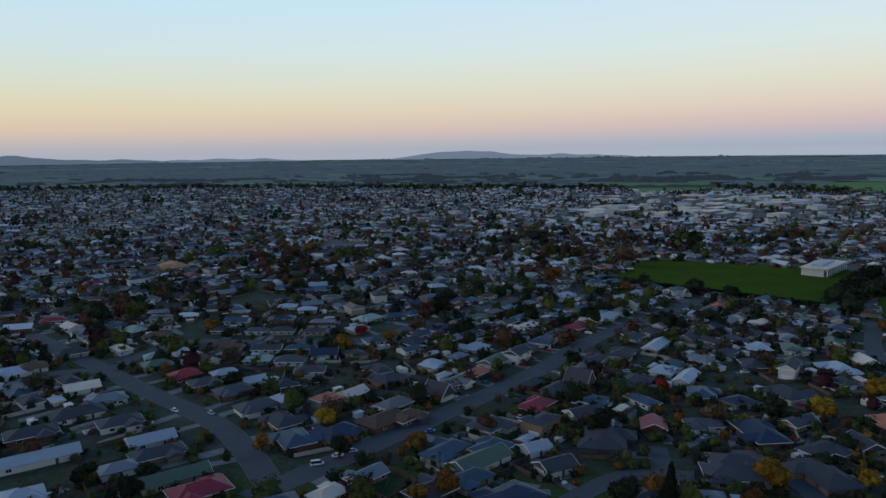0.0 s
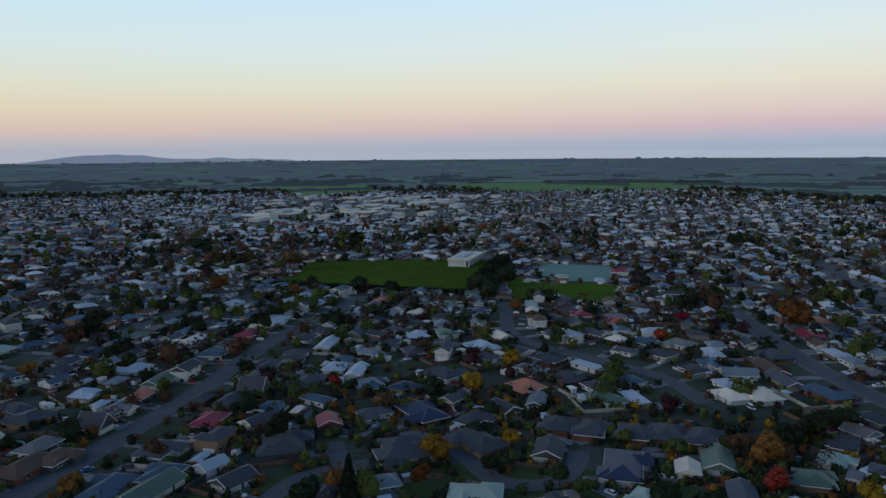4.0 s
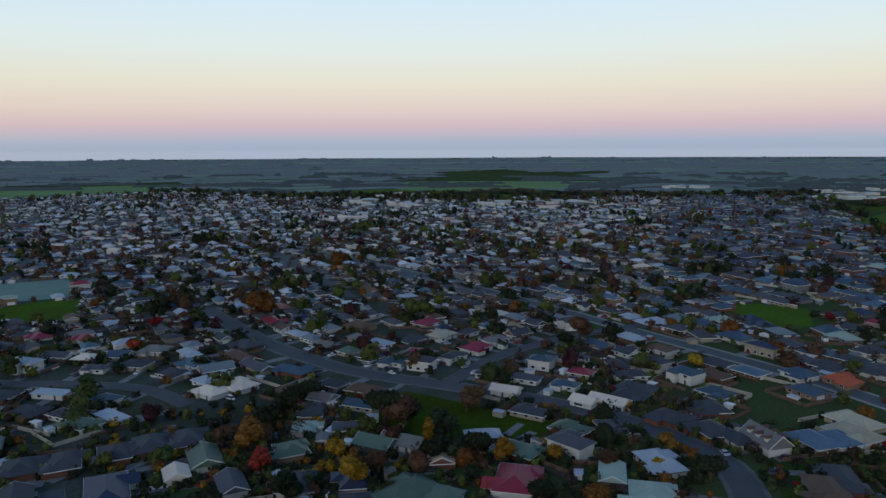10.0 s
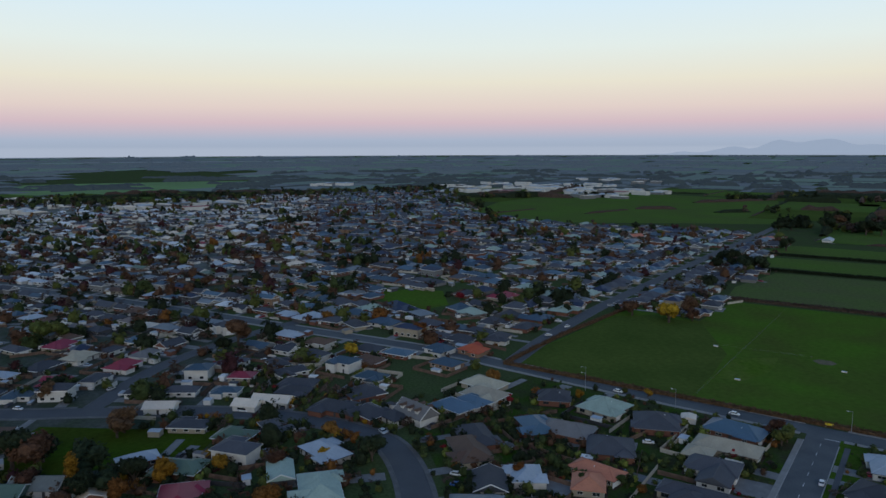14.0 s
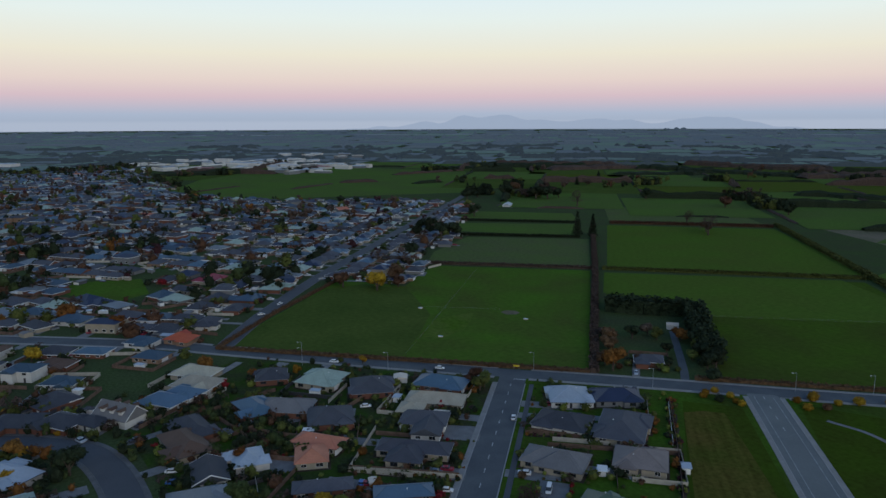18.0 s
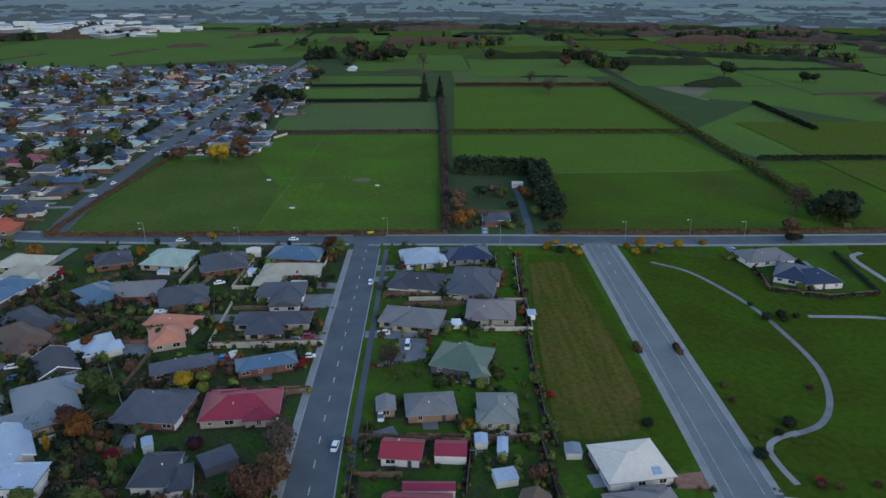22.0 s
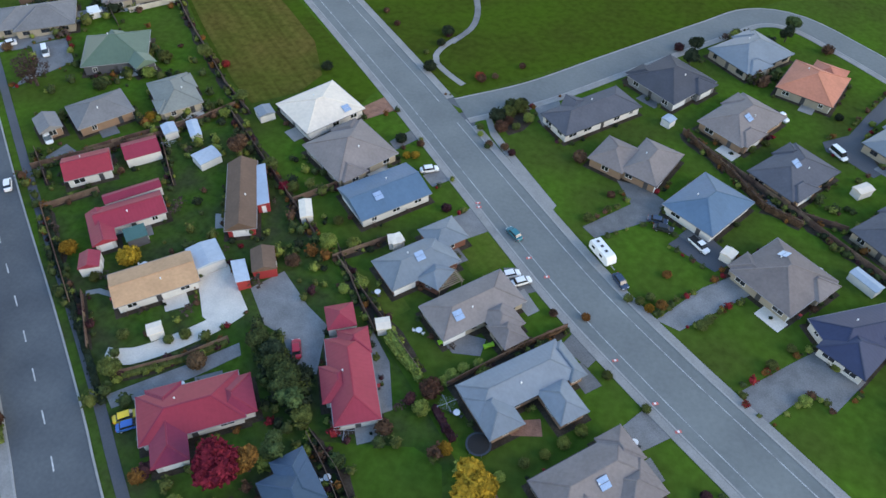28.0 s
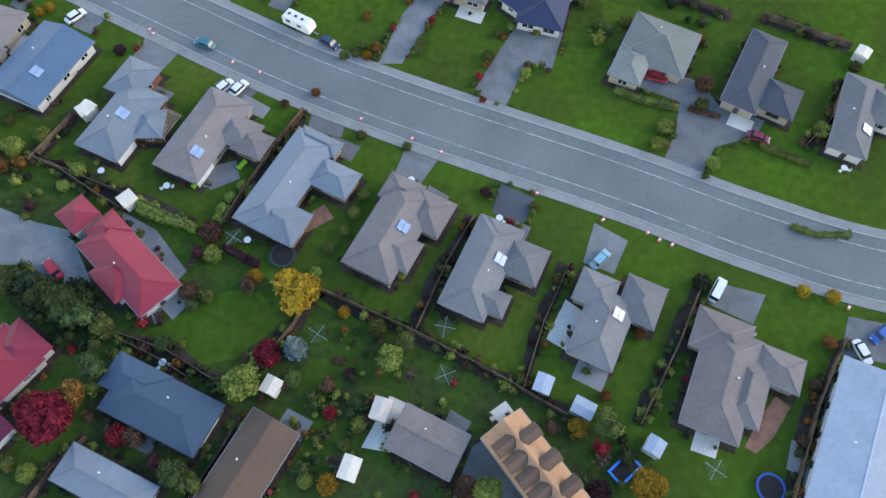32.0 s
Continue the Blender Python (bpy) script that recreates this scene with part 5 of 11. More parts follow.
house(0.7, -24.7, -122.4, 3.2, 2.5, 'white', 'gable', 'white', eave=2.1, pitch=12, caps=False)
house(7.0, -17.4, -123.3, 3.3, 2.5, 'white', 'gable', 'white', eave=2.1, pitch=12, caps=False)
house(-106.6, -69.8, -141.4, 2.5, 2.5, 'white', 'gable', 'white', eave=2.1, pitch=12, caps=False)
house(91.9, -101.1, -119.2, 5.2, 4.4, 'pale', 'gable', 'white', eave=2.1, pitch=12, caps=False)
house(105.5, -106.6, -131.6, 3.1, 4.0, 'pale', 'gable', 'white', eave=2.1, pitch=12, caps=False)
house(100.1, -108.8, -136.4, 2.5, 6.1, 'pale', 'gable', 'white', eave=2.1, pitch=12, caps=False)
house(87.6, -120.8, -130.9, 3.8, 3.9, 'bluegrey', 'gable', 'white', eave=2.1, pitch=12, caps=False)
house(74.4, -55.4, -137.3, 2.5, 2.5, 'white', 'gable', 'white', eave=2.1, pitch=12, caps=False)
house(40.9, -91.9, -133.7, 2.5, 2.5, 'white', 'gable', 'white', eave=2.1, pitch=12, caps=False)
house(62.5, -93.4, -149.3, 2.5, 5.3, 'white', 'gable', 'white', eave=2.1, pitch=12, caps=False)
house(35.1, -70.9, -149.8, 2.5, 2.5, 'white', 'gable', 'white', eave=2.1, pitch=12, caps=False)
house(-37.9, -9.1, -138.8, 2.5, 2.5, 'pale', 'gable', 'white', eave=2.1, pitch=12, caps=False)
house(138.8, -30.0, -121.1, 4.0, 5.2, 'slate', 'gable', 'dark', eave=2.1, pitch=12, caps=False)
house(163.1, -39.6, -121.2, 3.0, 5.1, 'slate', 'gable', 'dark', eave=2.1, pitch=12, caps=False)
house(159.8, -43.2, -106.3, 2.5, 4.2, 'pale', 'gable', 'white', eave=2.1, pitch=12, caps=False)
house(186.6, -79.8, -103.4, 2.5, 3.4, 'white', 'gable', 'white', eave=2.1, pitch=12, caps=False)
house(221.1, -123.3, -124.6, 5.9, 5.2, 'white', 'gable', 'white', eave=2.1, pitch=12, caps=False)
house(263.8, -126.7, -116.6, 5.8, 6.0, 'white', 'gable', 'white', eave=2.1, pitch=12, caps=False)
house(-24.9, -111.8, -114.2, 2.5, 2.5, 'white', 'gable', 'white', eave=2.1, pitch=12, caps=False)
house(-7.4, -152.9, -118.8, 2.5, 2.5, 'pale', 'gable', 'white', eave=2.1, pitch=12, caps=False)
house(-51.5, -113.8, -129.3, 2.5, 6.1, 'pale', 'gable', 'white', eave=2.1, pitch=12, caps=False)
house(-58.4, -112.5, -138.3, 2.5, 2.5, 'white', 'gable', 'white', eave=2.1, pitch=12, caps=False)
house(-75.9, -94.1, -148.8, 2.5, 2.5, 'white', 'gable', 'white', eave=2.1, pitch=12, caps=False)
house(-52.1, -142.4, -137.7, 4.0, 2.5, 'white', 'gable', 'white', eave=2.1, pitch=12, caps=False)

house(-62.3, -161.9, 143, 11.5, 16.0, 'bluegrey', 'hip', 'cream', wings=[(4.3, -4.0, 0, 5.2, 7.0, 'hip'), (-4.0, 4.6, 0, 5.4, 6.0, 'hip')])
house(-73.9, -152.5, 143, 12.0, 14.5, 'pale', 'hip', 'cream', wings=[(4.2, -3.6, 0, 5.2, 6.4, 'hip')])
house(-61.5, -145.2, 51, 3.0, 4.0, 'white', 'gable', 'white', eave=2.1, pitch=12, caps=False)
# ---- lawns, fields and paths ----
sheet('lawn', [(245,-176),(150,-95),(60,-18),(-20,60),(-180,60),(-230,-60),(-160,-190),(-60,-300),(60,-390),(180,-255)], M_GRASS, 'mown green lawns round the houses', 'lawn')
sheet('lawn', [(242,-162),(135,-68),(95,-35),(60,0),(120,30),(200,-25),(260,-18),(290,-20),(330,-75)], M_YARD, 'rough grass between the older houses, darkened in colour for shade', 'lawn')
sheet('field', [(350.0, -68.7), (470.0, -181.0), (424.2, -208.0), (477.0, -258.6), (400.4, -351.5), (231.6, -205.0)], M_FIELD, 'green pasture inside hedges')
sheet('pasture_patch', [(351.4, -70.8), (387.0, -104.7), (442.7, -158.4), (444.1, -186.2), (415.1, -205.8), (352.7, -189.4), (318.8, -164.0), (291.5, -140.8), (318.6, -106.2)], M_DULL, 'dull olive part of a pasture', 'pasture')
sheet('field', [(493.4, -262.8), (411.9, -361.6), (513.0, -446.8), (585.0, -355.4), (528.6, -287.5)], M_MIDFIELD, 'dull grazed pasture inside hedges')
sheet('field', [(626.3, -361.2), (531.6, -451.9), (594.7, -505.6), (674.0, -396.4)], M_FARFIELD, 'green pasture inside hedges')
sheet('field', [(709.1, -417.4), (617.5, -520.8), (672.2, -558.0), (757.2, -462.1)], M_FARFIELD, 'green pasture inside hedges')
sheet('field', [(403.7, -370.9), (281.7, -508.8), (463.6, -653.6), (575.7, -527.0)], M_LUSH, 'green pasture inside hedges')
sheet('field', [(203.0, -239.7), (107.8, -347.4), (134.4, -375.7), (274.2, -487.8), (389.3, -357.7), (335.4, -308.4), (295.0, -342.2), (247.7, -295.6), (196.2, -249.8)], M_FIELD, 'green pasture inside hedges')
sheet('field', [(587.3, -541.0), (477.8, -664.6), (604.3, -750.4), (703.9, -638.0)], M_MIDFIELD, 'dull grazed pasture inside hedges')
sheet('field', [(279.0, -498.4), (206.3, -459.2), (147.0, -521.3), (183.0, -634.1), (216.5, -579.1), (306.2, -660.5)], M_FARFIELD, 'green pasture inside hedges')
sheet('field', [(197.2, -448.2), (143.2, -509.3), (97.0, -364.4), (107.8, -354.6), (134.5, -383.0)], M_FIELD, 'green pasture inside hedges')
sheet('field', [(439.0, -694.8), (346.6, -650.3), (380.1, -728.4), (430.6, -739.0)], M_BARE, 'bare brown ploughed ground')
sheet('field', [(363.3, -658.3), (312.5, -673.4), (186.3, -644.5), (257.3, -867.1), (396.3, -777.7)], M_FARFIELD, 'green pasture inside hedges')
sheet('pasture_patch', [(315.8, -164.5), (329.1, -175.1), (341.6, -187.1), (343.3, -199.9), (342.6, -212.6), (328.4, -201.9), (318.8, -192.5), (312.7, -181.8), (308.2, -173.1)], M_WORN, 'worn yellowish patch of pasture', 'pasture')
sheet('pasture_patch', [(390.3, -355.9), (285.6, -480.4), (192.5, -426.2), (213.2, -392.5), (268.1, -324.5), (294.9, -332.3), (317.2, -334.8), (341.9, -311.8)], M_LUSH, 'bright green half of a pasture', 'pasture')
sheet('pasture_patch', [(335.8, -227.1), (337.8, -232.0), (333.9, -236.3), (329.1, -236.3), (326.8, -231.9), (329.7, -227.0)], M_BARE, 'bare pale earth by a trough', 'pasture')
sheet('field', [(187.1, -214.4), (171.0, -229.6), (106.6, -175.3), (65.9, -141.9), (67.6, -133.6), (78.2, -139.2), (93.8, -124.6), (107.1, -133.3), (131.8, -157.0)], M_PARK, 'green grass verge of an empty section')
sheet('unmown_section', [(178.9, -206.1), (176.1, -213.8), (170.6, -219.0), (151.1, -204.7), (127.2, -186.6), (106.5, -169.5), (91.7, -156.4), (82.5, -142.2), (84.5, -133.0), (93.7, -124.4), (102.8, -131.1), (126.2, -153.2)], M_HAY, 'unmown brown-green grass in rows on an empty section')
sheet('field', [(162.0, -251.7), (121.5, -276.3), (97.7, -250.9), (70.4, -283.9), (101.4, -328.3), (-20.0, -460.0), (-60.0, -257.0), (-1.4, -194.6), (44.2, -145.9), (55.5, -149.9), (101.4, -190.8)], M_PARK, 'wide mown green of a park')
sheet('field', [(138.9, 598.6), (204.8, 712.3), (361.1, 636.4), (364.8, 602.7), (267.0, 482.9)], M_FIELD, 'flat green school playing field')
sheet('field', [(278.4, 458.1), (341.1, 401.6), (389.1, 454.1), (336.7, 501.9), (336.2, 532.7)], M_FIELD, 'grass beside a sports pitch')
sheet('sports_pitch', [(341.3, 508.7), (390.8, 463.7), (448.0, 535.7), (399.0, 580.9)], M_TURF, 'grey-green artificial turf sports pitch')
sheet('field', [(240.6, 142.2), (286.7, 133.9), (274.2, 59.7), (252.7, 64.0), (241.4, 103.9)], M_PARK, 'green reserve lawn beside the street')
sheet('field', [(530.2, 2.7), (552.2, -10.7), (540.9, -54.6), (490.7, -53.6), (473.1, -28.6)], M_FIELD, 'small green park between houses')
sheet('field', [(504.9, 2514.0), (988.8, 2747.1), (728.6, 1875.2), (496.1, 1817.7)], M_HAZEFIELD, 'distant green paddock')
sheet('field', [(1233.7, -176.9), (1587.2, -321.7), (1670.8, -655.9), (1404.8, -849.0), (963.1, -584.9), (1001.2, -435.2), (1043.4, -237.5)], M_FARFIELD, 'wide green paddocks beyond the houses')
sheet('field', [(1898.9, 987.4), (3194.4, 1263.8), (3241.1, 547.8), (2141.6, 360.5), (1738.0, 624.9)], M_HAZEFIELD, 'distant green paddock')
sheet('field', [(1003.3, 2155.3), (1290.4, 2256.2), (1998.7, 1863.7), (1603.9, 1471.8), (1023.7, 1668.8)], M_HAZEFIELD, 'distant green paddock')
sheet('back_lawn', [(92, -117), (66, -94), (48, -80), (22, -58), (0, -38), (-20, -24), (-38, -6), (-30, 30), (20, 14), (58, -18), (98, -54), (128, -84)], M_BACK, 'darker green grass of back gardens', 'lawn')
planting([(92, -117), (66, -94), (48, -80), (22, -58), (0, -38), (-20, -24), (-38, -6), (-30, 30), (20, 14), (58, -18), (98, -54), (128, -84)], 150, 'dark green olive rust green maroon olive lime bare red', (0.5, 1.7))
sheet('garden_lawn', [(35.6, -46.3), (21.1, -50.5), (15.7, -49.0), (13.5, -43.1), (16.2, -41.0), (21.3, -38.7), (26.7, -38.7), (33.1, -43.6)], M_GRASS, 'green mown back lawn')
sheet('garden_lawn', [(11.8, -34.3), (9.3, -35.7), (6.1, -34.6), (5.3, -31.1), (6.9, -27.6), (11.2, -27.9), (13.0, -30.8)], M_GRASS, 'green mown back lawn')
sheet('garden_lawn', [(25.7, -103.1), (16.7, -96.0), (22.4, -88.5), (27.6, -93.8)], M_OLIVELAWN, 'yellowish-green mown back lawn')
sheet('garden_lawn', [(49.6, -83.6), (38.7, -82.8), (31.9, -77.2), (35.9, -72.7), (45.8, -77.8)], M_OLIVELAWN, 'yellowish-green mown back lawn')
sheet('garden_lawn', [(-12.5, -33.4), (-22.5, -43.3), (-29.0, -36.8), (-21.4, -23.4), (-17.1, -27.9)], M_OLIVELAWN, 'yellowish-green mown back lawn')
sheet('garden_lawn', [(-61.7, -96.7), (-73.3, -88.4), (-65.2, -80.6), (-58.8, -84.3)], M_OLIVELAWN, 'yellowish-green mown back lawn')
path_strip([(146.9, -246.3), (129.1, -248.0), (101.1, -237.2), (81.3, -223.8), (64.8, -209.3), (55.6, -194.3), (52.2, -180.6), (55.2, -169.1)], 1.8, M_DRIVE, 'pale gravel path across the park')
drive([(56.8, -151.0), (49.4, -144.8), (43.1, -145.1), (37.2, -149.9), (40.1, -140.3), (50.4, -143.2)], M_ROAD, label='asphalt at the street corner')
drive([(44.4, -137.9), (36.2, -144.4), (38.0, -138.3), (37.4, -132.3), (39.9, -132.6)], M_ROAD, label='asphalt at the street corner')
path_strip([(54.6, -172.0), (56.7, -166.4), (57.2, -161.7), (55.9, -158.5), (51.0, -154.4), (45.7, -151.1)], 1.7, M_PATH, 'pale gravel path across the park')
path_strip([(81.9, -243.2), (62.5, -262.0), (42.6, -266.2)], 2.0, M_PATH, 'pale gravel path across the park')
path_strip([(93.1, -323.3), (92.3, -312.9), (69.1, -292.6), (61.4, -279.3), (63.7, -265.4)], 2.4, M_PATH, 'pale gravel path across the park')
path_strip([(63.1, -65.7), (65.7, -60.9), (71.2, -54.1), (76.0, -49.7), (80.6, -48.1)], 3.7, M_PALE, 'pale concrete drive curving round a lawn')
path_strip([(93.2, -59.0), (91.2, -60.4), (87.6, -60.5)], 1.2, M_PATH, 'curved concrete garden path')
path_strip([(202.5, -233.2), (217.1, -247.5), (257.5, -284.4)], 3.6, M_ROAD, 'long dark gravel farm drive')
drive([(29.2, -107.3), (23.8, -102.4), (27.8, -98.4), (32.7, -103.4)])
drive([(18.1, -93.5), (13.0, -95.4), (9.7, -90.1), (13.6, -87.3)])
drive([(-0.0, -85.0), (-6.7, -83.1), (-3.1, -75.7), (2.7, -78.8)])
drive([(-15.3, -72.7), (-20.6, -68.2), (-14.9, -62.6), (-11.1, -66.2)])
drive([(-42.6, -47.7), (-47.1, -43.0), (-42.5, -37.7), (-38.1, -41.0)])
drive([(-58.9, -32.0), (-66.1, -27.8), (-61.7, -23.5), (-55.9, -28.8)])
drive([(-77.9, -20.9), (-86.4, -16.7), (-82.8, -10.7), (-73.5, -15.2)])
drive([(-13.2, -90.9), (-17.9, -89.8), (-30.6, -104.1), (-24.7, -105.5)])
drive([(-30.4, -78.5), (-34.7, -75.3), (-41.9, -84.7), (-45.8, -81.3), (-51.1, -89.9), (-40.7, -91.2), (-37.5, -87.2)])
drive([(-57.9, -55.1), (-63.5, -50.7), (-69.8, -57.2), (-78.4, -57.7), (-81.5, -60.5), (-74.5, -65.9), (-73.4, -71.4), (-65.8, -79.0), (-60.1, -74.3), (-67.4, -68.4), (-64.3, -62.5)])
drive([(63.7, -71.2), (59.5, -77.4), (51.2, -71.2), (45.6, -68.2), (42.6, -57.7), (46.2, -56.6), (52.6, -63.3), (56.7, -64.2)])
drive([(75.3, -41.4), (64.7, -52.5), (59.1, -59.0), (57.4, -56.7), (62.6, -50.1), (72.7, -39.5)])
drive([(154.6, -108.5), (147.8, -124.3), (157.5, -133.0), (164.2, -126.7), (155.6, -119.4)])
drive([(182.1, -134.2), (177.5, -138.4), (163.0, -126.2), (166.9, -122.5)])
drive([(5.2, -110.6), (-3.5, -121.3), (0.9, -128.1), (-5.6, -128.0), (-10.6, -124.9), (-9.5, -118.6), (2.2, -108.2)])
drive([(-14.5, -92.7), (-20.9, -102.1), (-26.1, -107.1), (-29.8, -103.5), (-21.6, -95.2), (-17.8, -90.3)])
drive([(-29.8, -80.2), (-38.5, -89.7), (-42.5, -93.8), (-48.2, -86.9), (-45.3, -82.2), (-41.5, -86.9), (-34.0, -76.3)])
drive([(66.9, -132.6), (61.3, -141.8), (54.9, -138.4), (63.7, -128.9)], M_BRICK, label='pinkish brick driveway beside a white-roofed house')
drive([(55.1, -122.7), (50.5, -130.7), (47.8, -127.7), (52.6, -120.2)])
drive([(43.3, -114.0), (38.3, -121.6), (33.6, -118.6), (39.9, -111.2)])
drive([(31.9, -101.7), (28.7, -110.8), (25.3, -106.0), (27.7, -100.6)])
drive([(129.1, -86.4), (126.7, -95.0), (122.8, -93.7), (126.2, -85.0)])
drive([(187.8, -98.3), (181.7, -110.3), (175.1, -106.1), (181.7, -97.5)])
drive([(215.5, -119.7), (207.1, -130.9), (196.1, -125.3), (204.3, -114.6)])
drive([(220.2, -54.2), (218.4, -65.6), (208.4, -62.9), (208.4, -56.0)])
drive([(27.0, -150.7), (21.3, -155.4), (16.9, -145.7), (21.7, -141.4)])
drive([(-11.4, -16.1), (-13.9, -16.8), (-17.1, -6.8), (-6.6, -9.6)])
drive([(-28.9, -59.4), (-34.0, -54.9), (-30.5, -50.5), (-25.7, -54.0)], M_ROADFAR, label='dark asphalt driveway')
drive([(-12.9, -111.9), (-18.0, -119.5), (-27.1, -112.1), (-22.9, -107.3)], M_ROADFAR, label='dark asphalt driveway')
drive([(74.6, -69.5), (71.4, -75.5), (61.5, -66.3), (64.7, -60.3), (68.8, -61.9)], M_PALE, label='pale concrete driveway curving round a lawn')
drive([(-62.3, -189.3), (-66.5, -186.3), (-56.6, -170.2), (-53.1, -162.7), (-57.6, -152.2), (-55.4, -149.6), (-49.7, -153.9), (-45.0, -155.8), (-44.2, -159.4), (-50.5, -164.5), (-54.8, -174.1)], M_ROADFAR, label='dark asphalt driveway shared by two houses')
sheet('patio', [(9.3, -59.8), (2.5, -62.7), (1.4, -59.6), (6.4, -58.0)], M_BRICK, 'orange brick patio')
sheet('patio', [(-51.9, -5.7), (-55.9, -9.1), (-60.1, -11.7), (-61.5, -9.5), (-56.7, -5.8), (-53.1, -4.3)], M_BRICK, 'red brick patio')
sheet('patio', [(38.0, -71.0), (31.3, -64.6), (27.1, -55.7), (29.4, -53.7)], M_DRIVE, 'grey stone patio')
sheet('patio', [(4.8, -20.2), (-1.1, -26.8), (-3.8, -24.7), (0.8, -18.4)], M_PALE, 'pale concrete yard')
sheet('patio', [(24.2, -72.5), (22.8, -75.1), (16.2, -75.4), (16.1, -71.4), (21.2, -70.3)], M_DRIVE, 'grey paved patio')
sheet('patio', [(-27.7, -29.6), (-33.0, -35.3), (-35.1, -32.7), (-30.2, -26.9)], M_PALE, 'pale concrete yard')
sheet('traffic_island', [(37.8, -137.6), (36.3, -139.8), (34.3, -137.2), (33.7, -133.2), (31.2, -130.0), (29.1, -128.5), (30.3, -126.8), (33.6, -128.2), (36.8, -132.0)], M_GRASS, 'small kidney-shaped grass island at a street corner', 'traffic island')
sheet('footpath_curve', [(35.2, -141.0), (31.6, -135.1), (27.4, -130.5), (20.7, -123.7), (12.0, -115.0), (12.5, -113.4), (21.6, -121.9), (28.2, -128.4), (32.9, -133.5), (36.5, -140.5)], M_PATH, 'pale concrete footpath curving round an island', 'footpath')
sheet('garden_bed', [(34.5, -145.0), (31.9, -149.0), (27.1, -147.8), (24.3, -142.6), (25.9, -137.9), (28.7, -135.0), (31.8, -138.1)], M_GARDEN, 'bark garden bed at a street corner', 'garden bed')
sheet('swimming_pool', [(144.0, -11.0), (137.6, -18.0), (140.6, -19.6), (145.6, -13.5)], M_WATER, 'turquoise swimming pool')
sheet('patio', [(143.7, -9.8), (136.0, -18.5), (142.7, -21.3), (148.8, -14.0)], M_PALE, 'pale paving round a pool')
marker(28.6, -109.7)
marker(28.0, -108.5)
marker(13.8, -97.8)
marker(9.1, -94.1)
marker(-7.5, -78.9)
marker(-15.7, -72.4)
marker(-20.2, -68.3)
marker(-34.7, -55.8)
marker(-44.3, -47.9)
marker(-51.1, -43.6)
marker(-52.5, -41.8)
marker(-54.3, -40.4)
marker(-78.7, -22.3)

# ---- fences and hedges ----
fence([(50.5, -83.8), (38.2, -74.4), (25.1, -64.0)], 1.7)
fence([(6.8, -47.4), (-7.7, -35.4), (-17.6, -26.3), (-26.8, -17.0)], 1.7)
fence([(2.5, -83.0), (8.8, -76.5), (19.8, -63.2)], 1.7)
fence([(-22.5, -53.9), (-15.3, -46.1), (-7.3, -35.7)], 1.7)
fence([(-35.5, -41.1), (-28.1, -32.3), (-21.6, -22.7)], 1.7)
fence([(-56.5, -32.6), (-48.8, -24.0), (-37.4, -12.8)], 1.7)
fence([(-75.0, -17.4), (-65.4, -8.5), (-54.9, 3.6)], 1.7)
fence([(38.6, -47.1), (31.4, -42.4), (22.7, -33.6)], 1.7)
fence([(44.2, -31.7), (49.3, -28.1), (52.9, -24.3)], 1.7)
fence([(30.8, -18.6), (24.6, -25.3), (21.6, -28.9)], 1.7)
fence([(6.8, -47.4), (11.6, -41.5), (21.9, -32.6)], 1.7)
fence([(-92.2, -84.0), (-106.2, -72.5)], 1.7)
fence([(-100.2, -64.9), (-93.8, -57.5), (-86.2, -53.2)], 1.7)
fence([(51.9, -86.8), (41.4, -74.8), (36.2, -69.5)], 1.7)
fence([(38.8, -46.3), (33.4, -41.9), (28.9, -37.5)], 1.7)
fence([(61.1, -58.8), (66.5, -52.6), (76.6, -44.6)], 1.7)
fence([(-11.3, -150.9), (-23.0, -140.0), (-31.2, -130.0), (-39.6, -127.1)], 1.7)
fence([(201.3, -75.7), (190.1, -90.6), (177.9, -105.5)], 1.7)
fence([(159.7, -79.4), (155.2, -87.6)], 1.7)
fence([(139.1, -70.4), (118.5, -53.8)], 1.7)
fence([(120.9, -81.7), (131.7, -90.4)], 1.7)
fence([(120.3, -93.9), (108.0, -107.5), (101.9, -113.1)], 1.7)
fence([(190.9, -210.9), (153.9, -176.2), (132.7, -155.1), (103.0, -128.4), (91.9, -120.4)], 1.7)
fence([(116.7, -74.9), (93.9, -55.7)], 1.7)
fence([(194.8, -144.4), (172.3, -162.9)], 1.7)
fence([(193.3, -141.9), (168.0, -176.3)], 1.7)
fence([(128.2, -85.0), (106.2, -106.3), (96.7, -122.0)], 1.7)
fence([(116.7, -75.0), (108.9, -84.0)], 1.7)
fence([(106.3, -104.0), (94.6, -91.3)], 1.7)
fence([(96.8, -119.4), (67.0, -95.7), (57.7, -88.1)], 1.7)
fence([(67.0, -95.7), (60.0, -104.1)], 1.7)
fence([(51.6, -83.5), (42.8, -92.7)], 1.7)
fence([(-15.4, -147.1), (-38.6, -130.1), (-61.4, -112.5)], 1.7)
fence([(-48.9, -128.8), (-38.6, -130.1)], 1.7)
fence([(-62.4, -105.1), (-72.4, -97.1), (-86.0, -85.5)], 1.7)
fence([(-33.8, -135.7), (-41.0, -128.4)], 1.7)
fence([(93.6, -58.7), (84.0, -48.1)], 1.7)
fence([(242.1, -88.3), (270.6, -131.4)], 1.7)
fence([(247.3, -54.2), (227.0, -73.2)], 1.7)
fence([(159.2, -21.8), (151.6, -34.3)], 1.7)
fence([(173.1, -67.8), (155.7, -88.0)], 1.7)
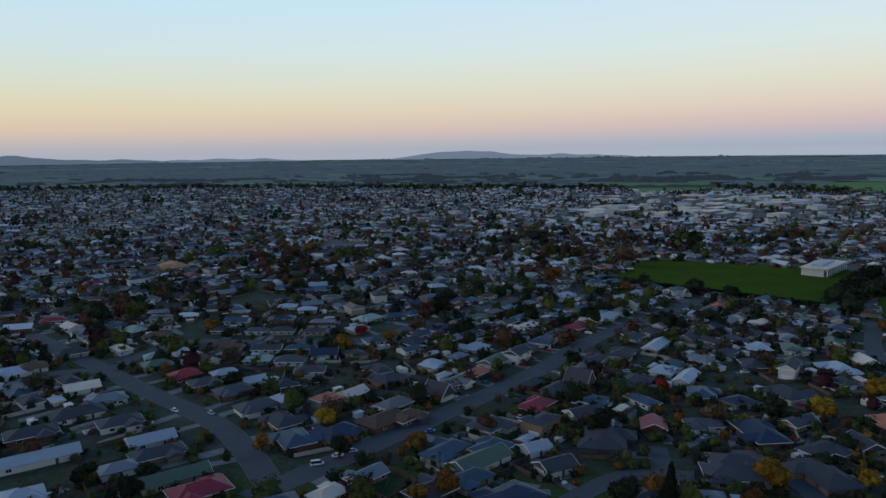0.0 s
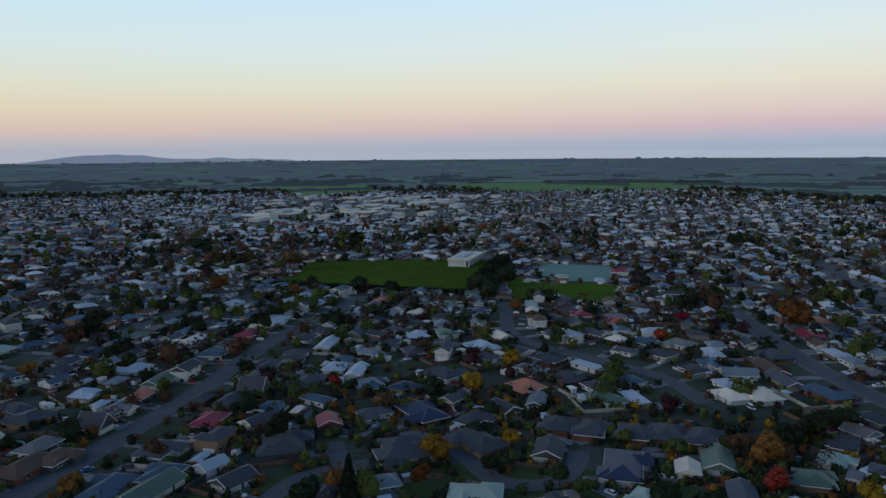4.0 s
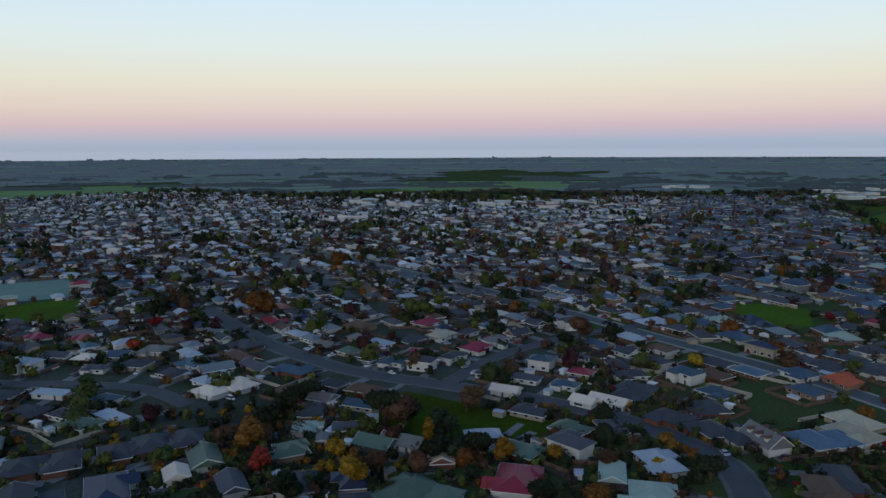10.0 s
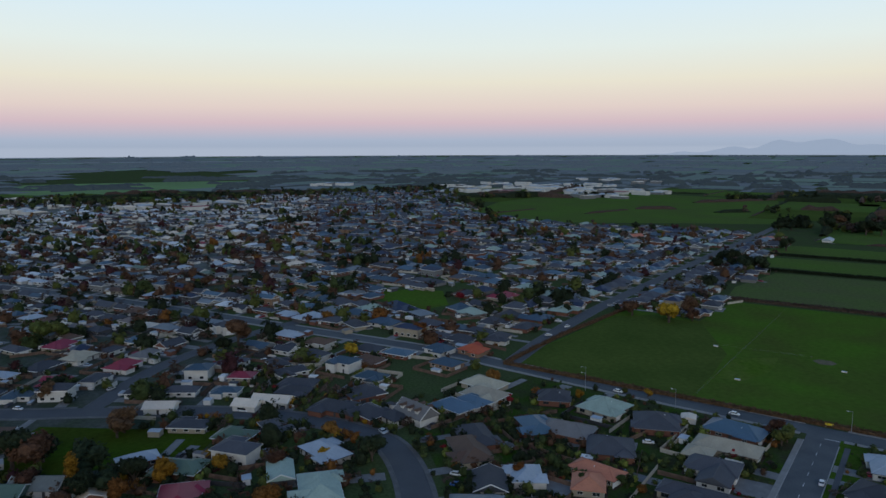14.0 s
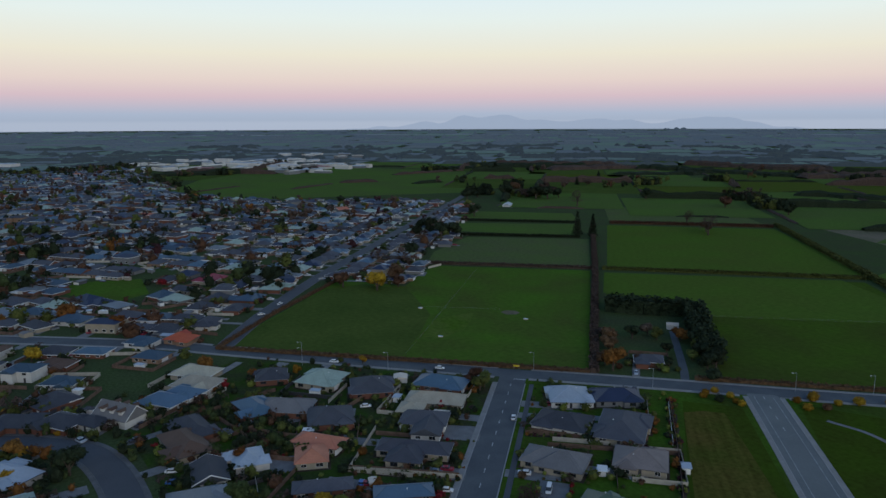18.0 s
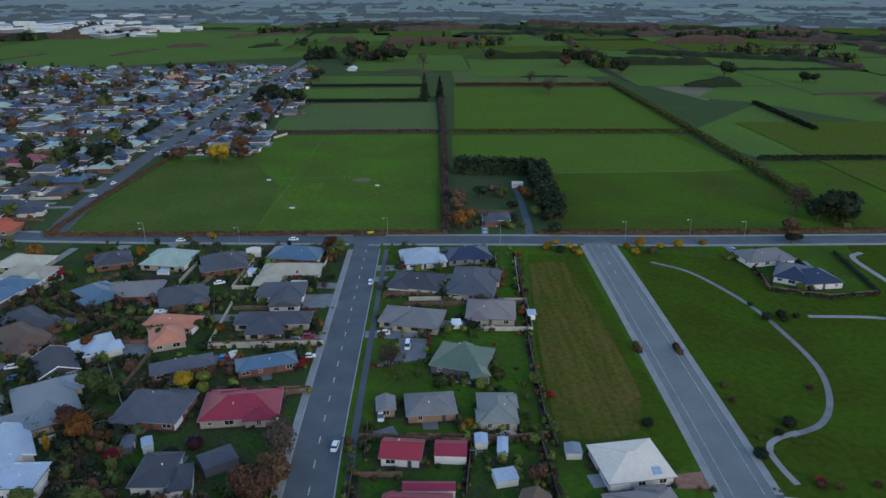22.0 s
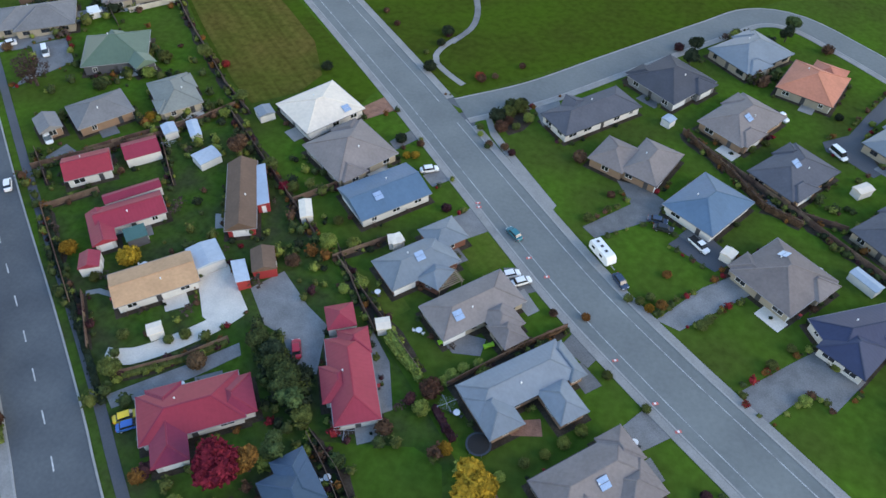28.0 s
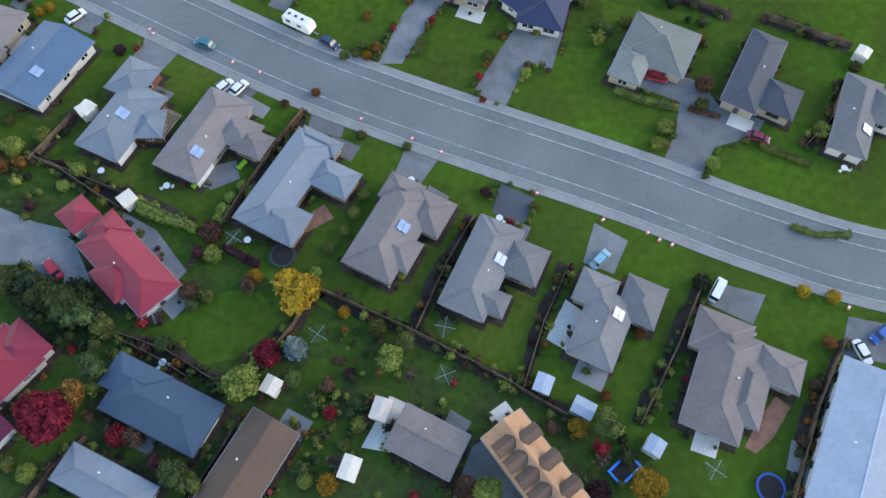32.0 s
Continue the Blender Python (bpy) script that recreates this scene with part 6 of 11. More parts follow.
fence([(115.3, -271.8), (100.9, -255.2), (82.6, -265.0), (72.8, -281.6)], 1.7)
fence([(200.7, -75.3), (188.8, -90.8), (176.7, -105.7)], 1.6, M_FENCELIGHT, "pale cream boundary fence")
fence([(233.8, -66.9), (216.7, -85.6)], 1.6, M_FENCELIGHT, "pale cream boundary fence")
fence([(186.7, -206.2), (160.9, -181.0)], 1.5, M_TRIM, "white painted timber boundary fence")
hedge([(33.8, -69.0), (29.2, -65.6), (24.8, -63.4)], 1.4, 1.6, 'lime', 0.30)
hedge([(20.4, -58.4), (15.3, -53.6)], 1.6, 1.4, 'maroon', 0.30)
hedge([(-56.1, -73.9), (-60.0, -70.5), (-66.2, -66.9)], 1.4, 1.1, 'olive', 0.30)
hedge([(-76.0, -38.6), (-79.6, -35.9), (-85.5, -34.4)], 1.3, 1.0, 'olive', 0.30)
hedge([(33.7, -70.4), (24.5, -62.6)], 1.6, 1.7, 'lime', 0.30)
hedge([(-68.3, -66.4), (-73.3, -63.2)], 1.2, 1.0, 'rust', 0.30)
hedge([(-78.0, -55.5), (-85.3, -49.2)], 1.5, 0.9, 'olive', 0.30)
hedge([(10.1, -75.1), (2.5, -83.0)], 0.8, 1.2, 'rust', 0.30)
hedge([(119.5, -56.0), (98.9, -38.6), (85.8, -27.6)], 2.4, 2.2, 'olive', 0.40)
hedge([(116.5, -75.6), (104.5, -64.7), (74.5, -39.7)], 1.6, 1.0, 'dark', 0.30)
hedge([(61.1, -58.3), (66.3, -52.2), (76.3, -44.3)], 1.2, 1.1, 'olive', 0.30)
hedge([(-12.0, -150.5), (-23.7, -139.2), (-31.8, -129.8), (-39.6, -126.8)], 1.2, 1.8, 'rust', 0.30)
hedge([(115.3, -271.8), (99.6, -254.9), (82.2, -264.0), (72.3, -282.1), (100.8, -314.2)], 1.4, 1.5, 'dark', 0.30)
hedge([(348.4, -67.1), (289.5, -136.0), (231.0, -204.5)], 3.0, 1.7, 'rust', 0.45)
hedge([(201.5, -237.9), (154.1, -292.6), (95.9, -360.9)], 3.0, 1.7, 'rust', 0.45)
hedge([(348.4, -67.1), (399.3, -110.5), (470.0, -181.0)], 2.5, 1.6, 'rust', 0.45)
hedge([(229.2, -205.3), (284.5, -253.9), (402.9, -358.4), (531.6, -468.2)], 4.0, 2.8, 'bare', 0.60)
hedge([(488.5, -255.2), (402.4, -359.1)], 3.5, 2.2, 'bare', 0.70)
hedge([(399.5, -362.3), (276.1, -501.7)], 4.0, 2.5, 'olive', 0.70)
hedge([(480.0, -676.1), (276.1, -501.7), (193.9, -429.7), (135.2, -377.7), (109.6, -352.6)], 5.0, 3.2, 'olive', 0.80)
hedge([(309.3, -666.9), (216.5, -579.1)], 4.0, 3.0, 'dark', 0.70)
hedge([(201.3, -452.8), (145.4, -516.1)], 4.0, 3.0, 'dark', 0.70)
hedge([(612.5, -334.4), (523.6, -445.1)], 4.0, 2.5, 'dark', 0.70)
hedge([(689.2, -405.4), (601.4, -511.3)], 4.0, 2.5, 'dark', 0.70)
hedge([(308.3, -283.5), (292.2, -297.7), (273.9, -318.3), (240.9, -286.3), (210.8, -261.2)], 11.0, 9.5, 'dark', 1.20)
hedge([(583.9, -537.9), (472.9, -663.2)], 5.0, 3.0, 'rust', 0.80)
hedge([(132.7, 598.2), (263.8, 479.9)], 4.0, 3.0, 'dark', 0.80)
hedge([(267.7, 482.3), (367.3, 600.4)], 14.0, 10.0, 'dark', 1.20)

# ---- trees and shrubs ----
tree(9.6, -45.4, 4.3, 'yellow', 'round')
tree(22.1, -61.3, 2.1, 'rust', 'shrub')
tree(22.4, -57.2, 1.6, 'lime', 'shrub')
tree(16.1, -51.5, 1.3, 'yellow', 'shrub')
tree(20.0, -33.7, 3.2, 'lime', 'round')
tree(16.0, -37.7, 2.2, 'red', 'shrub')
tree(11.7, -37.6, 2.4, 'bluegreen', 'cone')
tree(-2.6, -31.6, 2.4, 'lime', 'round')
tree(-5.2, -34.4, 2.0, 'olive', 'round')
tree(-1.7, -37.7, 1.6, 'olive', 'shrub')
tree(48.5, -35.1, 4.4, 'red', 'round')
tree(44.8, -37.6, 3.0, 'orange', 'round')
tree(42.0, -41.5, 2.5, 'green', 'round')
tree(50.9, -58.2, 2.5, 'dark', 'round')
tree(46.8, -53.9, 3.0, 'green', 'round')
tree(43.6, -50.3, 2.8, 'green', 'round')
tree(40.6, -48.4, 2.0, 'olive', 'round')
tree(53.5, -86.4, 2.2, 'lime', 'round')
tree(48.9, -88.3, 1.6, 'lime', 'shrub')
tree(31.9, -43.6, 1.5, 'green', 'shrub')
tree(-27.8, -14.7, 1.6, 'yellow', 'shrub')
tree(-31.8, -13.7, 2.5, 'olive', 'round')
tree(-34.7, -4.1, 2.8, 'yellow', 'round')
tree(-33.7, -8.9, 1.5, 'green', 'shrub')
tree(-11.6, -92.8, 1.0, 'yellow', 'shrub')
tree(-0.4, -86.5, 0.9, 'orange', 'shrub')
tree(-72.2, -26.7, 1.2, 'yellow', 'shrub')
tree(-76.6, -24.5, 1.3, 'yellow', 'shrub')
tree(-61.9, -63.2, 1.6, 'lime', 'shrub')
tree(-59.2, -60.0, 1.4, 'lime', 'shrub')
tree(-67.5, -53.6, 1.4, 'lime', 'shrub')
tree(-40.5, -81.5, 1.2, 'lime', 'shrub')
tree(-63.9, -89.0, 1.3, 'lime', 'shrub')
tree(-73.1, -70.5, 1.8, 'rust', 'shrub')
tree(-70.9, -66.4, 1.4, 'olive', 'shrub')
tree(-90.3, -55.2, 1.8, 'lime', 'shrub')
tree(27.0, -51.5, 1.6, 'rust', 'shrub')
tree(52.8, -28.6, 1.5, 'lime', 'shrub')
tree(-4.6, -62.5, 1.2, 'lime', 'shrub')
tree(-2.2, -59.3, 1.2, 'lime', 'shrub')
tree(0.2, -56.3, 1.0, 'lime', 'shrub')
tree(3.1, -53.7, 1.0, 'olive', 'shrub')
tree(18.1, -67.6, 1.1, 'lime', 'shrub')
tree(15.8, -69.4, 1.1, 'lime', 'shrub')
tree(19.8, -65.7, 1.1, 'lime', 'shrub')
tree(20.5, -63.8, 1.1, 'lime', 'shrub')
tree(6.2, -50.1, 1.0, 'lime', 'shrub')
tree(3.0, -41.8, 1.1, 'yellow', 'shrub')
tree(10.7, -16.1, 1.6, 'yellow', 'shrub')
tree(4.2, -31.6, 1.0, 'maroon', 'shrub')
tree(12.9, -32.8, 1.4, 'olive', 'shrub')
tree(8.3, -26.3, 1.1, 'red', 'shrub')
tree(4.5, -23.5, 1.3, 'lime', 'shrub')
tree(7.2, -21.2, 1.0, 'olive', 'shrub')
tree(39.6, -30.7, 1.8, 'red', 'shrub')
tree(37.2, -30.1, 1.8, 'rust', 'shrub')
tree(32.3, -22.7, 2.5, 'green', 'round')
tree(29.8, -20.9, 2.0, 'olive', 'round')
tree(-55.9, -32.2, 1.6, 'dark', 'shrub')
tree(-72.2, -17.5, 1.2, 'orange', 'shrub')
tree(-42.6, -26.5, 1.0, 'orange', 'shrub')
tree(-41.4, -16.7, 1.1, 'lime', 'shrub')
tree(-33.7, -18.3, 0.9, 'orange', 'shrub')
tree(46.0, -76.8, 1.2, 'lime', 'shrub')
tree(34.4, -105.2, 1.2, 'maroon', 'shrub')
tree(-7.3, -93.9, 1.0, 'olive', 'shrub')
tree(-9.6, -94.0, 1.0, 'olive', 'shrub')
tree(-22.7, -93.8, 1.0, 'olive', 'shrub')
tree(-38.0, -92.4, 1.0, 'olive', 'shrub')
tree(-34.7, -87.2, 1.2, 'olive', 'shrub')
tree(-6.7, -75.0, 1.0, 'olive', 'shrub')
tree(5.7, -85.3, 0.9, 'rust', 'shrub')
tree(-14.3, -70.6, 0.9, 'olive', 'shrub')
tree(-25.7, -58.0, 1.0, 'maroon', 'shrub')
tree(-33.2, -53.2, 0.9, 'olive', 'shrub')
tree(13.8, -17.4, 1.2, 'lime', 'shrub')
tree(-11.4, -9.0, 2.5, 'lime', 'round')
tree(-9.2, -10.4, 2.2, 'rust', 'round')
tree(-27.7, -5.0, 1.8, 'maroon', 'shrub')
tree(-60.8, -4.1, 1.1, 'rust', 'shrub')
tree(-66.7, -11.7, 1.0, 'rust', 'shrub')
tree(-104.1, -67.5, 1.3, 'olive', 'shrub')
tree(-96.8, -81.3, 1.2, 'olive', 'shrub')
tree(-13.7, -102.7, 1.0, 'orange', 'shrub')
tree(103.2, -67.2, 1.8, 'yellow', 'shrub')
tree(90.1, -69.2, 2.4, 'yellow', 'shrub')
tree(85.6, -105.8, 3.0, 'rust', 'round')
tree(70.7, -99.0, 1.4, 'red', 'shrub')
tree(58.7, -79.9, 1.6, 'rust', 'shrub')
tree(76.8, -45.0, 2.4, 'olive', 'round')
tree(63.7, -52.4, 1.8, 'rust', 'shrub')
tree(55.0, -59.1, 2.4, 'green', 'round')
tree(48.9, -55.8, 2.8, 'green', 'round')
tree(45.1, -52.3, 2.8, 'green', 'round')
tree(60.8, -30.5, 1.5, 'orange', 'shrub')
tree(149.3, -111.9, 4.5, 'bare', 'bare')
tree(124.7, -125.4, 1.9, 'lime', 'shrub')
tree(113.2, -110.0, 1.6, 'yellow', 'shrub')
tree(115.4, -137.4, 2.5, 'olive', 'round')
tree(82.3, -145.1, 1.6, 'dark', 'shrub')
tree(33.1, -139.9, 2.2, 'dark', 'shrub')
tree(25.6, -142.2, 1.5, 'lime', 'shrub')
tree(30.8, -142.2, 2.0, 'olive', 'shrub')
tree(-9.5, -181.5, 2.6, 'dark', 'round')
tree(-5.9, -188.4, 1.5, 'maroon', 'shrub')
tree(-34.2, -203.6, 2.4, 'dark', 'round')
tree(-27.7, -179.9, 2.0, 'olive', 'shrub')
tree(-45.5, -201.5, 1.8, 'rust', 'shrub')
tree(-20.5, -201.9, 1.5, 'olive', 'shrub')
tree(10.5, -131.8, 1.8, 'rust', 'shrub')
tree(4.6, -113.1, 1.2, 'olive', 'shrub')
tree(1.0, -117.4, 0.9, 'olive', 'shrub')
tree(-13.8, -94.3, 1.2, 'orange', 'shrub')
tree(-11.4, -95.7, 1.0, 'olive', 'shrub')
tree(-21.6, -92.0, 1.2, 'olive', 'shrub')
tree(95.6, -123.8, 2.0, 'olive', 'round')
tree(97.2, -117.8, 1.5, 'lime', 'shrub')
tree(77.2, -104.5, 1.8, 'olive', 'shrub')
tree(111.5, -137.0, 1.0, 'rust', 'shrub')
tree(142.7, -125.2, 1.0, 'olive', 'shrub')
tree(133.1, -116.6, 2.0, 'green', 'shrub')
tree(68.9, -99.6, 1.5, 'olive', 'shrub')
tree(36.0, -135.1, 1.0, 'olive', 'shrub')
tree(32.1, -129.6, 1.0, 'rust', 'shrub')
tree(47.5, -123.9, 1.0, 'rust', 'shrub')
tree(47.2, -119.5, 1.1, 'yellow', 'shrub')
tree(49.1, -118.8, 1.0, 'yellow', 'shrub')
tree(52.5, -123.8, 1.5, 'dark', 'shrub')
tree(69.1, -56.9, 1.2, 'olive', 'shrub')
tree(71.4, -54.8, 1.0, 'olive', 'shrub')
tree(79.9, -53.0, 1.2, 'olive', 'shrub')
tree(93.6, -62.6, 1.2, 'olive', 'shrub')
tree(43.3, -79.3, 1.5, 'lime', 'shrub')
tree(1.2, -122.1, 1.0, 'rust', 'shrub')
tree(-43.4, -143.2, 1.5, 'dark', 'shrub')
tree(77.0, -86.7, 2.0, 'olive', 'shrub')
tree(55.0, -93.6, 1.2, 'olive', 'shrub')
tree(174.5, -131.5, 2.0, 'rust', 'round')
tree(168.2, -122.4, 1.5, 'rust', 'shrub')
tree(179.4, -61.2, 3.3, 'yellow', 'round')
tree(174.3, -64.0, 2.2, 'lime', 'round')
tree(133.2, -64.5, 5.0, 'bare', 'bare')
tree(123.2, -52.4, 5.5, 'rust', 'round')
tree(114.0, -42.0, 5.0, 'bare', 'bare')
tree(142.7, -24.4, 4.0, 'olive', 'round')
tree(129.4, -32.8, 2.8, 'yellow', 'round')
tree(125.8, -44.2, 2.0, 'yellow', 'shrub')
tree(126.9, -21.2, 5.0, 'dark', 'round')
tree(124.2, -30.4, 3.0, 'dark', 'round')
tree(115.8, -34.9, 3.6, 'dark', 'round')
tree(107.9, -41.7, 3.0, 'rust', 'round')
tree(101.6, -37.6, 4.0, 'green', 'round')
tree(102.0, -33.2, 3.0, 'green', 'round')
tree(96.4, -27.4, 5.5, 'bare', 'bare')
tree(104.1, -13.8, 4.0, 'green', 'round')
tree(108.4, -8.9, 3.4, 'orange', 'round')
tree(236.5, -150.1, 4.0, 'olive', 'round')
tree(245.7, -150.1, 3.0, 'rust', 'round')
tree(293.9, -90.3, 2.5, 'yellow', 'round')
tree(194.8, -41.0, 4.0, 'green', 'round')
tree(174.3, -31.7, 4.0, 'orange', 'round')
tree(168.0, -37.3, 2.0, 'orange', 'round')
tree(160.6, -184.4, 1.1, 'maroon', 'shrub')
tree(146.8, -169.4, 1.1, 'maroon', 'shrub')
tree(108.3, -136.7, 1.2, 'red', 'shrub')
tree(90.4, -229.8, 2.0, 'dark', 'shrub')
tree(88.2, -235.5, 1.8, 'dark', 'shrub')
tree(99.5, -236.1, 1.2, 'dark', 'shrub')
tree(107.8, -176.9, 0.8, 'rust', 'shrub')
tree(98.6, -186.6, 0.8, 'rust', 'shrub')
tree(185.7, -224.8, 1.8, 'yellow', 'shrub')
tree(179.5, -226.8, 2.2, 'dark', 'shrub')
tree(172.0, -230.7, 1.7, 'yellow', 'shrub')
tree(187.0, -232.8, 1.8, 'yellow', 'shrub')
tree(163.4, -252.3, 1.8, 'yellow', 'shrub')
tree(161.3, -259.0, 2.2, 'yellow', 'shrub')
tree(156.5, -249.0, 2.0, 'yellow', 'shrub')
tree(153.6, -263.7, 1.7, 'yellow', 'shrub')
tree(149.8, -271.3, 2.4, 'yellow', 'shrub')
tree(116.9, -316.7, 2.5, 'dark', 'round')
tree(123.9, -354.5, 7.0, 'dark', 'round')
tree(118.0, -373.6, 8.0, 'dark', 'round')
tree(60.7, -261.7, 1.6, 'dark', 'shrub')
tree(42.9, -266.0, 1.5, 'dark', 'shrub')
tree(213.2, -67.7, 2.5, 'green', 'round')
tree(221.8, -48.5, 3.0, 'orange', 'round')
tree(225.9, -62.5, 2.0, 'green', 'round')
tree(212.8, -116.2, 2.5, 'green', 'round')
tree(206.1, -110.3, 1.3, 'rust', 'shrub')
tree(207.9, -85.2, 1.8, 'orange', 'shrub')
tree(199.4, -75.1, 2.0, 'dark', 'shrub')
tree(168.7, -70.9, 2.0, 'dark', 'shrub')
tree(212.6, -80.2, 2.0, 'green', 'round')
tree(299.7, -113.2, 1.6, 'olive', 'shrub')
tree(194.0, -143.9, 1.2, 'olive', 'shrub')
tree(124.8, -133.2, 2.0, 'olive', 'shrub')
tree(108.9, -29.7, 2.4, 'green', 'round')
tree(100.5, -28.9, 3.0, 'rust', 'round')
tree(115.1, -18.0, 2.5, 'rust', 'round')
tree(96.0, -20.9, 3.0, 'dark', 'round')
tree(89.0, -25.8, 3.0, 'green', 'round')
tree(88.7, -30.0, 2.5, 'rust', 'round')
tree(112.4, -20.6, 2.0, 'olive', 'shrub')
tree(152.2, -46.1, 2.0, 'dark', 'shrub')
tree(152.2, -52.1, 2.2, 'maroon', 'shrub')
tree(174.3, -41.8, 2.0, 'green', 'shrub')
tree(537.5, -453.3, 7.0, 'dark', 'cone', 24.0)
tree(523.5, -461.1, 6.5, 'dark', 'cone', 22.0)
tree(206.2, -251.0, 5.0, 'dark', 'round')
tree(195.9, -242.9, 4.0, 'dark', 'round')
tree(115.8, -357.1, 10.0, 'dark', 'round')
tree(124.6, -324.1, 5.0, 'rust', 'round')
tree(453.0, -172.0, 5.0, 'orange', 'round')
tree(430.5, -190.0, 6.5, 'yellow', 'round')
tree(425.0, -203.7, 5.0, 'rust', 'round')
tree(319.9, -55.7, 4.5, 'orange', 'round')
tree(292.1, -121.0, 2.5, 'yellow', 'round')
tree(247.9, -155.4, 4.0, 'rust', 'round')
tree(239.5, -154.2, 4.0, 'olive', 'round')
tree(614.6, -315.4, 7.0, 'dark', 'round')
tree(613.2, -329.4, 6.0, 'dark', 'round')
tree(602.4, -341.6, 6.0, 'dark', 'round')
tree(710.8, -441.6, 9.0, 'dark', 'round')
tree(878.5, -533.4, 10.0, 'dark', 'round')
tree(934.3, -602.6, 10.0, 'dark', 'round')
tree(934.4, -655.1, 11.0, 'rust', 'round')
tree(824.6, -616.9, 12.0, 'dark', 'round')
tree(824.4, -657.9, 10.0, 'dark', 'round')
tree(527.3, -766.0, 10.0, 'dark', 'round')
tree(425.4, -828.7, 13.0, 'dark', 'round')
tree(487.0, -577.9, 7.0, 'rust', 'round')
tree(331.6, -860.9, 7.0, 'dark', 'round')
tree(742.2, -750.7, 10.0, 'dark', 'round')
tree(619.1, -767.5, 10.0, 'rust', 'round')
tree(909.5, -374.1, 6.0, 'dark', 'round')
tree(-50.0, 275.3, 5.5, 'yellow', 'round')
tree(-57.8, 383.0, 6.5, 'orange', 'round')
tree(-51.6, 415.9, 5.0, 'red', 'round')
tree(-2.1, 466.3, 11.0, 'dark', 'round')
tree(-13.3, 457.4, 8.0, 'rust', 'round')
tree(107.9, 807.5, 12.0, 'dark', 'round')
tree(-0.7, 213.9, 5.0, 'orange', 'round')
tree(-12.3, 252.8, 4.0, 'orange', 'round')
tree(-12.2, 250.2, 4.0, 'orange', 'round')
tree(-147.4, 431.7, 5.0, 'orange', 'round')
tree(-228.8, 453.9, 9.0, 'dark', 'round')
tree(-208.6, 467.2, 8.0, 'olive', 'round')
tree(-151.5, 245.5, 5.0, 'rust', 'round')
tree(-69.4, 251.6, 4.0, 'orange', 'round')
tree(54.5, 301.6, 4.0, 'rust', 'round')
tree(97.7, 311.9, 4.0, 'red', 'round')
tree(107.2, 272.3, 6.0, 'rust', 'round')
tree(59.4, 261.2, 7.0, 'dark', 'round')
tree(67.5, 204.0, 5.0, 'dark', 'cone', 16.0)
tree(104.2, 218.4, 6.0, 'yellow', 'round')
tree(151.2, 274.3, 6.0, 'yellow', 'round')
tree(86.8, 577.7, 9.0, 'orange', 'round')
tree(-149.5, 773.0, 9.0, 'orange', 'round')
tree(-172.9, 667.1, 8.0, 'rust', 'round')
tree(166.5, 664.0, 14.0, 'rust', 'round')
tree(-158.6, 727.6, 10.0, 'rust', 'round')
tree(204.1, 501.6, 5.0, 'dark', 'round')
tree(190.8, 533.6, 7.0, 'dark', 'round')
tree(12.7, 397.1, 5.0, 'green', 'round')
tree(14.9, 265.9, 5.0, 'rust', 'round')
tree(-101.2, 211.4, 5.0, 'dark', 'round')
tree(-122.0, 223.9, 5.0, 'dark', 'round')
tree(-100.9, 327.2, 5.0, 'dark', 'round')
tree(-158.5, 391.6, 5.0, 'dark', 'round')
tree(-99.5, 387.8, 4.0, 'orange', 'round')
tree(-33.2, 399.0, 5.0, 'orange', 'round')
tree(189.2, 301.4, 6.0, 'yellow', 'round')
tree(259.4, 449.1, 13.0, 'dark', 'round')
tree(300.5, 493.4, 12.0, 'dark', 'round')
tree(-27.2, 208.0, 5.0, 'olive', 'round')
tree(54.5, 203.8, 6.0, 'dark', 'round')
tree(25.2, 345.3, 4.0, 'olive', 'round')
tree(-65.8, 301.7, 5.0, 'dark', 'round')
tree(-39.8, 245.3, 5.0, 'dark', 'round')
tree(-9.6, 208.2, 4.0, 'orange', 'round')
tree(206.2, 160.7, 7.0, 'orange', 'round')
tree(211.9, 128.2, 5.0, 'yellow', 'round')
tree(191.8, 109.8, 6.0, 'yellow', 'round')
tree(225.6, 96.8, 5.0, 'yellow', 'column', 11.0)
tree(194.7, 310.5, 4.0, 'yellow', 'round')
tree(136.4, 217.0, 4.5, 'yellow', 'round')
tree(154.5, 281.0, 5.0, 'yellow', 'round')
tree(107.1, 221.0, 5.0, 'yellow', 'round')
tree(205.3, 172.3, 5.0, 'rust', 'round')
tree(175.5, 198.5, 4.0, 'olive', 'round')
tree(212.8, 214.3, 5.0, 'maroon', 'round')
tree(174.6, 123.6, 6.0, 'dark', 'round')
tree(247.8, 125.8, 9.0, 'dark', 'round')
tree(246.0, 116.2, 9.0, 'rust', 'round')
tree(236.2, 95.9, 8.0, 'dark', 'round')
tree(235.3, 127.7, 5.0, 'olive', 'round')
tree(148.2, 151.5, 6.0, 'dark', 'round')
tree(156.1, 139.6, 6.0, 'dark', 'round')
tree(240.6, 166.0, 8.0, 'dark', 'round')
tree(228.4, 168.2, 6.0, 'dark', 'round')
tree(185.6, 182.2, 4.0, 'green', 'round')
tree(133.1, 182.3, 4.0, 'green', 'round')
tree(133.8, 170.8, 4.0, 'green', 'round')
tree(91.6, 202.0, 4.0, 'orange', 'round')
tree(117.0, 199.1, 4.0, 'dark', 'round')
tree(271.9, 98.9, 6.0, 'rust', 'round')
tree(260.1, 168.0, 6.0, 'dark', 'round')
tree(230.4, 112.2, 5.0, 'rust', 'round')
tree(191.9, 145.6, 5.0, 'red', 'round')
tree(424.7, 193.8, 8.0, 'olive', 'round')
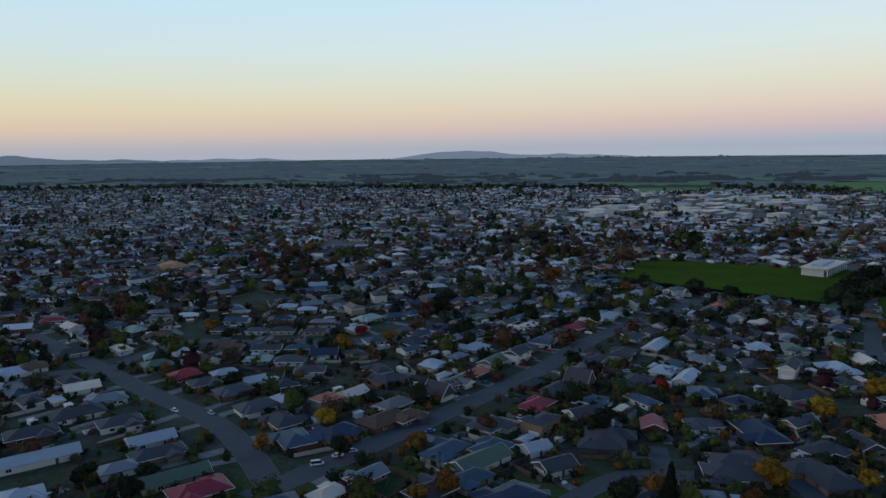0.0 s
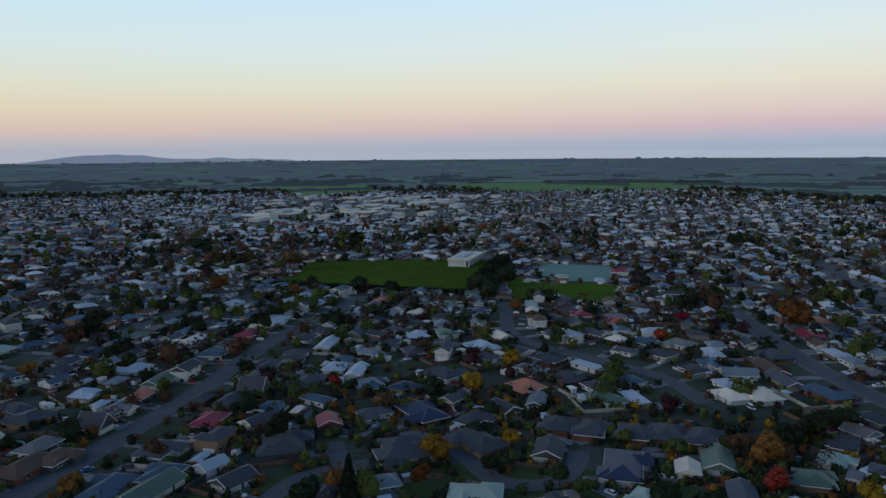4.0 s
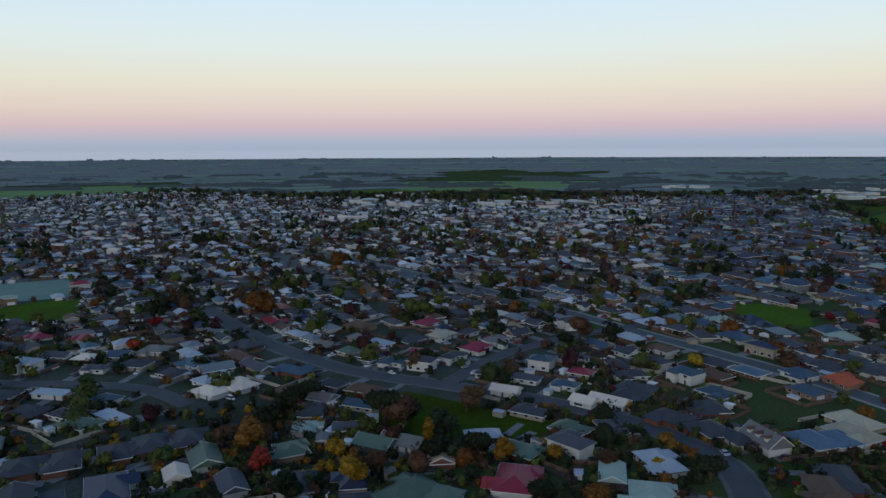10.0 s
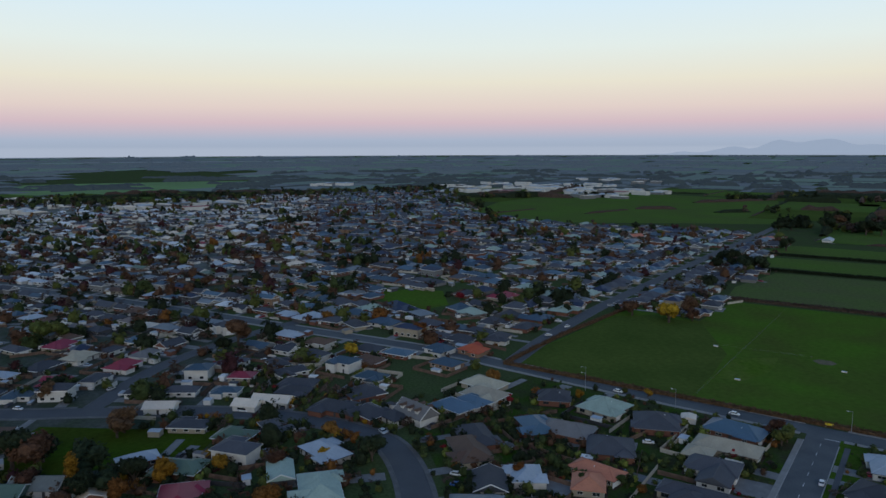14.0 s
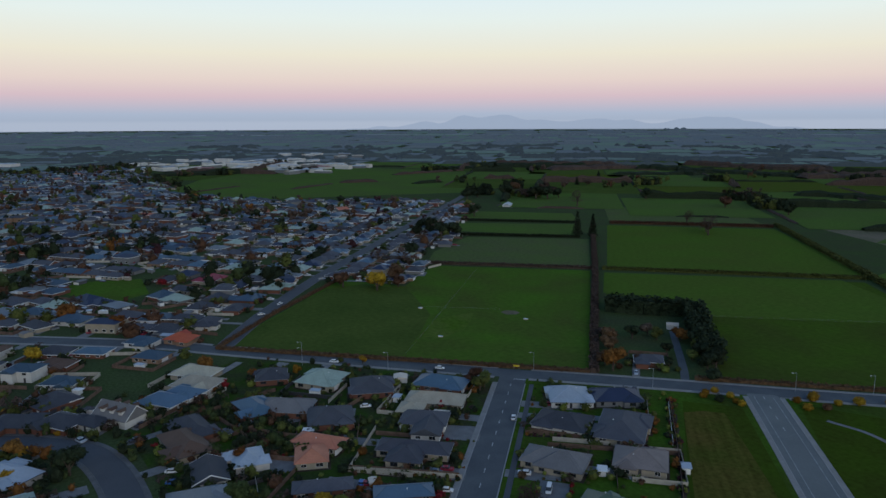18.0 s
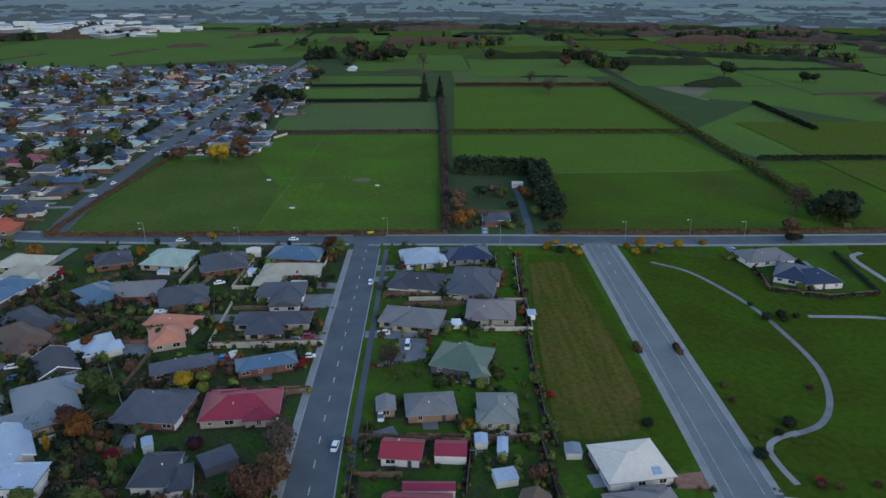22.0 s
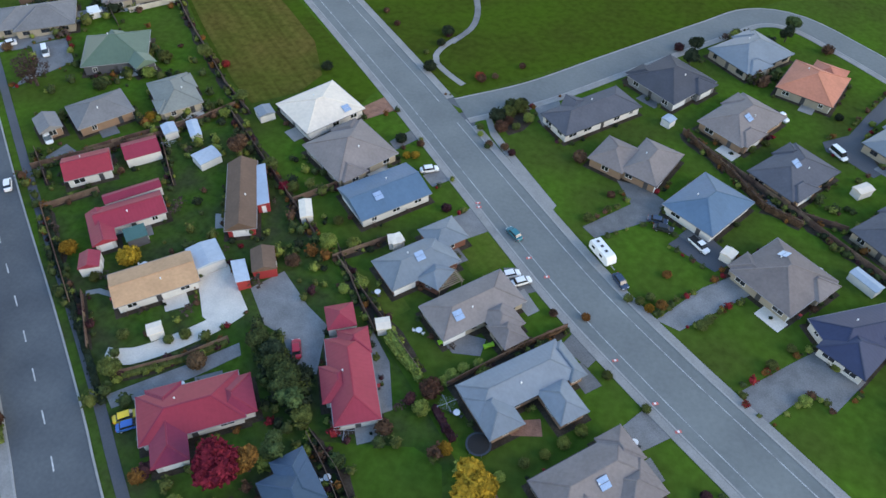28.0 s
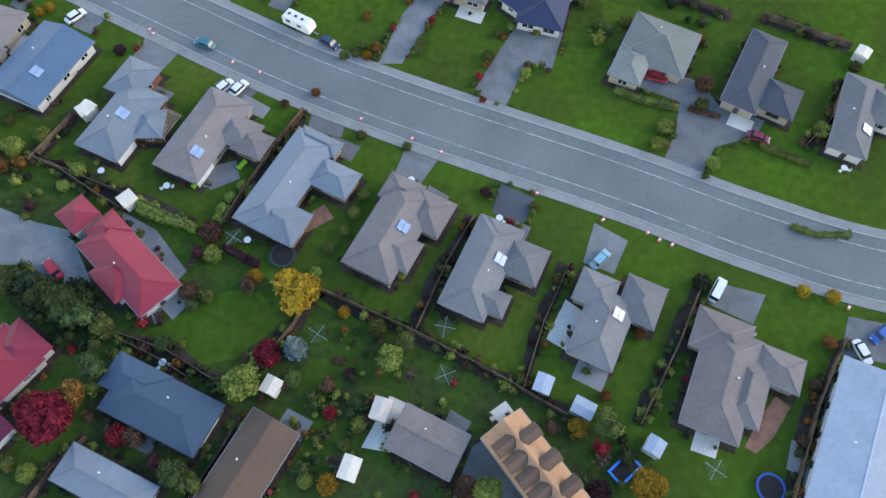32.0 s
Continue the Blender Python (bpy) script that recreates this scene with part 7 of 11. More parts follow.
tree(422.9, 182.7, 7.0, 'olive', 'round')
tree(619.0, 364.5, 7.0, 'rust', 'round')
tree(365.6, 412.9, 5.0, 'orange', 'round')
tree(188.7, 531.0, 8.0, 'dark', 'round')
tree(210.2, 513.6, 6.0, 'dark', 'round')
tree(288.3, 300.1, 6.0, 'red', 'round')
tree(334.8, 329.3, 5.0, 'red', 'round')
tree(127.4, 228.7, 5.0, 'dark', 'round')
tree(133.6, 278.8, 6.0, 'dark', 'round')
tree(72.0, 337.6, 5.0, 'dark', 'round')
tree(231.2, 79.8, 6.0, 'dark', 'round')
tree(224.5, 85.5, 6.0, 'dark', 'round')
tree(204.3, 106.4, 5.0, 'rust', 'round')
tree(372.0, 12.7, 5.0, 'yellow', 'round')
tree(402.7, 76.6, 9.0, 'rust', 'round')
tree(276.9, 97.9, 7.0, 'rust', 'round')
tree(317.6, 143.7, 5.0, 'rust', 'round')
tree(252.4, 117.6, 7.0, 'dark', 'round')
tree(262.6, 16.8, 4.0, 'orange', 'round')
tree(242.7, 17.7, 3.5, 'yellow', 'round')
tree(574.8, 131.9, 6.0, 'rust', 'round')
tree(443.4, -5.0, 7.0, 'orange', 'round')
tree(409.3, -28.1, 5.0, 'orange', 'round')
tree(449.4, 29.9, 5.0, 'orange', 'round')
tree(240.6, 1.3, 6.0, 'dark', 'round')
tree(219.1, 90.8, 6.0, 'dark', 'round')
tree(218.3, 80.3, 4.0, 'orange', 'round')
tree(206.4, 32.8, 5.0, 'orange', 'round')
tree(422.6, -186.9, 8.0, 'yellow', 'round')
tree(443.5, -170.8, 7.0, 'rust', 'round')
tree(443.5, -210.2, 7.0, 'rust', 'round')
tree(599.6, -334.2, 10.0, 'dark', 'round')
tree(592.4, -344.5, 9.0, 'dark', 'round')
tree(384.8, 81.4, 6.0, 'dark', 'round')
tree(236.3, 33.2, 4.0, 'rust', 'round')
tree(523.1, -263.4, 8.0, 'dark', 'round')
tree(581.9, 341.7, 9.0, 'orange', 'round')
tree(506.0, -63.4, 4.0, 'red', 'round')
tree(436.0, -104.6, 4.0, 'dark', 'round')
tree(202.6, 49.6, 5.0, 'dark', 'round')
tree(230.9, 69.8, 5.0, 'yellow', 'round')
tree(238.6, 53.8, 4.0, 'yellow', 'round')

tree(863.4, -591.2, 12.6, 'dark', 'round')
tree(817.2, -632.3, 13.3, 'dark', 'round')
tree(725.0, -610.1, 10.6, 'bare', 'bare')
tree(340.8, -846.6, 8.8, 'dark', 'round')
tree(134.4, -352.7, 7.8, 'bare', 'bare')
tree(630.4, -339.3, 10.4, 'dark', 'round')
tree(643.2, -335.6, 7.6, 'dark', 'round')
tree(473.1, -564.5, 10.1, 'bare', 'bare')
tree(538.0, -606.8, 7.2, 'bare', 'bare')
tree(118.1, -311.2, 3.6, 'dark', 'round')
tree(225.5, -267.9, 5.0, 'olive', 'round')
tree(211.0, -260.4, 5.1, 'dark', 'round')
tree(246.3, -276.4, 3.7, 'orange', 'round')
tree(261.5, -241.8, 5.3, 'rust', 'round')
tree(232.4, -253.5, 3.5, 'dark', 'round')

tree(134.1, -22.6, 4.9, 'green', 'round')
tree(124.9, -59.6, 5.2, 'rust', 'round')
tree(138.8, -67.9, 4.5, 'bare', 'bare')
tree(116.1, -47.7, 4.0, 'bare', 'bare')
tree(138.6, -8.9, 2.4, 'yellow', 'round')
tree(130.5, -7.7, 2.3, 'yellow', 'round')
tree(125.7, -2.9, 2.4, 'yellow', 'round')
tree(175.2, -24.1, 1.7, 'yellow', 'column')
tree(179.0, -30.8, 4.2, 'rust', 'round')
tree(120.3, -37.8, 2.9, 'green', 'round')
tree(128.5, -28.8, 2.7, 'dark', 'round')
tree(154.9, -14.5, 3.0, 'olive', 'round')
tree(149.0, -8.8, 2.7, 'green', 'round')
tree(178.3, -66.1, 2.6, 'lime', 'round')
tree(160.8, -34.7, 2.1, 'red', 'shrub')
tree(78.7, -178.2, 1.0, 'rust', 'shrub')
tree(73.1, -172.5, 1.0, 'rust', 'shrub')
tree(61.5, -195.4, 1.0, 'rust', 'shrub')
tree(41.8, -154.5, 1.4, 'rust', 'shrub')
tree(38.7, -157.0, 1.0, 'rust', 'shrub')
tree(33.1, -164.2, 1.0, 'rust', 'shrub')
tree(56.3, -154.6, 1.9, 'dark', 'shrub')
tree(57.5, -172.9, 1.9, 'dark', 'shrub')
tree(28.7, -145.5, 2.2, 'olive', 'shrub')
tree(31.0, -136.3, 1.8, 'rust', 'shrub')
tree(187.2, -227.7, 1.8, 'yellow', 'shrub')
tree(180.0, -233.7, 1.8, 'yellow', 'shrub')
tree(162.4, -261.5, 2.3, 'yellow', 'shrub')
tree(143.6, -281.4, 1.9, 'yellow', 'shrub')
tree(175.1, -231.2, 1.5, 'yellow', 'shrub')
tree(153.0, -255.7, 2.0, 'rust', 'shrub')

tree(31.0, -145.8, 1.8, 'green', 'shrub')
tree(30.1, -139.7, 1.3, 'rust', 'shrub')
tree(28.6, -148.2, 1.3, 'dark', 'shrub')
tree(27.7, -138.2, 1.1, 'olive', 'shrub')
tree(28.2, -129.7, 1.1, 'rust', 'shrub')
tree(26.1, -128.3, 1.0, 'maroon', 'shrub')
tree(35.2, -132.6, 0.8, 'lime', 'shrub')
tree(32.3, -128.7, 0.8, 'green', 'shrub')
tree(-10.2, -189.1, 2.4, 'dark', 'round')
tree(-35.2, -208.7, 2.9, 'green', 'round')
tree(-33.5, -183.3, 1.7, 'lime', 'shrub')
tree(-24.0, -149.6, 1.0, 'olive', 'shrub')
tree(-27.9, -149.7, 1.0, 'olive', 'shrub')

flat('traffic_island', [(110.4, -181.6), (109.2, -181.4), (105.6, -178.2), (105.3, -177.1), (105.9, -176.3), (107.1, -176.5), (110.7, -179.7), (111.0, -180.8)], 0.16, M_GARDEN, None, 'structure', 'kerbed planting island beside the street', 'traffic island')
tree(109.7, -180.3, 1.1, 'rust', 'shrub')
tree(108.1, -178.9, 1.1, 'olive', 'shrub')
tree(106.7, -177.7, 1.1, 'rust', 'shrub')
flat('traffic_island', [(101.3, -190.1), (100.2, -189.9), (96.5, -186.8), (96.2, -185.7), (96.8, -184.9), (98.0, -185.1), (101.6, -188.3), (102.0, -189.4)], 0.16, M_GARDEN, None, 'structure', 'kerbed planting island beside the street', 'traffic island')
tree(100.6, -188.8, 1.1, 'rust', 'shrub')
tree(99.1, -187.5, 1.1, 'olive', 'shrub')
tree(97.6, -186.3, 1.1, 'rust', 'shrub')

tree(380.7, 286.5, 13.5, 'orange', 'round')

tree(227.7, -215.1, 6.0, 'orange', 'round', 15.0)
tree(234.9, -216.7, 4.2, 'rust', 'round', 11.0)
tree(252.0, -234.7, 5.0, 'rust', 'round', 9.0)
tree(269.0, -245.5, 4.5, 'bare', 'round', 8.0)
tree(259.0, -256.8, 4.5, 'dark', 'round')
tree(259.2, -267.8, 4.5, 'bare', 'round')
tree(250.9, -265.9, 4.0, 'olive', 'round')
tree(242.9, -274.9, 4.5, 'orange', 'round')
tree(233.4, -273.3, 5.0, 'dark', 'round')
tree(217.9, -262.0, 6.0, 'dark', 'round')
tree(207.3, -258.0, 5.5, 'dark', 'round')
tree(219.9, -257.0, 3.5, 'olive', 'round')
tree(229.7, -232.8, 2.6, 'bare', 'round')
tree(229.2, -225.7, 2.0, 'olive', 'shrub')
tree(214.4, -233.7, 2.0, 'lime', 'shrub')
tree(212.6, -239.5, 1.6, 'olive', 'shrub')
tree(228.3, -219.3, 1.8, 'rust', 'shrub')
tree(941.5, -584.9, 8.1, 'dark', 'cone', 16.6)
tree(938.2, -570.5, 8.8, 'dark', 'cone', 18.3)
tree(890.7, -559.0, 7.1, 'dark', 'round', 13.7)
tree(950.6, -588.5, 8.7, 'dark', 'cone', 13.1)
tree(920.4, -565.4, 6.4, 'dark', 'round', 18.1)
tree(848.4, -614.8, 6.5, 'bare', 'round', 13.2)
tree(879.7, -648.5, 8.0, 'rust', 'round', 13.4)
tree(865.3, -595.0, 7.1, 'dark', 'round', 14.9)
tree(921.2, -637.7, 8.5, 'bare', 'round', 16.1)
tree(907.4, -652.2, 6.9, 'dark', 'cone', 15.4)
tree(954.6, -723.0, 6.5, 'bare', 'round', 13.8)
tree(940.8, -762.5, 7.2, 'bare', 'round', 15.8)
tree(937.2, -721.4, 6.0, 'bare', 'round', 12.3)
tree(891.0, -701.5, 6.4, 'bare', 'round', 13.7)
tree(962.0, -739.1, 7.6, 'bare', 'round', 17.4)
tree(964.1, -831.7, 7.1, 'bare', 'round', 14.1)
tree(1037.0, -922.8, 7.0, 'dark', 'cone', 18.4)
tree(984.7, -826.6, 6.3, 'dark', 'cone', 14.1)
tree(969.7, -839.3, 6.9, 'bare', 'round', 15.4)

tree(57.6, -167.2, 1.3, 'dark', 'shrub')
tree(57.0, -172.2, 1.1, 'maroon', 'shrub')
tree(42.4, -155.1, 1.4, 'red', 'shrub')
tree(60.0, -161.6, 0.9, 'olive', 'shrub')
tree(85.8, -233.0, 1.6, 'dark', 'shrub')
tree(84.3, -239.2, 1.3, 'dark', 'shrub')
tree(61.8, -262.4, 1.6, 'dark', 'shrub')
tree(43.3, -310.2, 2.2, 'dark', 'shrub')
tree(42.7, -266.6, 1.2, 'dark', 'shrub')
tree(-71.3, -141.5, 1.8, 'yellow', 'shrub')
tree(-51.8, -146.7, 0.9, 'olive', 'shrub')
tree(-55.9, -170.5, 0.9, 'lime', 'shrub')
tree(-71.5, -165.4, 0.9, 'olive', 'shrub')
tree(-49.0, -135.9, 0.8, 'green', 'shrub')
tree(-68.7, -146.0, 1.1, 'rust', 'shrub')
tree(-65.6, -151.7, 0.8, 'lime', 'shrub')
tree(-48.0, -170.1, 1.2, 'dark', 'shrub')
tree(-34.5, -150.7, 0.8, 'lime', 'shrub')
tree(-31.1, -153.3, 0.9, 'olive', 'shrub')
tree(-27.7, -150.8, 0.8, 'lime', 'shrub')

# ---- vehicles and garden things ----
car(18.4, -103.0, -37, 'teal', 'car')
car(-5.1, -97.7, 132, 'darkblue', 'car')
car(16.2, -91.8, -145, 'white', 'car')
car(13.6, -90.8, -141, 'white', 'car')
car(-65.0, -74.6, 147, 'red', 'car')
car(-78.3, -57.0, 143, 'maroon', 'car')
car(-40.9, -40.6, -150, 'lightblue', 'car')
car(-58.2, -30.5, -138, 'white', 'van')
car(69.1, -38.9, -138, 'yellow', 'car')
car(67.6, -37.7, -141, 'blue', 'car')
car(48.3, -61.1, -60, 'red', 'car')
car(128.9, -78.4, -47, 'white', 'car', 'white car driving along the street')
car(206.6, -146.1, -40, 'white', 'car', 'white car driving along the street')
car(157.4, -124.8, 136, 'white', 'van')
car(131.8, -94.9, 142, 'white', 'van')
car(-47.6, -155.2, 131, 'white', 'van')
car(-19.0, -113.3, 140, 'white', 'ute')
car(-33.8, -165.7, 140, 'white', 'ute')
car(-9.8, -117.6, -178, 'darkblue', 'car')
car(-11.3, -115.6, -178, 'black', 'car')
car(-81.3, -16.7, 21, 'blue', 'car')
car(-76.6, -14.7, 94, 'white', 'car')
car(189.2, -77.0, -32, 'blue', 'car')
car(172.5, -97.6, -125, 'white', 'car')
car(184.3, -100.4, -129, 'darkblue', 'car')
car(244.4, -102.1, -109, 'white', 'car')
car(42.4, -116.0, -148, 'white', 'car')
car(226.2, -27.2, -113, 'white', 'car')
car(218.5, -26.3, -115, 'blue', 'car')
car(-84.4, -122.8, -137, 'blue', 'car')
car(-83.2, -120.2, -150, 'white', 'car')
car(-46.7, 239.3, 15, 'white', 'van')
car(-40.4, 246.1, 15, 'white', 'car')
car(-35.8, 250.0, 20, 'silver', 'car')
car(-118.3, 294.0, -39, 'white', 'car')
car(-7.1, 268.1, 20, 'blue', 'car')
car(-101.2, 290.5, -44, 'silver', 'car')
car(266.2, -3.2, -139, 'silver', 'car')
car(294.7, 55.5, -114, 'white', 'van')
car(265.7, -2.8, -154, 'silver', 'car')
car(300.4, -110.2, -129, 'white', 'car')
car(307.5, 151.7, -109, 'white', 'car')
car(248.1, 203.1, -104, 'white', 'van')
car(329.7, 121.1, -27, 'silver', 'car')
car(399.8, -103.1, -93, 'silver', 'car')
car(418.8, -119.8, -51, 'white', 'car')
car(268.2, -148.6, -133, 'white', 'car')
caravan(-0.3, -103.5, 135)
trampoline(11.1, -54.3, 2.2)
trampoline(-52.8, 0.8, 2.2, (0.02, 0.08, 0.35))
trampoline(-66.7, -99.9, 2.1, (0.02, 0.1, 0.4))
trampoline(154.6, -52.8, 1.9, (0.02, 0.05, 0.25))
play_frame(-32.7, -7.2, 25)
clothesline(7.8, -38.8)
clothesline(-10.1, -27.4)
clothesline(-12.1, -35.0)
clothesline(18.4, -59.1)
clothesline(-45.4, -3.6)
clothesline(35.3, -61.4)
clothesline(32.8, -48.5)
clothesline(102.7, -102.2)
pergola(27.4, -84.7, 50)
lounge_seat(15.3, -74.1, 40)
lounge_seat(23.6, -72.1, 40)
street_lamp(304.1, -96.1, 60)
street_lamp(278.2, -127.5, 60)
street_lamp(245.7, -184.4, 60)
street_lamp(203.7, -215.0, 60)
street_lamp(170.4, -261.5, 60)
street_lamp(134.8, -301.8, 60)
street_lamp(152.7, -286.1, 60)
street_lamp(312.4, -98.7, 60)
planting([(188.2, -29.4), (175.0, -44.3), (159.9, -38.8), (128.2, -51.9), (118.7, -53.9), (107.2, -46.2), (132.3, -18.0), (146.7, -22.5), (157.1, -19.4)], 150, 'dark dark green green olive rust dark bare', size=(1.0, 2.6))
planting([(165.6, -24.2), (153.7, -35.2), (125.0, -22.5), (101.8, -35.9), (86.9, -28.2), (112.4, -4.6)], 130, 'dark dark green green olive rust dark bare', size=(1.0, 2.6))
planting([(60.2, -65.1), (43.9, -61.2), (39.9, -48.2), (44.6, -44.0), (53.6, -56.1)], 55, 'dark green green olive', size=(0.8, 1.9))
planting([(7.7, -42.5), (-6.7, -34.9), (-2.1, -27.4), (12.3, -17.1), (14.3, -25.3), (5.8, -33.2)], 60, size=(0.35, 0.9))
planting([(57.3, -62.2), (40.4, -54.8), (39.9, -46.7), (52.0, -53.7)], 40, 'dark green green olive', size=(0.8, 1.9))
planting([(79.2, -87.4), (56.3, -85.2), (46.8, -75.8), (52.2, -76.9), (58.6, -79.4), (71.2, -83.2)], 30)
planting([(131.3, -77.7), (125.8, -85.9), (104.7, -67.4), (82.6, -44.7), (87.4, -43.0)], 40)
planting([(136.6, -114.2), (133.6, -140.0), (109.2, -123.4), (122.0, -127.8)], 30)
planting([(116.8, -108.7), (98.6, -125.6), (68.4, -93.2), (88.5, -104.7), (98.3, -98.7)], 60)
planting([(79.2, -104.4), (67.3, -115.6), (53.1, -89.2), (51.1, -75.2), (64.8, -84.9)], 45)
planting([(281.4, -34.1), (254.3, -64.9), (175.2, -64.4), (161.0, -35.5), (179.2, -15.0)], 140, 'dark dark green green olive rust dark bare', size=(1.0, 2.6))
planting([(333.1, -85.7), (251.4, -162.8), (152.0, -83.5), (201.5, -37.4)], 230, 'dark dark green green olive rust dark bare olive lime green', size=(0.7, 2.0))
planting([(235.7, -177.6), (193.6, -217.3), (103.8, -124.6), (134.7, -95.7)], 110)
planting([(-39.2, -136.1), (-102.8, -140.1), (-84.3, -80.0), (-58.2, -78.7)], 70)
planting([(40.1, -44.8), (-1.9, -26.6), (-39.5, -13.3), (-35.1, -2.2), (41.5, -22.0)], 70, size=(0.4, 1.2))
planting([(350.1, 61.5), (285.6, -84.1), (198.9, -57.9), (244.5, 45.8)], 260, 'dark dark green green olive rust dark bare olive orange', size=(0.9, 2.4))
planting([(243.6, 180.4), (323.3, -1.5), (218.3, -2.1), (175.1, 173.3)], 380, 'dark dark green green olive rust dark bare orange yellow olive', size=(1.0, 3.0))
planting([(64.3, 358.0), (260.8, 186.0), (221.1, 92.3), (27.8, 259.1)], 520, 'dark dark green green olive rust dark bare orange yellow olive', size=(1.0, 3.0))
planting([(-273.6, 419.5), (253.9, 398.1), (138.2, 210.6), (-146.3, 216.3)], 700, 'dark dark green green olive rust dark bare orange olive olive', size=(1.0, 3.0))

def wire_fence(a, b, step=7.0):
    """Thin posts with two wires across a paddock."""
    a, b = Vector(a), Vector(b)
    long = (b - a).length
    turn = math.atan2((b - a).y, (b - a).x)
    ob = thing("wire_fence", pose(a.x, a.y, 0, 0, 0, math.degrees(turn)), "thin grey post and wire fence across a paddock", "fence", "paddock fences")
    post = shared("wire_post", lambda: mesh_of(box(-0.06, 0.06, -0.06, 0.06, -0.1, 1.2, 0.015), "post", M_FENCE))
    for i in range(int(long / step) + 1):
        part("post", post, None, ob, m=Matrix.Translation((i * step, 0, 0)))
    for z in (0.6, 1.1):
        part("wire", box(0, long, -0.006, 0.006, z - 0.006, z + 0.006), M_GALV, ob)


def trough(x, y, rot):
    ob = thing("water_trough", pose(x, y, 0, 0, 0, rot), "pale concrete water trough standing in a paddock", "trough", "paddock troughs")
    part("basin", box(-1.2, 1.2, -0.6, 0.6, 0, 0.6, 0.06), M_PALE, ob)
    part("water", box(-1.08, 1.08, -0.48, 0.48, 0.55, 0.61), M_WATER, ob)


def pavilion(x, y, rot, L, W):
    """A white hall with a deep roof edge, a row of columns and a glazed front."""
    HOUSES.append((x, y, L / 2 + 1))
    FOOTS.append((x, y, radians(rot), L, W))
    ob = thing("sports_hall", pose(x, y, 0, 0, 0, rot), "long white sports hall with columns beside the playing field", "hall")
    part("wall", box(-L / 2, L / 2, -W / 2, W / 2, -0.1, 6.2), wall_material("white"), ob)
    part("roof", box(-L / 2 - 1.5, L / 2 + 1.5, -W / 2 - 3.4, W / 2 + 1, 6.2, 7.4, 0.12), roof_material("white"), ob)
    part("clerestory", box(-L * 0.3, L * 0.3, -W * 0.25, W * 0.25, 7.4, 9.0, 0.1), roof_material("pale"), ob)
    n = 9
    for i in range(n + 1):
        u = (i / n - 0.5) * (L - 1)
        part("column", box(u - 0.35, u + 0.35, -W / 2 - 3.0, -W / 2 - 2.4, 0, 6.2), M_TRIM, ob)
        if i < n:
            part("glazing", box(u + 0.6, u + L / n - 0.8, -W / 2 - 0.06, -W / 2 - 0.01, 0.6, 5.0), M_PANE, ob)


def warning_board(x, y, rot):
    ob = thing("road_sign", pose(x, y, 0, 0, 0, rot), "yellow chevron board on two posts facing a junction", "road sign")
    part("board", box(-1.5, 1.5, -0.03, 0.03, 0.9, 1.8, 0.01), material("yellow_sign", (0.75, 0.55, 0.03), 0.5, 0, 0.05), ob, "yellow board")
    for u in (-1.1, 1.1):
        part("post", box(u - 0.05, u + 0.05, 0.035, 0.13, 0, 1.7), M_GALV, ob)
    for u in (-0.9, -0.1, 0.7):
        part("chevron", box(u, u + 0.35, -0.045, -0.032, 1.0, 1.7), M_DARKTRIM, ob)


wire_fence((293.1, -143.7), (446.3, -279.6))
wire_fence((369.1, -189.9), (339.9, -229.6))
wire_fence((266.8, -324.0), (165.9, -452.1))
trough(367.2, -190.3, 40)
trough(315.7, -230.7, 40)
trough(310.9, -172.8, 40)
warning_board(251.2, -178.9, 48)

# ---- houses farther along the streets ----
house(-150, 242, 36, 30, 9, 'pale', 'gable', 'white', detail=1)
house(-115, 234, 36, 12, 8, 'bluegrey', 'hip', 'white', detail=1)
house(-93, 227, 36, 22, 9, 'green', 'gable', 'cream', detail=1)
house(-81, 217, 36, 18, 11, 'red', 'hip', 'brick', detail=1, wings=[(-4.3, -4.2, 90, 9.3, 6.6, 'hip'), (5.4, 4.6, 0, 6.6, 5.5, 'hip')])
house(-172, 321, 36, 14, 9, 'white', 'gable', 'white', detail=1)
house(-153, 305, 36, 16, 9, 'bluegrey', 'hip', 'white', detail=1, wings=[(-3.8, 3.4, 90, 7.6, 5.4, 'gable'), (4.8, -3.8, 0, 5.4, 4.5, 'hip')])
house(-157, 288, 36, 20, 10, 'charcoal', 'hip', 'white', detail=1, wings=[(4.8, 3.8, 90, 8.5, 6.0, 'gable'), (-6.0, -4.2, 0, 6.0, 5.0, 'hip')])
house(-134, 277, 36, 16, 10, 'charcoal', 'hip', 'white', detail=1, wings=[(3.8, -3.8, 90, 8.5, 6.0, 'gable'), (-4.8, 4.2, 0, 6.0, 5.0, 'hip')])
house(-114, 259, 36, 16, 9, 'pale', 'gable', 'white', detail=1)
house(-106, 246, 36, 18, 9, 'charcoal', 'hip', 'tan', detail=1, wings=[(4.3, -3.4, 90, 7.6, 5.4, 'gable'), (-5.4, 3.8, 0, 5.4, 4.5, 'hip')])
house(-221, 345, 36, 14, 10, 'pale', 'hip', 'white', detail=1, wings=[(-3.4, -3.8, 90, 8.5, 6.0, 'hip'), (4.2, 4.2, 0, 6.0, 5.0, 'hip')])
house(-215, 354, 36, 14, 10, 'brown', 'hip', 'white', detail=1, wings=[(-3.4, -3.8, 90, 8.5, 6.0, 'hip'), (4.2, 4.2, 0, 6.0, 5.0, 'hip')])
house(-208, 380, 36, 16, 9, 'charcoal', 'hip', 'cream', detail=1, wings=[(3.8, 3.4, 90, 7.6, 5.4, 'hip'), (-4.8, -3.8, 0, 5.4, 4.5, 'hip')])
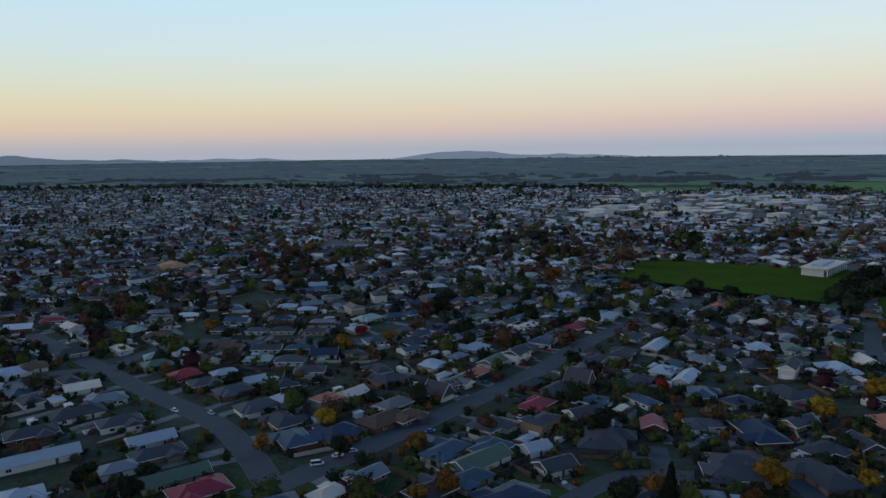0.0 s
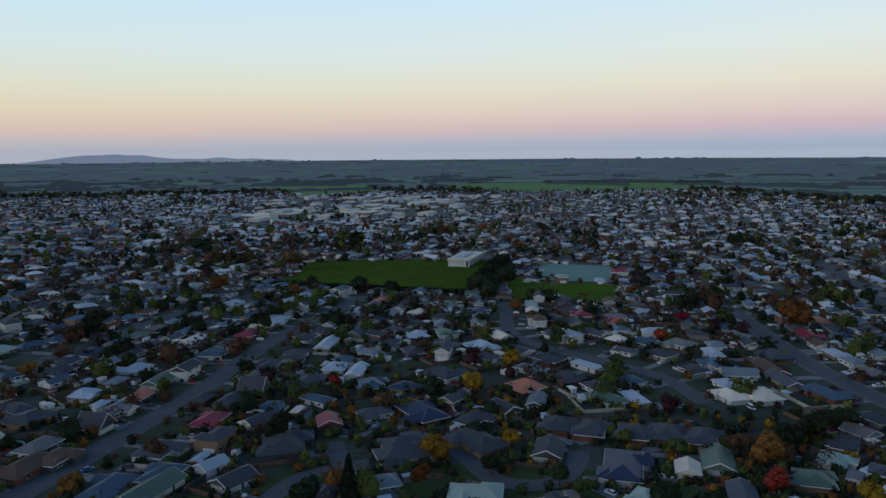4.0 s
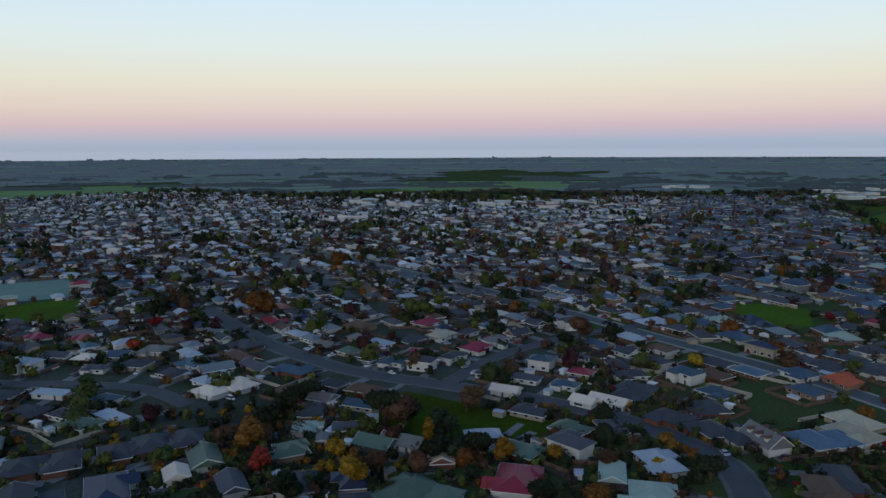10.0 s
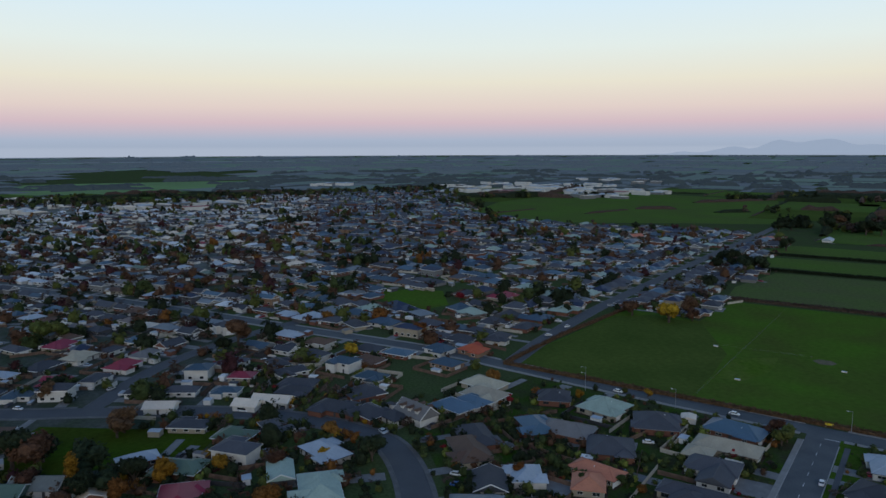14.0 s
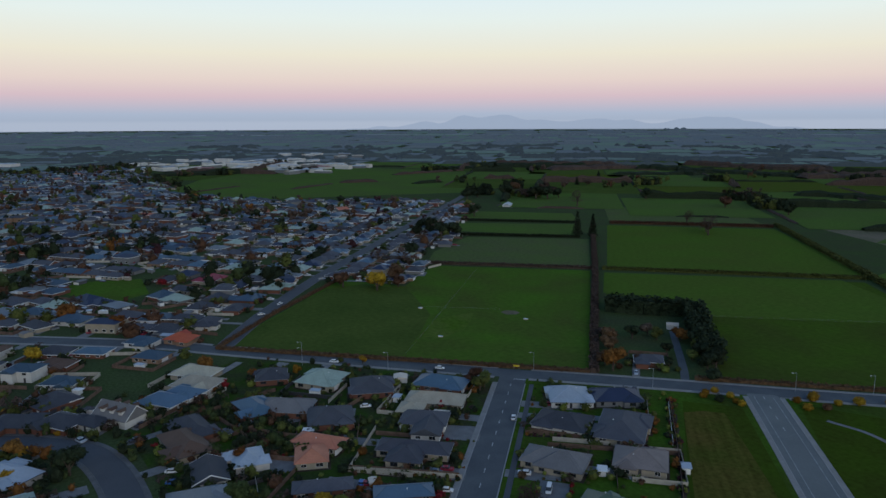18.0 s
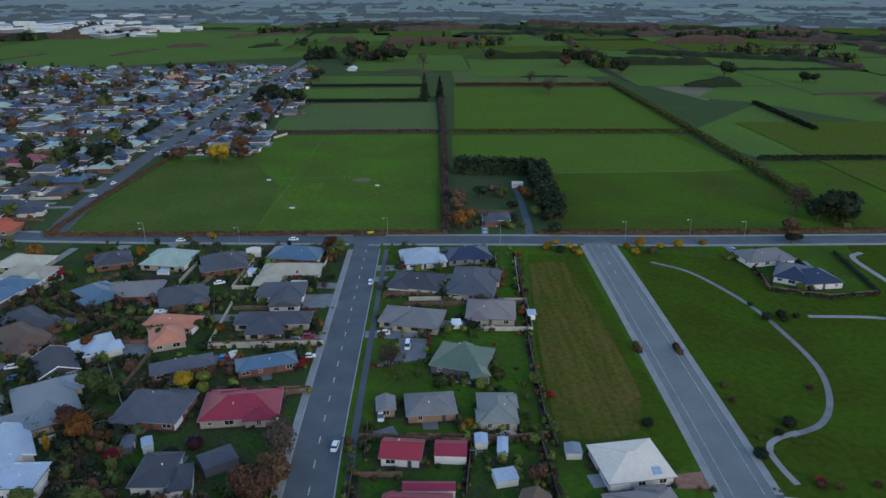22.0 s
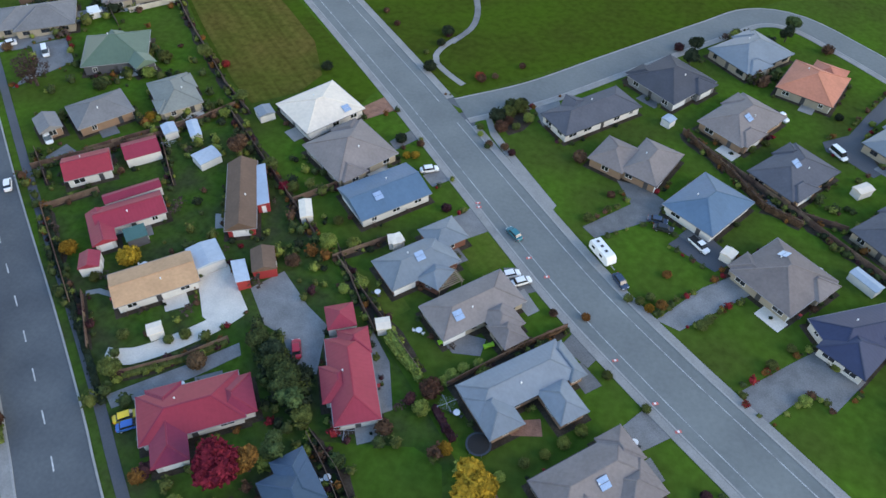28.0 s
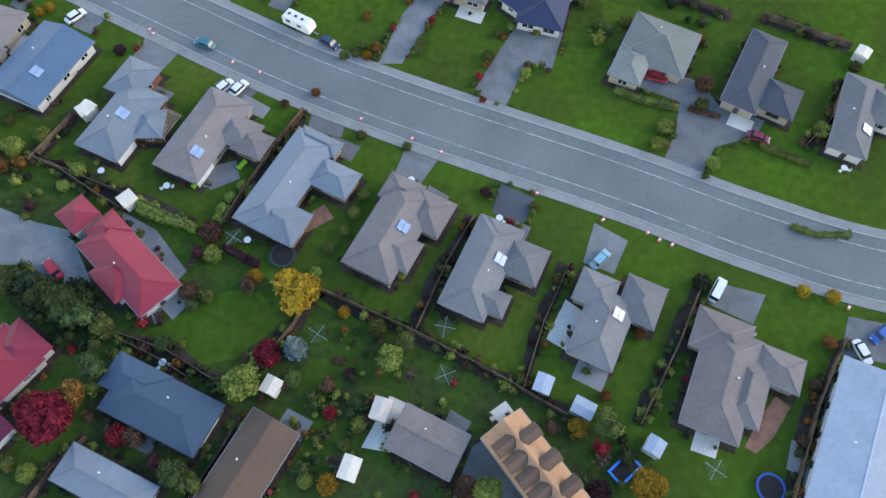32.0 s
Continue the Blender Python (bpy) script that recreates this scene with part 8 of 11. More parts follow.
house(-130, 339, 36, 14, 10, 'red', 'hip', 'brick', detail=1, wings=[(3.4, 3.8, 90, 8.5, 6.0, 'hip'), (-4.2, -4.2, 0, 6.0, 5.0, 'hip')])
house(-151, 357, 36, 14, 9, 'green', 'hip', 'tan', detail=1, wings=[(3.4, -3.4, 90, 7.6, 5.4, 'hip'), (-4.2, 3.8, 0, 5.4, 4.5, 'hip')])
house(-116, 326, 36, 13, 9, 'slate', 'hip', 'dark', detail=1, wings=[(3.1, -3.4, 90, 7.6, 5.4, 'hip'), (-3.9, 3.8, 0, 5.4, 4.5, 'hip')])
house(-111, 341, 36, 12, 8, 'pale', 'hip', 'white', detail=1)
house(-93, 329, 36, 10, 8, 'pale', 'gable', 'white', detail=1)
house(-99, 315, 36, 16, 10, 'slate', 'hip', 'brick', detail=1, wings=[(-3.8, -3.8, 90, 8.5, 6.0, 'hip'), (4.8, 4.2, 0, 6.0, 5.0, 'hip')])
house(-83, 294, 36, 16, 10, 'slate', 'hip', 'white', detail=1, wings=[(-3.8, -3.8, 90, 8.5, 6.0, 'hip'), (4.8, 4.2, 0, 6.0, 5.0, 'hip')])
house(-73, 303, 139, 10, 8, 'pale', 'hip', 'white', detail=1)
house(-69, 344, 4, 14, 9, 'charcoal', 'hip', 'white', detail=1, wings=[(-3.4, -3.4, 90, 7.6, 5.4, 'hip'), (4.2, 3.8, 0, 5.4, 4.5, 'hip')])
house(-67, 375, 4, 14, 10, 'navy', 'gable', 'white', detail=1)
house(-43, 309, 50, 12, 9, 'white', 'gable', 'white', detail=1)
house(-28, 329, 50, 14, 10, 'charcoal', 'hip', 'tan', detail=1, wings=[(-3.4, 3.8, 90, 8.5, 6.0, 'gable'), (4.2, -4.2, 0, 6.0, 5.0, 'hip')])
house(-8, 352, 50, 12, 9, 'pale', 'hip', 'white', detail=1, wings=[(-2.9, -3.4, 90, 7.6, 5.4, 'gable'), (3.6, 3.8, 0, 5.4, 4.5, 'hip')])
house(-26, 277, 50, 20, 11, 'brown', 'hip', 'brick', detail=1, wings=[(4.8, -4.2, 90, 9.3, 6.6, 'gable'), (-6.0, 4.6, 0, 6.6, 5.5, 'hip')])
house(-43, 264, 49, 16, 11, 'navy', 'hip', 'cream', detail=1, wings=[(-3.8, 4.2, 90, 9.3, 6.6, 'hip'), (4.8, -4.6, 0, 6.6, 5.5, 'hip')])
house(-59, 258, 120, 16, 11, 'slateblue', 'hip', 'brick', detail=1, wings=[(-3.8, -4.2, 90, 9.3, 6.6, 'gable'), (4.8, 4.6, 0, 6.6, 5.5, 'hip')])
house(-68, 277, 128, 16, 10, 'charcoal', 'hip', 'tan', detail=1, wings=[(-3.8, -3.8, 90, 8.5, 6.0, 'gable'), (4.8, 4.2, 0, 6.0, 5.0, 'hip')])
house(-17, 280, 50, 14, 9, 'brown', 'hip', 'dark', detail=1, wings=[(3.4, -3.4, 90, 7.6, 5.4, 'hip'), (-4.2, 3.8, 0, 5.4, 4.5, 'hip')])
house(15, 383, 55, 14, 9, 'pale', 'hip', 'white', detail=1, wings=[(-3.4, 3.4, 90, 7.6, 5.4, 'gable'), (4.2, -3.8, 0, 5.4, 4.5, 'hip')])
house(24, 357, 55, 16, 9, 'green', 'gable', 'white', detail=1)
house(17, 270, 50, 14, 10, 'slate', 'hip', 'white', detail=1, wings=[(3.4, -3.8, 90, 8.5, 6.0, 'hip'), (-4.2, 4.2, 0, 6.0, 5.0, 'hip')])
house(38, 292, 50, 16, 9, 'red', 'hip', 'brick', detail=1, wings=[(-3.8, -3.4, 90, 7.6, 5.4, 'hip'), (4.8, 3.8, 0, 5.4, 4.5, 'hip')])
house(16, 248, 50, 14, 10, 'slateblue', 'hip', 'white', detail=1, wings=[(3.4, 3.8, 90, 8.5, 6.0, 'hip'), (-4.2, -4.2, 0, 6.0, 5.0, 'hip')])
house(11, 238, 43, 22, 10, 'green', 'gable', 'white', detail=1)
house(-1, 246, 50, 18, 9, 'slateblue', 'hip', 'white', detail=1, wings=[(4.3, 3.4, 90, 7.6, 5.4, 'gable'), (-5.4, -3.8, 0, 5.4, 4.5, 'hip')])
house(32, 248, 28, 9, 7, 'pale', 'gable', 'white', detail=1)
house(59, 255, 78, 20, 14, 'charcoal', 'hip', 'dark', detail=1, wings=[(4.8, -5.3, 90, 11.9, 8.4, 'hip'), (-6.0, 5.9, 0, 8.4, 7.0, 'hip')])
house(37, 233, 28, 12, 9, 'charcoal', 'gable', 'white', detail=1)
house(7, 224, 43, 14, 9, 'slateblue', 'hip', 'cream', detail=1, wings=[(3.4, 3.4, 90, 7.6, 5.4, 'gable'), (-4.2, -3.8, 0, 5.4, 4.5, 'hip')])
house(19, 210, 43, 18, 12, 'navy', 'hip', 'brick', detail=1, wings=[(-4.3, 4.6, 90, 10.2, 7.2, 'hip'), (5.4, -5.0, 0, 7.2, 6.0, 'hip')])
house(50, 313, 50, 16, 8, 'charcoal', 'hip', 'tan', detail=1)
house(106, 338, 55, 12, 9, 'pale', 'hip', 'white', detail=1, wings=[(2.9, 3.4, 90, 7.6, 5.4, 'hip'), (-3.6, -3.8, 0, 5.4, 4.5, 'hip')])
house(114, 327, 55, 18, 7, 'pale', 'gable', 'white', detail=1)
house(116, 383, 55, 22, 8, 'pale', 'gable', 'cream', detail=1)
house(113, 304, 78, 14, 10, 'slateblue', 'hip', 'brick', detail=1, wings=[(3.4, -3.8, 90, 8.5, 6.0, 'hip'), (-4.2, 4.2, 0, 6.0, 5.0, 'hip')])
house(81, 268, 78, 10, 9, 'red', 'gable', 'brick', detail=1)
house(192, 337, -93, 18, 11, 'pale', 'hip', 'grey', detail=1, wings=[(-4.3, -4.2, 90, 9.3, 6.6, 'gable'), (5.4, 4.6, 0, 6.6, 5.5, 'hip')])
house(212, 349, -93, 12, 10, 'white', 'gable', 'white', detail=1)
house(-113, 493, 0, 12, 8, 'pale', 'hip', 'white', detail=1)
house(-97, 483, 4, 12, 8, 'pale', 'hip', 'white', detail=1)
house(-109, 457, 4, 16, 9, 'slateblue', 'hip', 'tan', detail=1, wings=[(-3.8, -3.4, 90, 7.6, 5.4, 'gable'), (4.8, 3.8, 0, 5.4, 4.5, 'hip')])
house(-195, 431, 138, 14, 9, 'mint', 'hip', 'dark', detail=1, wings=[(3.4, 3.4, 90, 7.6, 5.4, 'hip'), (-4.2, -3.8, 0, 5.4, 4.5, 'hip')])
house(-175, 416, 0, 13, 9, 'brown', 'hip', 'white', detail=1, wings=[(3.1, 3.4, 90, 7.6, 5.4, 'gable'), (-3.9, -3.8, 0, 5.4, 4.5, 'hip')])
house(-239, 440, 138, 14, 9, 'white', 'gable', 'white', detail=1)
house(-164, 266, 36, 18, 10, 'charcoal', 'hip', 'brick', detail=1, wings=[(4.3, -3.8, 90, 8.5, 6.0, 'hip'), (-5.4, 4.2, 0, 6.0, 5.0, 'hip')])
house(-137, 214, 36, 12, 9, 'pale', 'hip', 'tan', detail=1, wings=[(2.9, -3.4, 90, 7.6, 5.4, 'hip'), (-3.6, 3.8, 0, 5.4, 4.5, 'hip')])
house(-6, 215, 43, 14, 10, 'charcoal', 'hip', 'dark', detail=1, wings=[(3.4, 3.8, 90, 8.5, 6.0, 'gable'), (-4.2, -4.2, 0, 6.0, 5.0, 'hip')])
house(94, 369, 55, 16, 9, 'charcoal', 'hip', 'white', detail=1, wings=[(3.8, 3.4, 90, 7.6, 5.4, 'hip'), (-4.8, -3.8, 0, 5.4, 4.5, 'hip')])
house(148, 367, 46, 16, 9, 'charcoal', 'hip', 'white', detail=1, wings=[(3.8, 3.4, 90, 7.6, 5.4, 'hip'), (-4.8, -3.8, 0, 5.4, 4.5, 'hip')])
house(170, 377, -93, 14, 9, 'pale', 'hip', 'brick', detail=1, wings=[(3.4, -3.4, 90, 7.6, 5.4, 'gable'), (-4.2, 3.8, 0, 5.4, 4.5, 'hip')])
house(87, 321, 55, 18, 10, 'charcoal', 'hip', 'tan', detail=1, wings=[(-4.3, 3.8, 90, 8.5, 6.0, 'gable'), (5.4, -4.2, 0, 6.0, 5.0, 'hip')])
house(154, 346, -93, 14, 10, 'charcoal', 'hip', 'dark', detail=1, wings=[(-3.4, 3.8, 90, 8.5, 6.0, 'gable'), (4.2, -4.2, 0, 6.0, 5.0, 'hip')])
house(150, 303, -72, 18, 12, 'charcoal', 'hip', 'white', detail=1, wings=[(4.3, 4.6, 90, 10.2, 7.2, 'gable'), (-5.4, -5.0, 0, 7.2, 6.0, 'hip')])
house(96, 225, -8, 20, 12, 'charcoal', 'hip', 'cream', detail=1, wings=[(4.8, 4.6, 90, 10.2, 7.2, 'gable'), (-6.0, -5.0, 0, 7.2, 6.0, 'hip')])
house(39, 321, 50, 10, 7, 'charcoal', 'hip', 'brick', detail=1)
house(89, 522, 48, 16, 10, 'pale', 'hip', 'white', detail=1, wings=[(-3.8, -3.8, 90, 8.5, 6.0, 'gable'), (4.8, 4.2, 0, 6.0, 5.0, 'hip')])
house(117, 531, 48, 14, 9, 'slateblue', 'hip', 'dark', detail=1, wings=[(3.4, -3.4, 90, 7.6, 5.4, 'gable'), (-4.2, 3.8, 0, 5.4, 4.5, 'hip')])
house(-20, 397, 46, 14, 10, 'charcoal', 'hip', 'white', detail=1, wings=[(-3.4, -3.8, 90, 8.5, 6.0, 'hip'), (4.2, 4.2, 0, 6.0, 5.0, 'hip')])
house(-52, 455, 46, 18, 10, 'mint', 'hip', 'cream', detail=1, wings=[(-4.3, -3.8, 90, 8.5, 6.0, 'hip'), (5.4, 4.2, 0, 6.0, 5.0, 'hip')])
house(-103, 669, 48, 22, 12, 'pale', 'hip', 'white', detail=1, wings=[(-5.3, -4.6, 90, 10.2, 7.2, 'gable'), (6.6, 5.0, 0, 7.2, 6.0, 'hip')])
house(-268, 688, 138, 30, 18, 'tan', 'hip', 'tan', detail=1, wings=[(-7.2, 6.8, 90, 15.3, 10.8, 'gable'), (9.0, -7.6, 0, 10.8, 9.0, 'hip')])
house(176, 268, -79, 15, 11, 'orange', 'hip', 'dark', detail=1, wings=[(3.6, -4.2, 90, 9.3, 6.6, 'hip'), (-4.5, 4.6, 0, 6.6, 5.5, 'hip')])
house(169, 249, 48, 14, 7, 'slateblue', 'gable', 'white', detail=1)
house(152, 248, -84, 12, 9, 'charcoal', 'gable', 'cream', detail=1)
house(119, 260, -84, 22, 12, 'navy', 'hip', 'brick', detail=1, wings=[(5.3, -4.6, 90, 10.2, 7.2, 'gable'), (-6.6, 5.0, 0, 7.2, 6.0, 'hip')])
house(125, 224, -84, 22, 12, 'charcoal', 'hip', 'tan', detail=1, wings=[(-5.3, -4.6, 90, 10.2, 7.2, 'hip'), (6.6, 5.0, 0, 7.2, 6.0, 'hip')])
house(100, 233, -8, 18, 12, 'charcoal', 'hip', 'dark', detail=1, wings=[(4.3, 4.6, 90, 10.2, 7.2, 'hip'), (-5.4, -5.0, 0, 7.2, 6.0, 'hip')])
house(144, 204, 48, 14, 10, 'charcoal', 'gable', 'white', detail=1)
house(159, 181, 48, 24, 12, 'navy', 'hip', 'white', detail=1, wings=[(5.8, -4.6, 90, 10.2, 7.2, 'gable'), (-7.2, 5.0, 0, 7.2, 6.0, 'hip')])
house(191, 169, 48, 16, 10, 'green', 'gable', 'white', detail=1)
house(177, 169, 48, 9, 7.5, 'white', 'gable', 'white', detail=1)
house(178, 147, 48, 14, 8, 'slate', 'gable', 'white', detail=1)
house(150, 160, 27, 10, 8, 'mint', 'hip', 'white', detail=1)
house(142, 154, 27, 14, 10, 'mint', 'hip', 'cream', detail=1, wings=[(-3.4, -3.8, 90, 8.5, 6.0, 'hip'), (4.2, 4.2, 0, 6.0, 5.0, 'hip')])
house(104, 187, -34, 16, 10, 'mint', 'hip', 'brick', detail=1, wings=[(-3.8, -3.8, 90, 8.5, 6.0, 'gable'), (4.8, 4.2, 0, 6.0, 5.0, 'hip')])
house(208, 144, 48, 12, 10, 'green', 'hip', 'tan', detail=1, wings=[(-2.9, 3.8, 90, 8.5, 6.0, 'gable'), (3.6, -4.2, 0, 6.0, 5.0, 'hip')])
house(225, 118, -95, 14, 10, 'green', 'gable', 'dark', detail=1)
house(230, 109, -95, 16, 10, 'greygreen', 'gable', 'white', detail=1)
house(268, 313, -72, 11, 9, 'white', 'hip', 'white', detail=1)
house(249, 215, -104, 14, 9, 'white', 'hip', 'white', detail=1, wings=[(3.4, 3.4, 90, 7.6, 5.4, 'hip'), (-4.2, -3.8, 0, 5.4, 4.5, 'hip')])
house(262, 209, -104, 16, 10, 'white', 'hip', 'white', detail=1, wings=[(3.8, -3.8, 90, 8.5, 6.0, 'gable'), (-4.8, 4.2, 0, 6.0, 5.0, 'hip')])
house(281, 252, -104, 15, 10, 'blue', 'hip', 'white', detail=1, wings=[(-3.6, -3.8, 90, 8.5, 6.0, 'gable'), (4.5, 4.2, 0, 6.0, 5.0, 'hip')])
house(298, 234, -113, 22, 8, 'brown', 'gable', 'brick', detail=1)
house(288, 218, -113, 20, 8, 'slate', 'gable', 'cream', detail=1)
house(289, 198, -100, 20, 9, 'slateblue', 'hip', 'brick', detail=1, wings=[(4.8, 3.4, 90, 7.6, 5.4, 'gable'), (-6.0, -3.8, 0, 5.4, 4.5, 'hip')])
house(209, 232, -104, 16, 6, 'pale', 'flat', 'white', detail=1)
house(221, 281, -79, 16, 6, 'pale', 'flat', 'white', detail=1)
house(199, 237, -104, 14, 9, 'green', 'hip', 'white', detail=1, wings=[(-3.4, -3.4, 90, 7.6, 5.4, 'gable'), (4.2, 3.8, 0, 5.4, 4.5, 'hip')])
house(170, 213, 48, 16, 10, 'charcoal', 'hip', 'brick', detail=1, wings=[(3.8, -3.8, 90, 8.5, 6.0, 'hip'), (-4.8, 4.2, 0, 6.0, 5.0, 'hip')])
house(182, 202, 48, 14, 10, 'charcoal', 'hip', 'brick', detail=1, wings=[(3.4, -3.8, 90, 8.5, 6.0, 'hip'), (-4.2, 4.2, 0, 6.0, 5.0, 'hip')])
house(193, 196, 48, 16, 11, 'charcoal', 'hip', 'brick', detail=1, wings=[(3.8, -4.2, 90, 9.3, 6.6, 'hip'), (-4.8, 4.6, 0, 6.6, 5.5, 'hip')])
house(202, 187, 48, 16, 10, 'charcoal', 'hip', 'brick', detail=1, wings=[(3.8, -3.8, 90, 8.5, 6.0, 'gable'), (-4.8, 4.2, 0, 6.0, 5.0, 'hip')])
house(265, 180, -100, 14, 9, 'brown', 'hip', 'white', detail=1, wings=[(3.4, 3.4, 90, 7.6, 5.4, 'gable'), (-4.2, -3.8, 0, 5.4, 4.5, 'hip')])
house(278, 168, -100, 12, 8, 'charcoal', 'hip', 'cream', detail=1)
house(276, 149, -92, 18, 9, 'brown', 'hip', 'brick', detail=1, wings=[(4.3, -3.4, 90, 7.6, 5.4, 'hip'), (-5.4, 3.8, 0, 5.4, 4.5, 'hip')])
house(161, 223, 48, 14, 10, 'charcoal', 'hip', 'brick', detail=1, wings=[(3.4, -3.8, 90, 8.5, 6.0, 'gable'), (-4.2, 4.2, 0, 6.0, 5.0, 'hip')])
house(404, 174, -25, 16, 10, 'red', 'hip', 'cream', detail=1, wings=[(-3.8, -3.8, 90, 8.5, 6.0, 'hip'), (4.8, 4.2, 0, 6.0, 5.0, 'hip')])
house(379, 154, -25, 16, 10, 'cream', 'hip', 'white', detail=1, wings=[(3.8, 3.8, 90, 8.5, 6.0, 'gable'), (-4.8, -4.2, 0, 6.0, 5.0, 'hip')])
house(361, 126, -25, 16, 10, 'red', 'hip', 'white', detail=1, wings=[(-3.8, -3.8, 90, 8.5, 6.0, 'gable'), (4.8, 4.2, 0, 6.0, 5.0, 'hip')])
house(363, 165, -25, 16, 9, 'charcoal', 'hip', 'dark', detail=1, wings=[(3.8, 3.4, 90, 7.6, 5.4, 'hip'), (-4.8, -3.8, 0, 5.4, 4.5, 'hip')])
house(337, 149, -11, 14, 9, 'red', 'hip', 'brick', detail=1, wings=[(3.4, 3.4, 90, 7.6, 5.4, 'gable'), (-4.2, -3.8, 0, 5.4, 4.5, 'hip')])
house(297, 346, -120, 12, 9, 'red', 'hip', 'cream', detail=1, wings=[(-2.9, -3.4, 90, 7.6, 5.4, 'hip'), (3.6, 3.8, 0, 5.4, 4.5, 'hip')])
house(290, 375, -120, 13, 9, 'red', 'hip', 'white', detail=1, wings=[(-3.1, -3.4, 90, 7.6, 5.4, 'hip'), (3.9, 3.8, 0, 5.4, 4.5, 'hip')])
house(383, 210, -113, 16, 10, 'brown', 'hip', 'tan', detail=1, wings=[(-3.8, -3.8, 90, 8.5, 6.0, 'hip'), (4.8, 4.2, 0, 6.0, 5.0, 'hip')])
house(320, 249, -113, 16, 10, 'charcoal', 'hip', 'dark', detail=1, wings=[(-3.8, -3.8, 90, 8.5, 6.0, 'hip'), (4.8, 4.2, 0, 6.0, 5.0, 'hip')])
house(293, 290, -79, 14, 10, 'greygreen', 'hip', 'white', detail=1, wings=[(-3.4, -3.8, 90, 8.5, 6.0, 'hip'), (4.2, 4.2, 0, 6.0, 5.0, 'hip')])
house(268, 279, -79, 14, 10, 'charcoal', 'hip', 'cream', detail=1, wings=[(3.4, 3.8, 90, 8.5, 6.0, 'hip'), (-4.2, -4.2, 0, 6.0, 5.0, 'hip')])
house(266, 374, -120, 14, 10, 'charcoal', 'hip', 'brick', detail=1, wings=[(-3.4, -3.8, 90, 8.5, 6.0, 'gable'), (4.2, 4.2, 0, 6.0, 5.0, 'hip')])
house(210, 300, -72, 16, 9, 'charcoal', 'hip', 'brick', detail=1, wings=[(3.8, -3.4, 90, 7.6, 5.4, 'hip'), (-4.8, 3.8, 0, 5.4, 4.5, 'hip')])
house(201, 269, -79, 14, 9, 'charcoal', 'hip', 'brick', detail=1, wings=[(3.4, -3.4, 90, 7.6, 5.4, 'gable'), (-4.2, 3.8, 0, 5.4, 4.5, 'hip')])
house(348, 15, -126, 13, 9, 'slateblue', 'hip', 'white', detail=1, wings=[(-3.1, -3.4, 90, 7.6, 5.4, 'gable'), (3.9, 3.8, 0, 5.4, 4.5, 'hip')], eave=5.0)
house(302, 44, -107, 16, 8, 'white', 'gable', 'white', detail=1)
house(298, 54, -107, 10, 8, 'white', 'gable', 'white', detail=1)
house(291, 17, -122, 16, 11, 'charcoal', 'hip', 'brick', detail=1, wings=[(-3.8, -4.2, 90, 9.3, 6.6, 'hip'), (4.8, 4.6, 0, 6.6, 5.5, 'hip')])
house(283, 2, -143, 15, 11, 'charcoal', 'hip', 'brick', detail=1, wings=[(-3.6, -4.2, 90, 9.3, 6.6, 'gable'), (4.5, 4.6, 0, 6.6, 5.5, 'hip')])
house(264, 53, -107, 14, 9, 'green', 'hip', 'brick', detail=1, wings=[(-3.4, 3.4, 90, 7.6, 5.4, 'hip'), (4.2, -3.8, 0, 5.4, 4.5, 'hip')])
house(246, 18, -143, 18, 10, 'pale', 'hip', 'white', detail=1, wings=[(-4.3, 3.8, 90, 8.5, 6.0, 'hip'), (5.4, -4.2, 0, 6.0, 5.0, 'hip')])
house(231, 32, -171, 14, 8, 'mint', 'gable', 'dark', detail=1)
house(218, 18, -171, 20, 12, 'mint', 'hip', 'white', detail=1, wings=[(4.8, -4.6, 90, 10.2, 7.2, 'gable'), (-6.0, 5.0, 0, 7.2, 6.0, 'hip')])
house(286, -34, -143, 16, 11, 'blue', 'hip', 'white', detail=1, wings=[(3.8, 4.2, 90, 9.3, 6.6, 'hip'), (-4.8, -4.6, 0, 6.6, 5.5, 'hip')])
house(299, -49, -134, 18, 12, 'cream', 'hip', 'white', detail=1, wings=[(4.3, -4.6, 90, 10.2, 7.2, 'gable'), (-5.4, 5.0, 0, 7.2, 6.0, 'hip')])
house(369, -54, -133, 14, 10, 'terracotta', 'hip', 'tan', detail=1, wings=[(-3.4, 3.8, 90, 8.5, 6.0, 'gable'), (4.2, -4.2, 0, 6.0, 5.0, 'hip')])
house(373, -36, -133, 14, 10, 'slateblue', 'hip', 'white', detail=1, wings=[(3.4, -3.8, 90, 8.5, 6.0, 'hip'), (-4.2, 4.2, 0, 6.0, 5.0, 'hip')])
house(254, -39, -171, 20, 9, 'charcoal', 'hip', 'brick', detail=1, wings=[(-4.8, -3.4, 90, 7.6, 5.4, 'hip'), (6.0, 3.8, 0, 5.4, 4.5, 'hip')])
house(242, -34, -171, 22, 11, 'brown', 'hip', 'cream', detail=1, wings=[(5.3, -4.2, 90, 9.3, 6.6, 'hip'), (-6.6, 4.6, 0, 6.6, 5.5, 'hip')])
house(392, -71, -34, 18, 10, 'charcoal', 'hip', 'white', detail=1, wings=[(-4.3, -3.8, 90, 8.5, 6.0, 'hip'), (5.4, 4.2, 0, 6.0, 5.0, 'hip')])
house(436, -105, -38, 16, 12, 'slateblue', 'hip', 'brick', detail=1, wings=[(-3.8, 4.6, 90, 10.2, 7.2, 'gable'), (4.8, -5.0, 0, 7.2, 6.0, 'hip')])
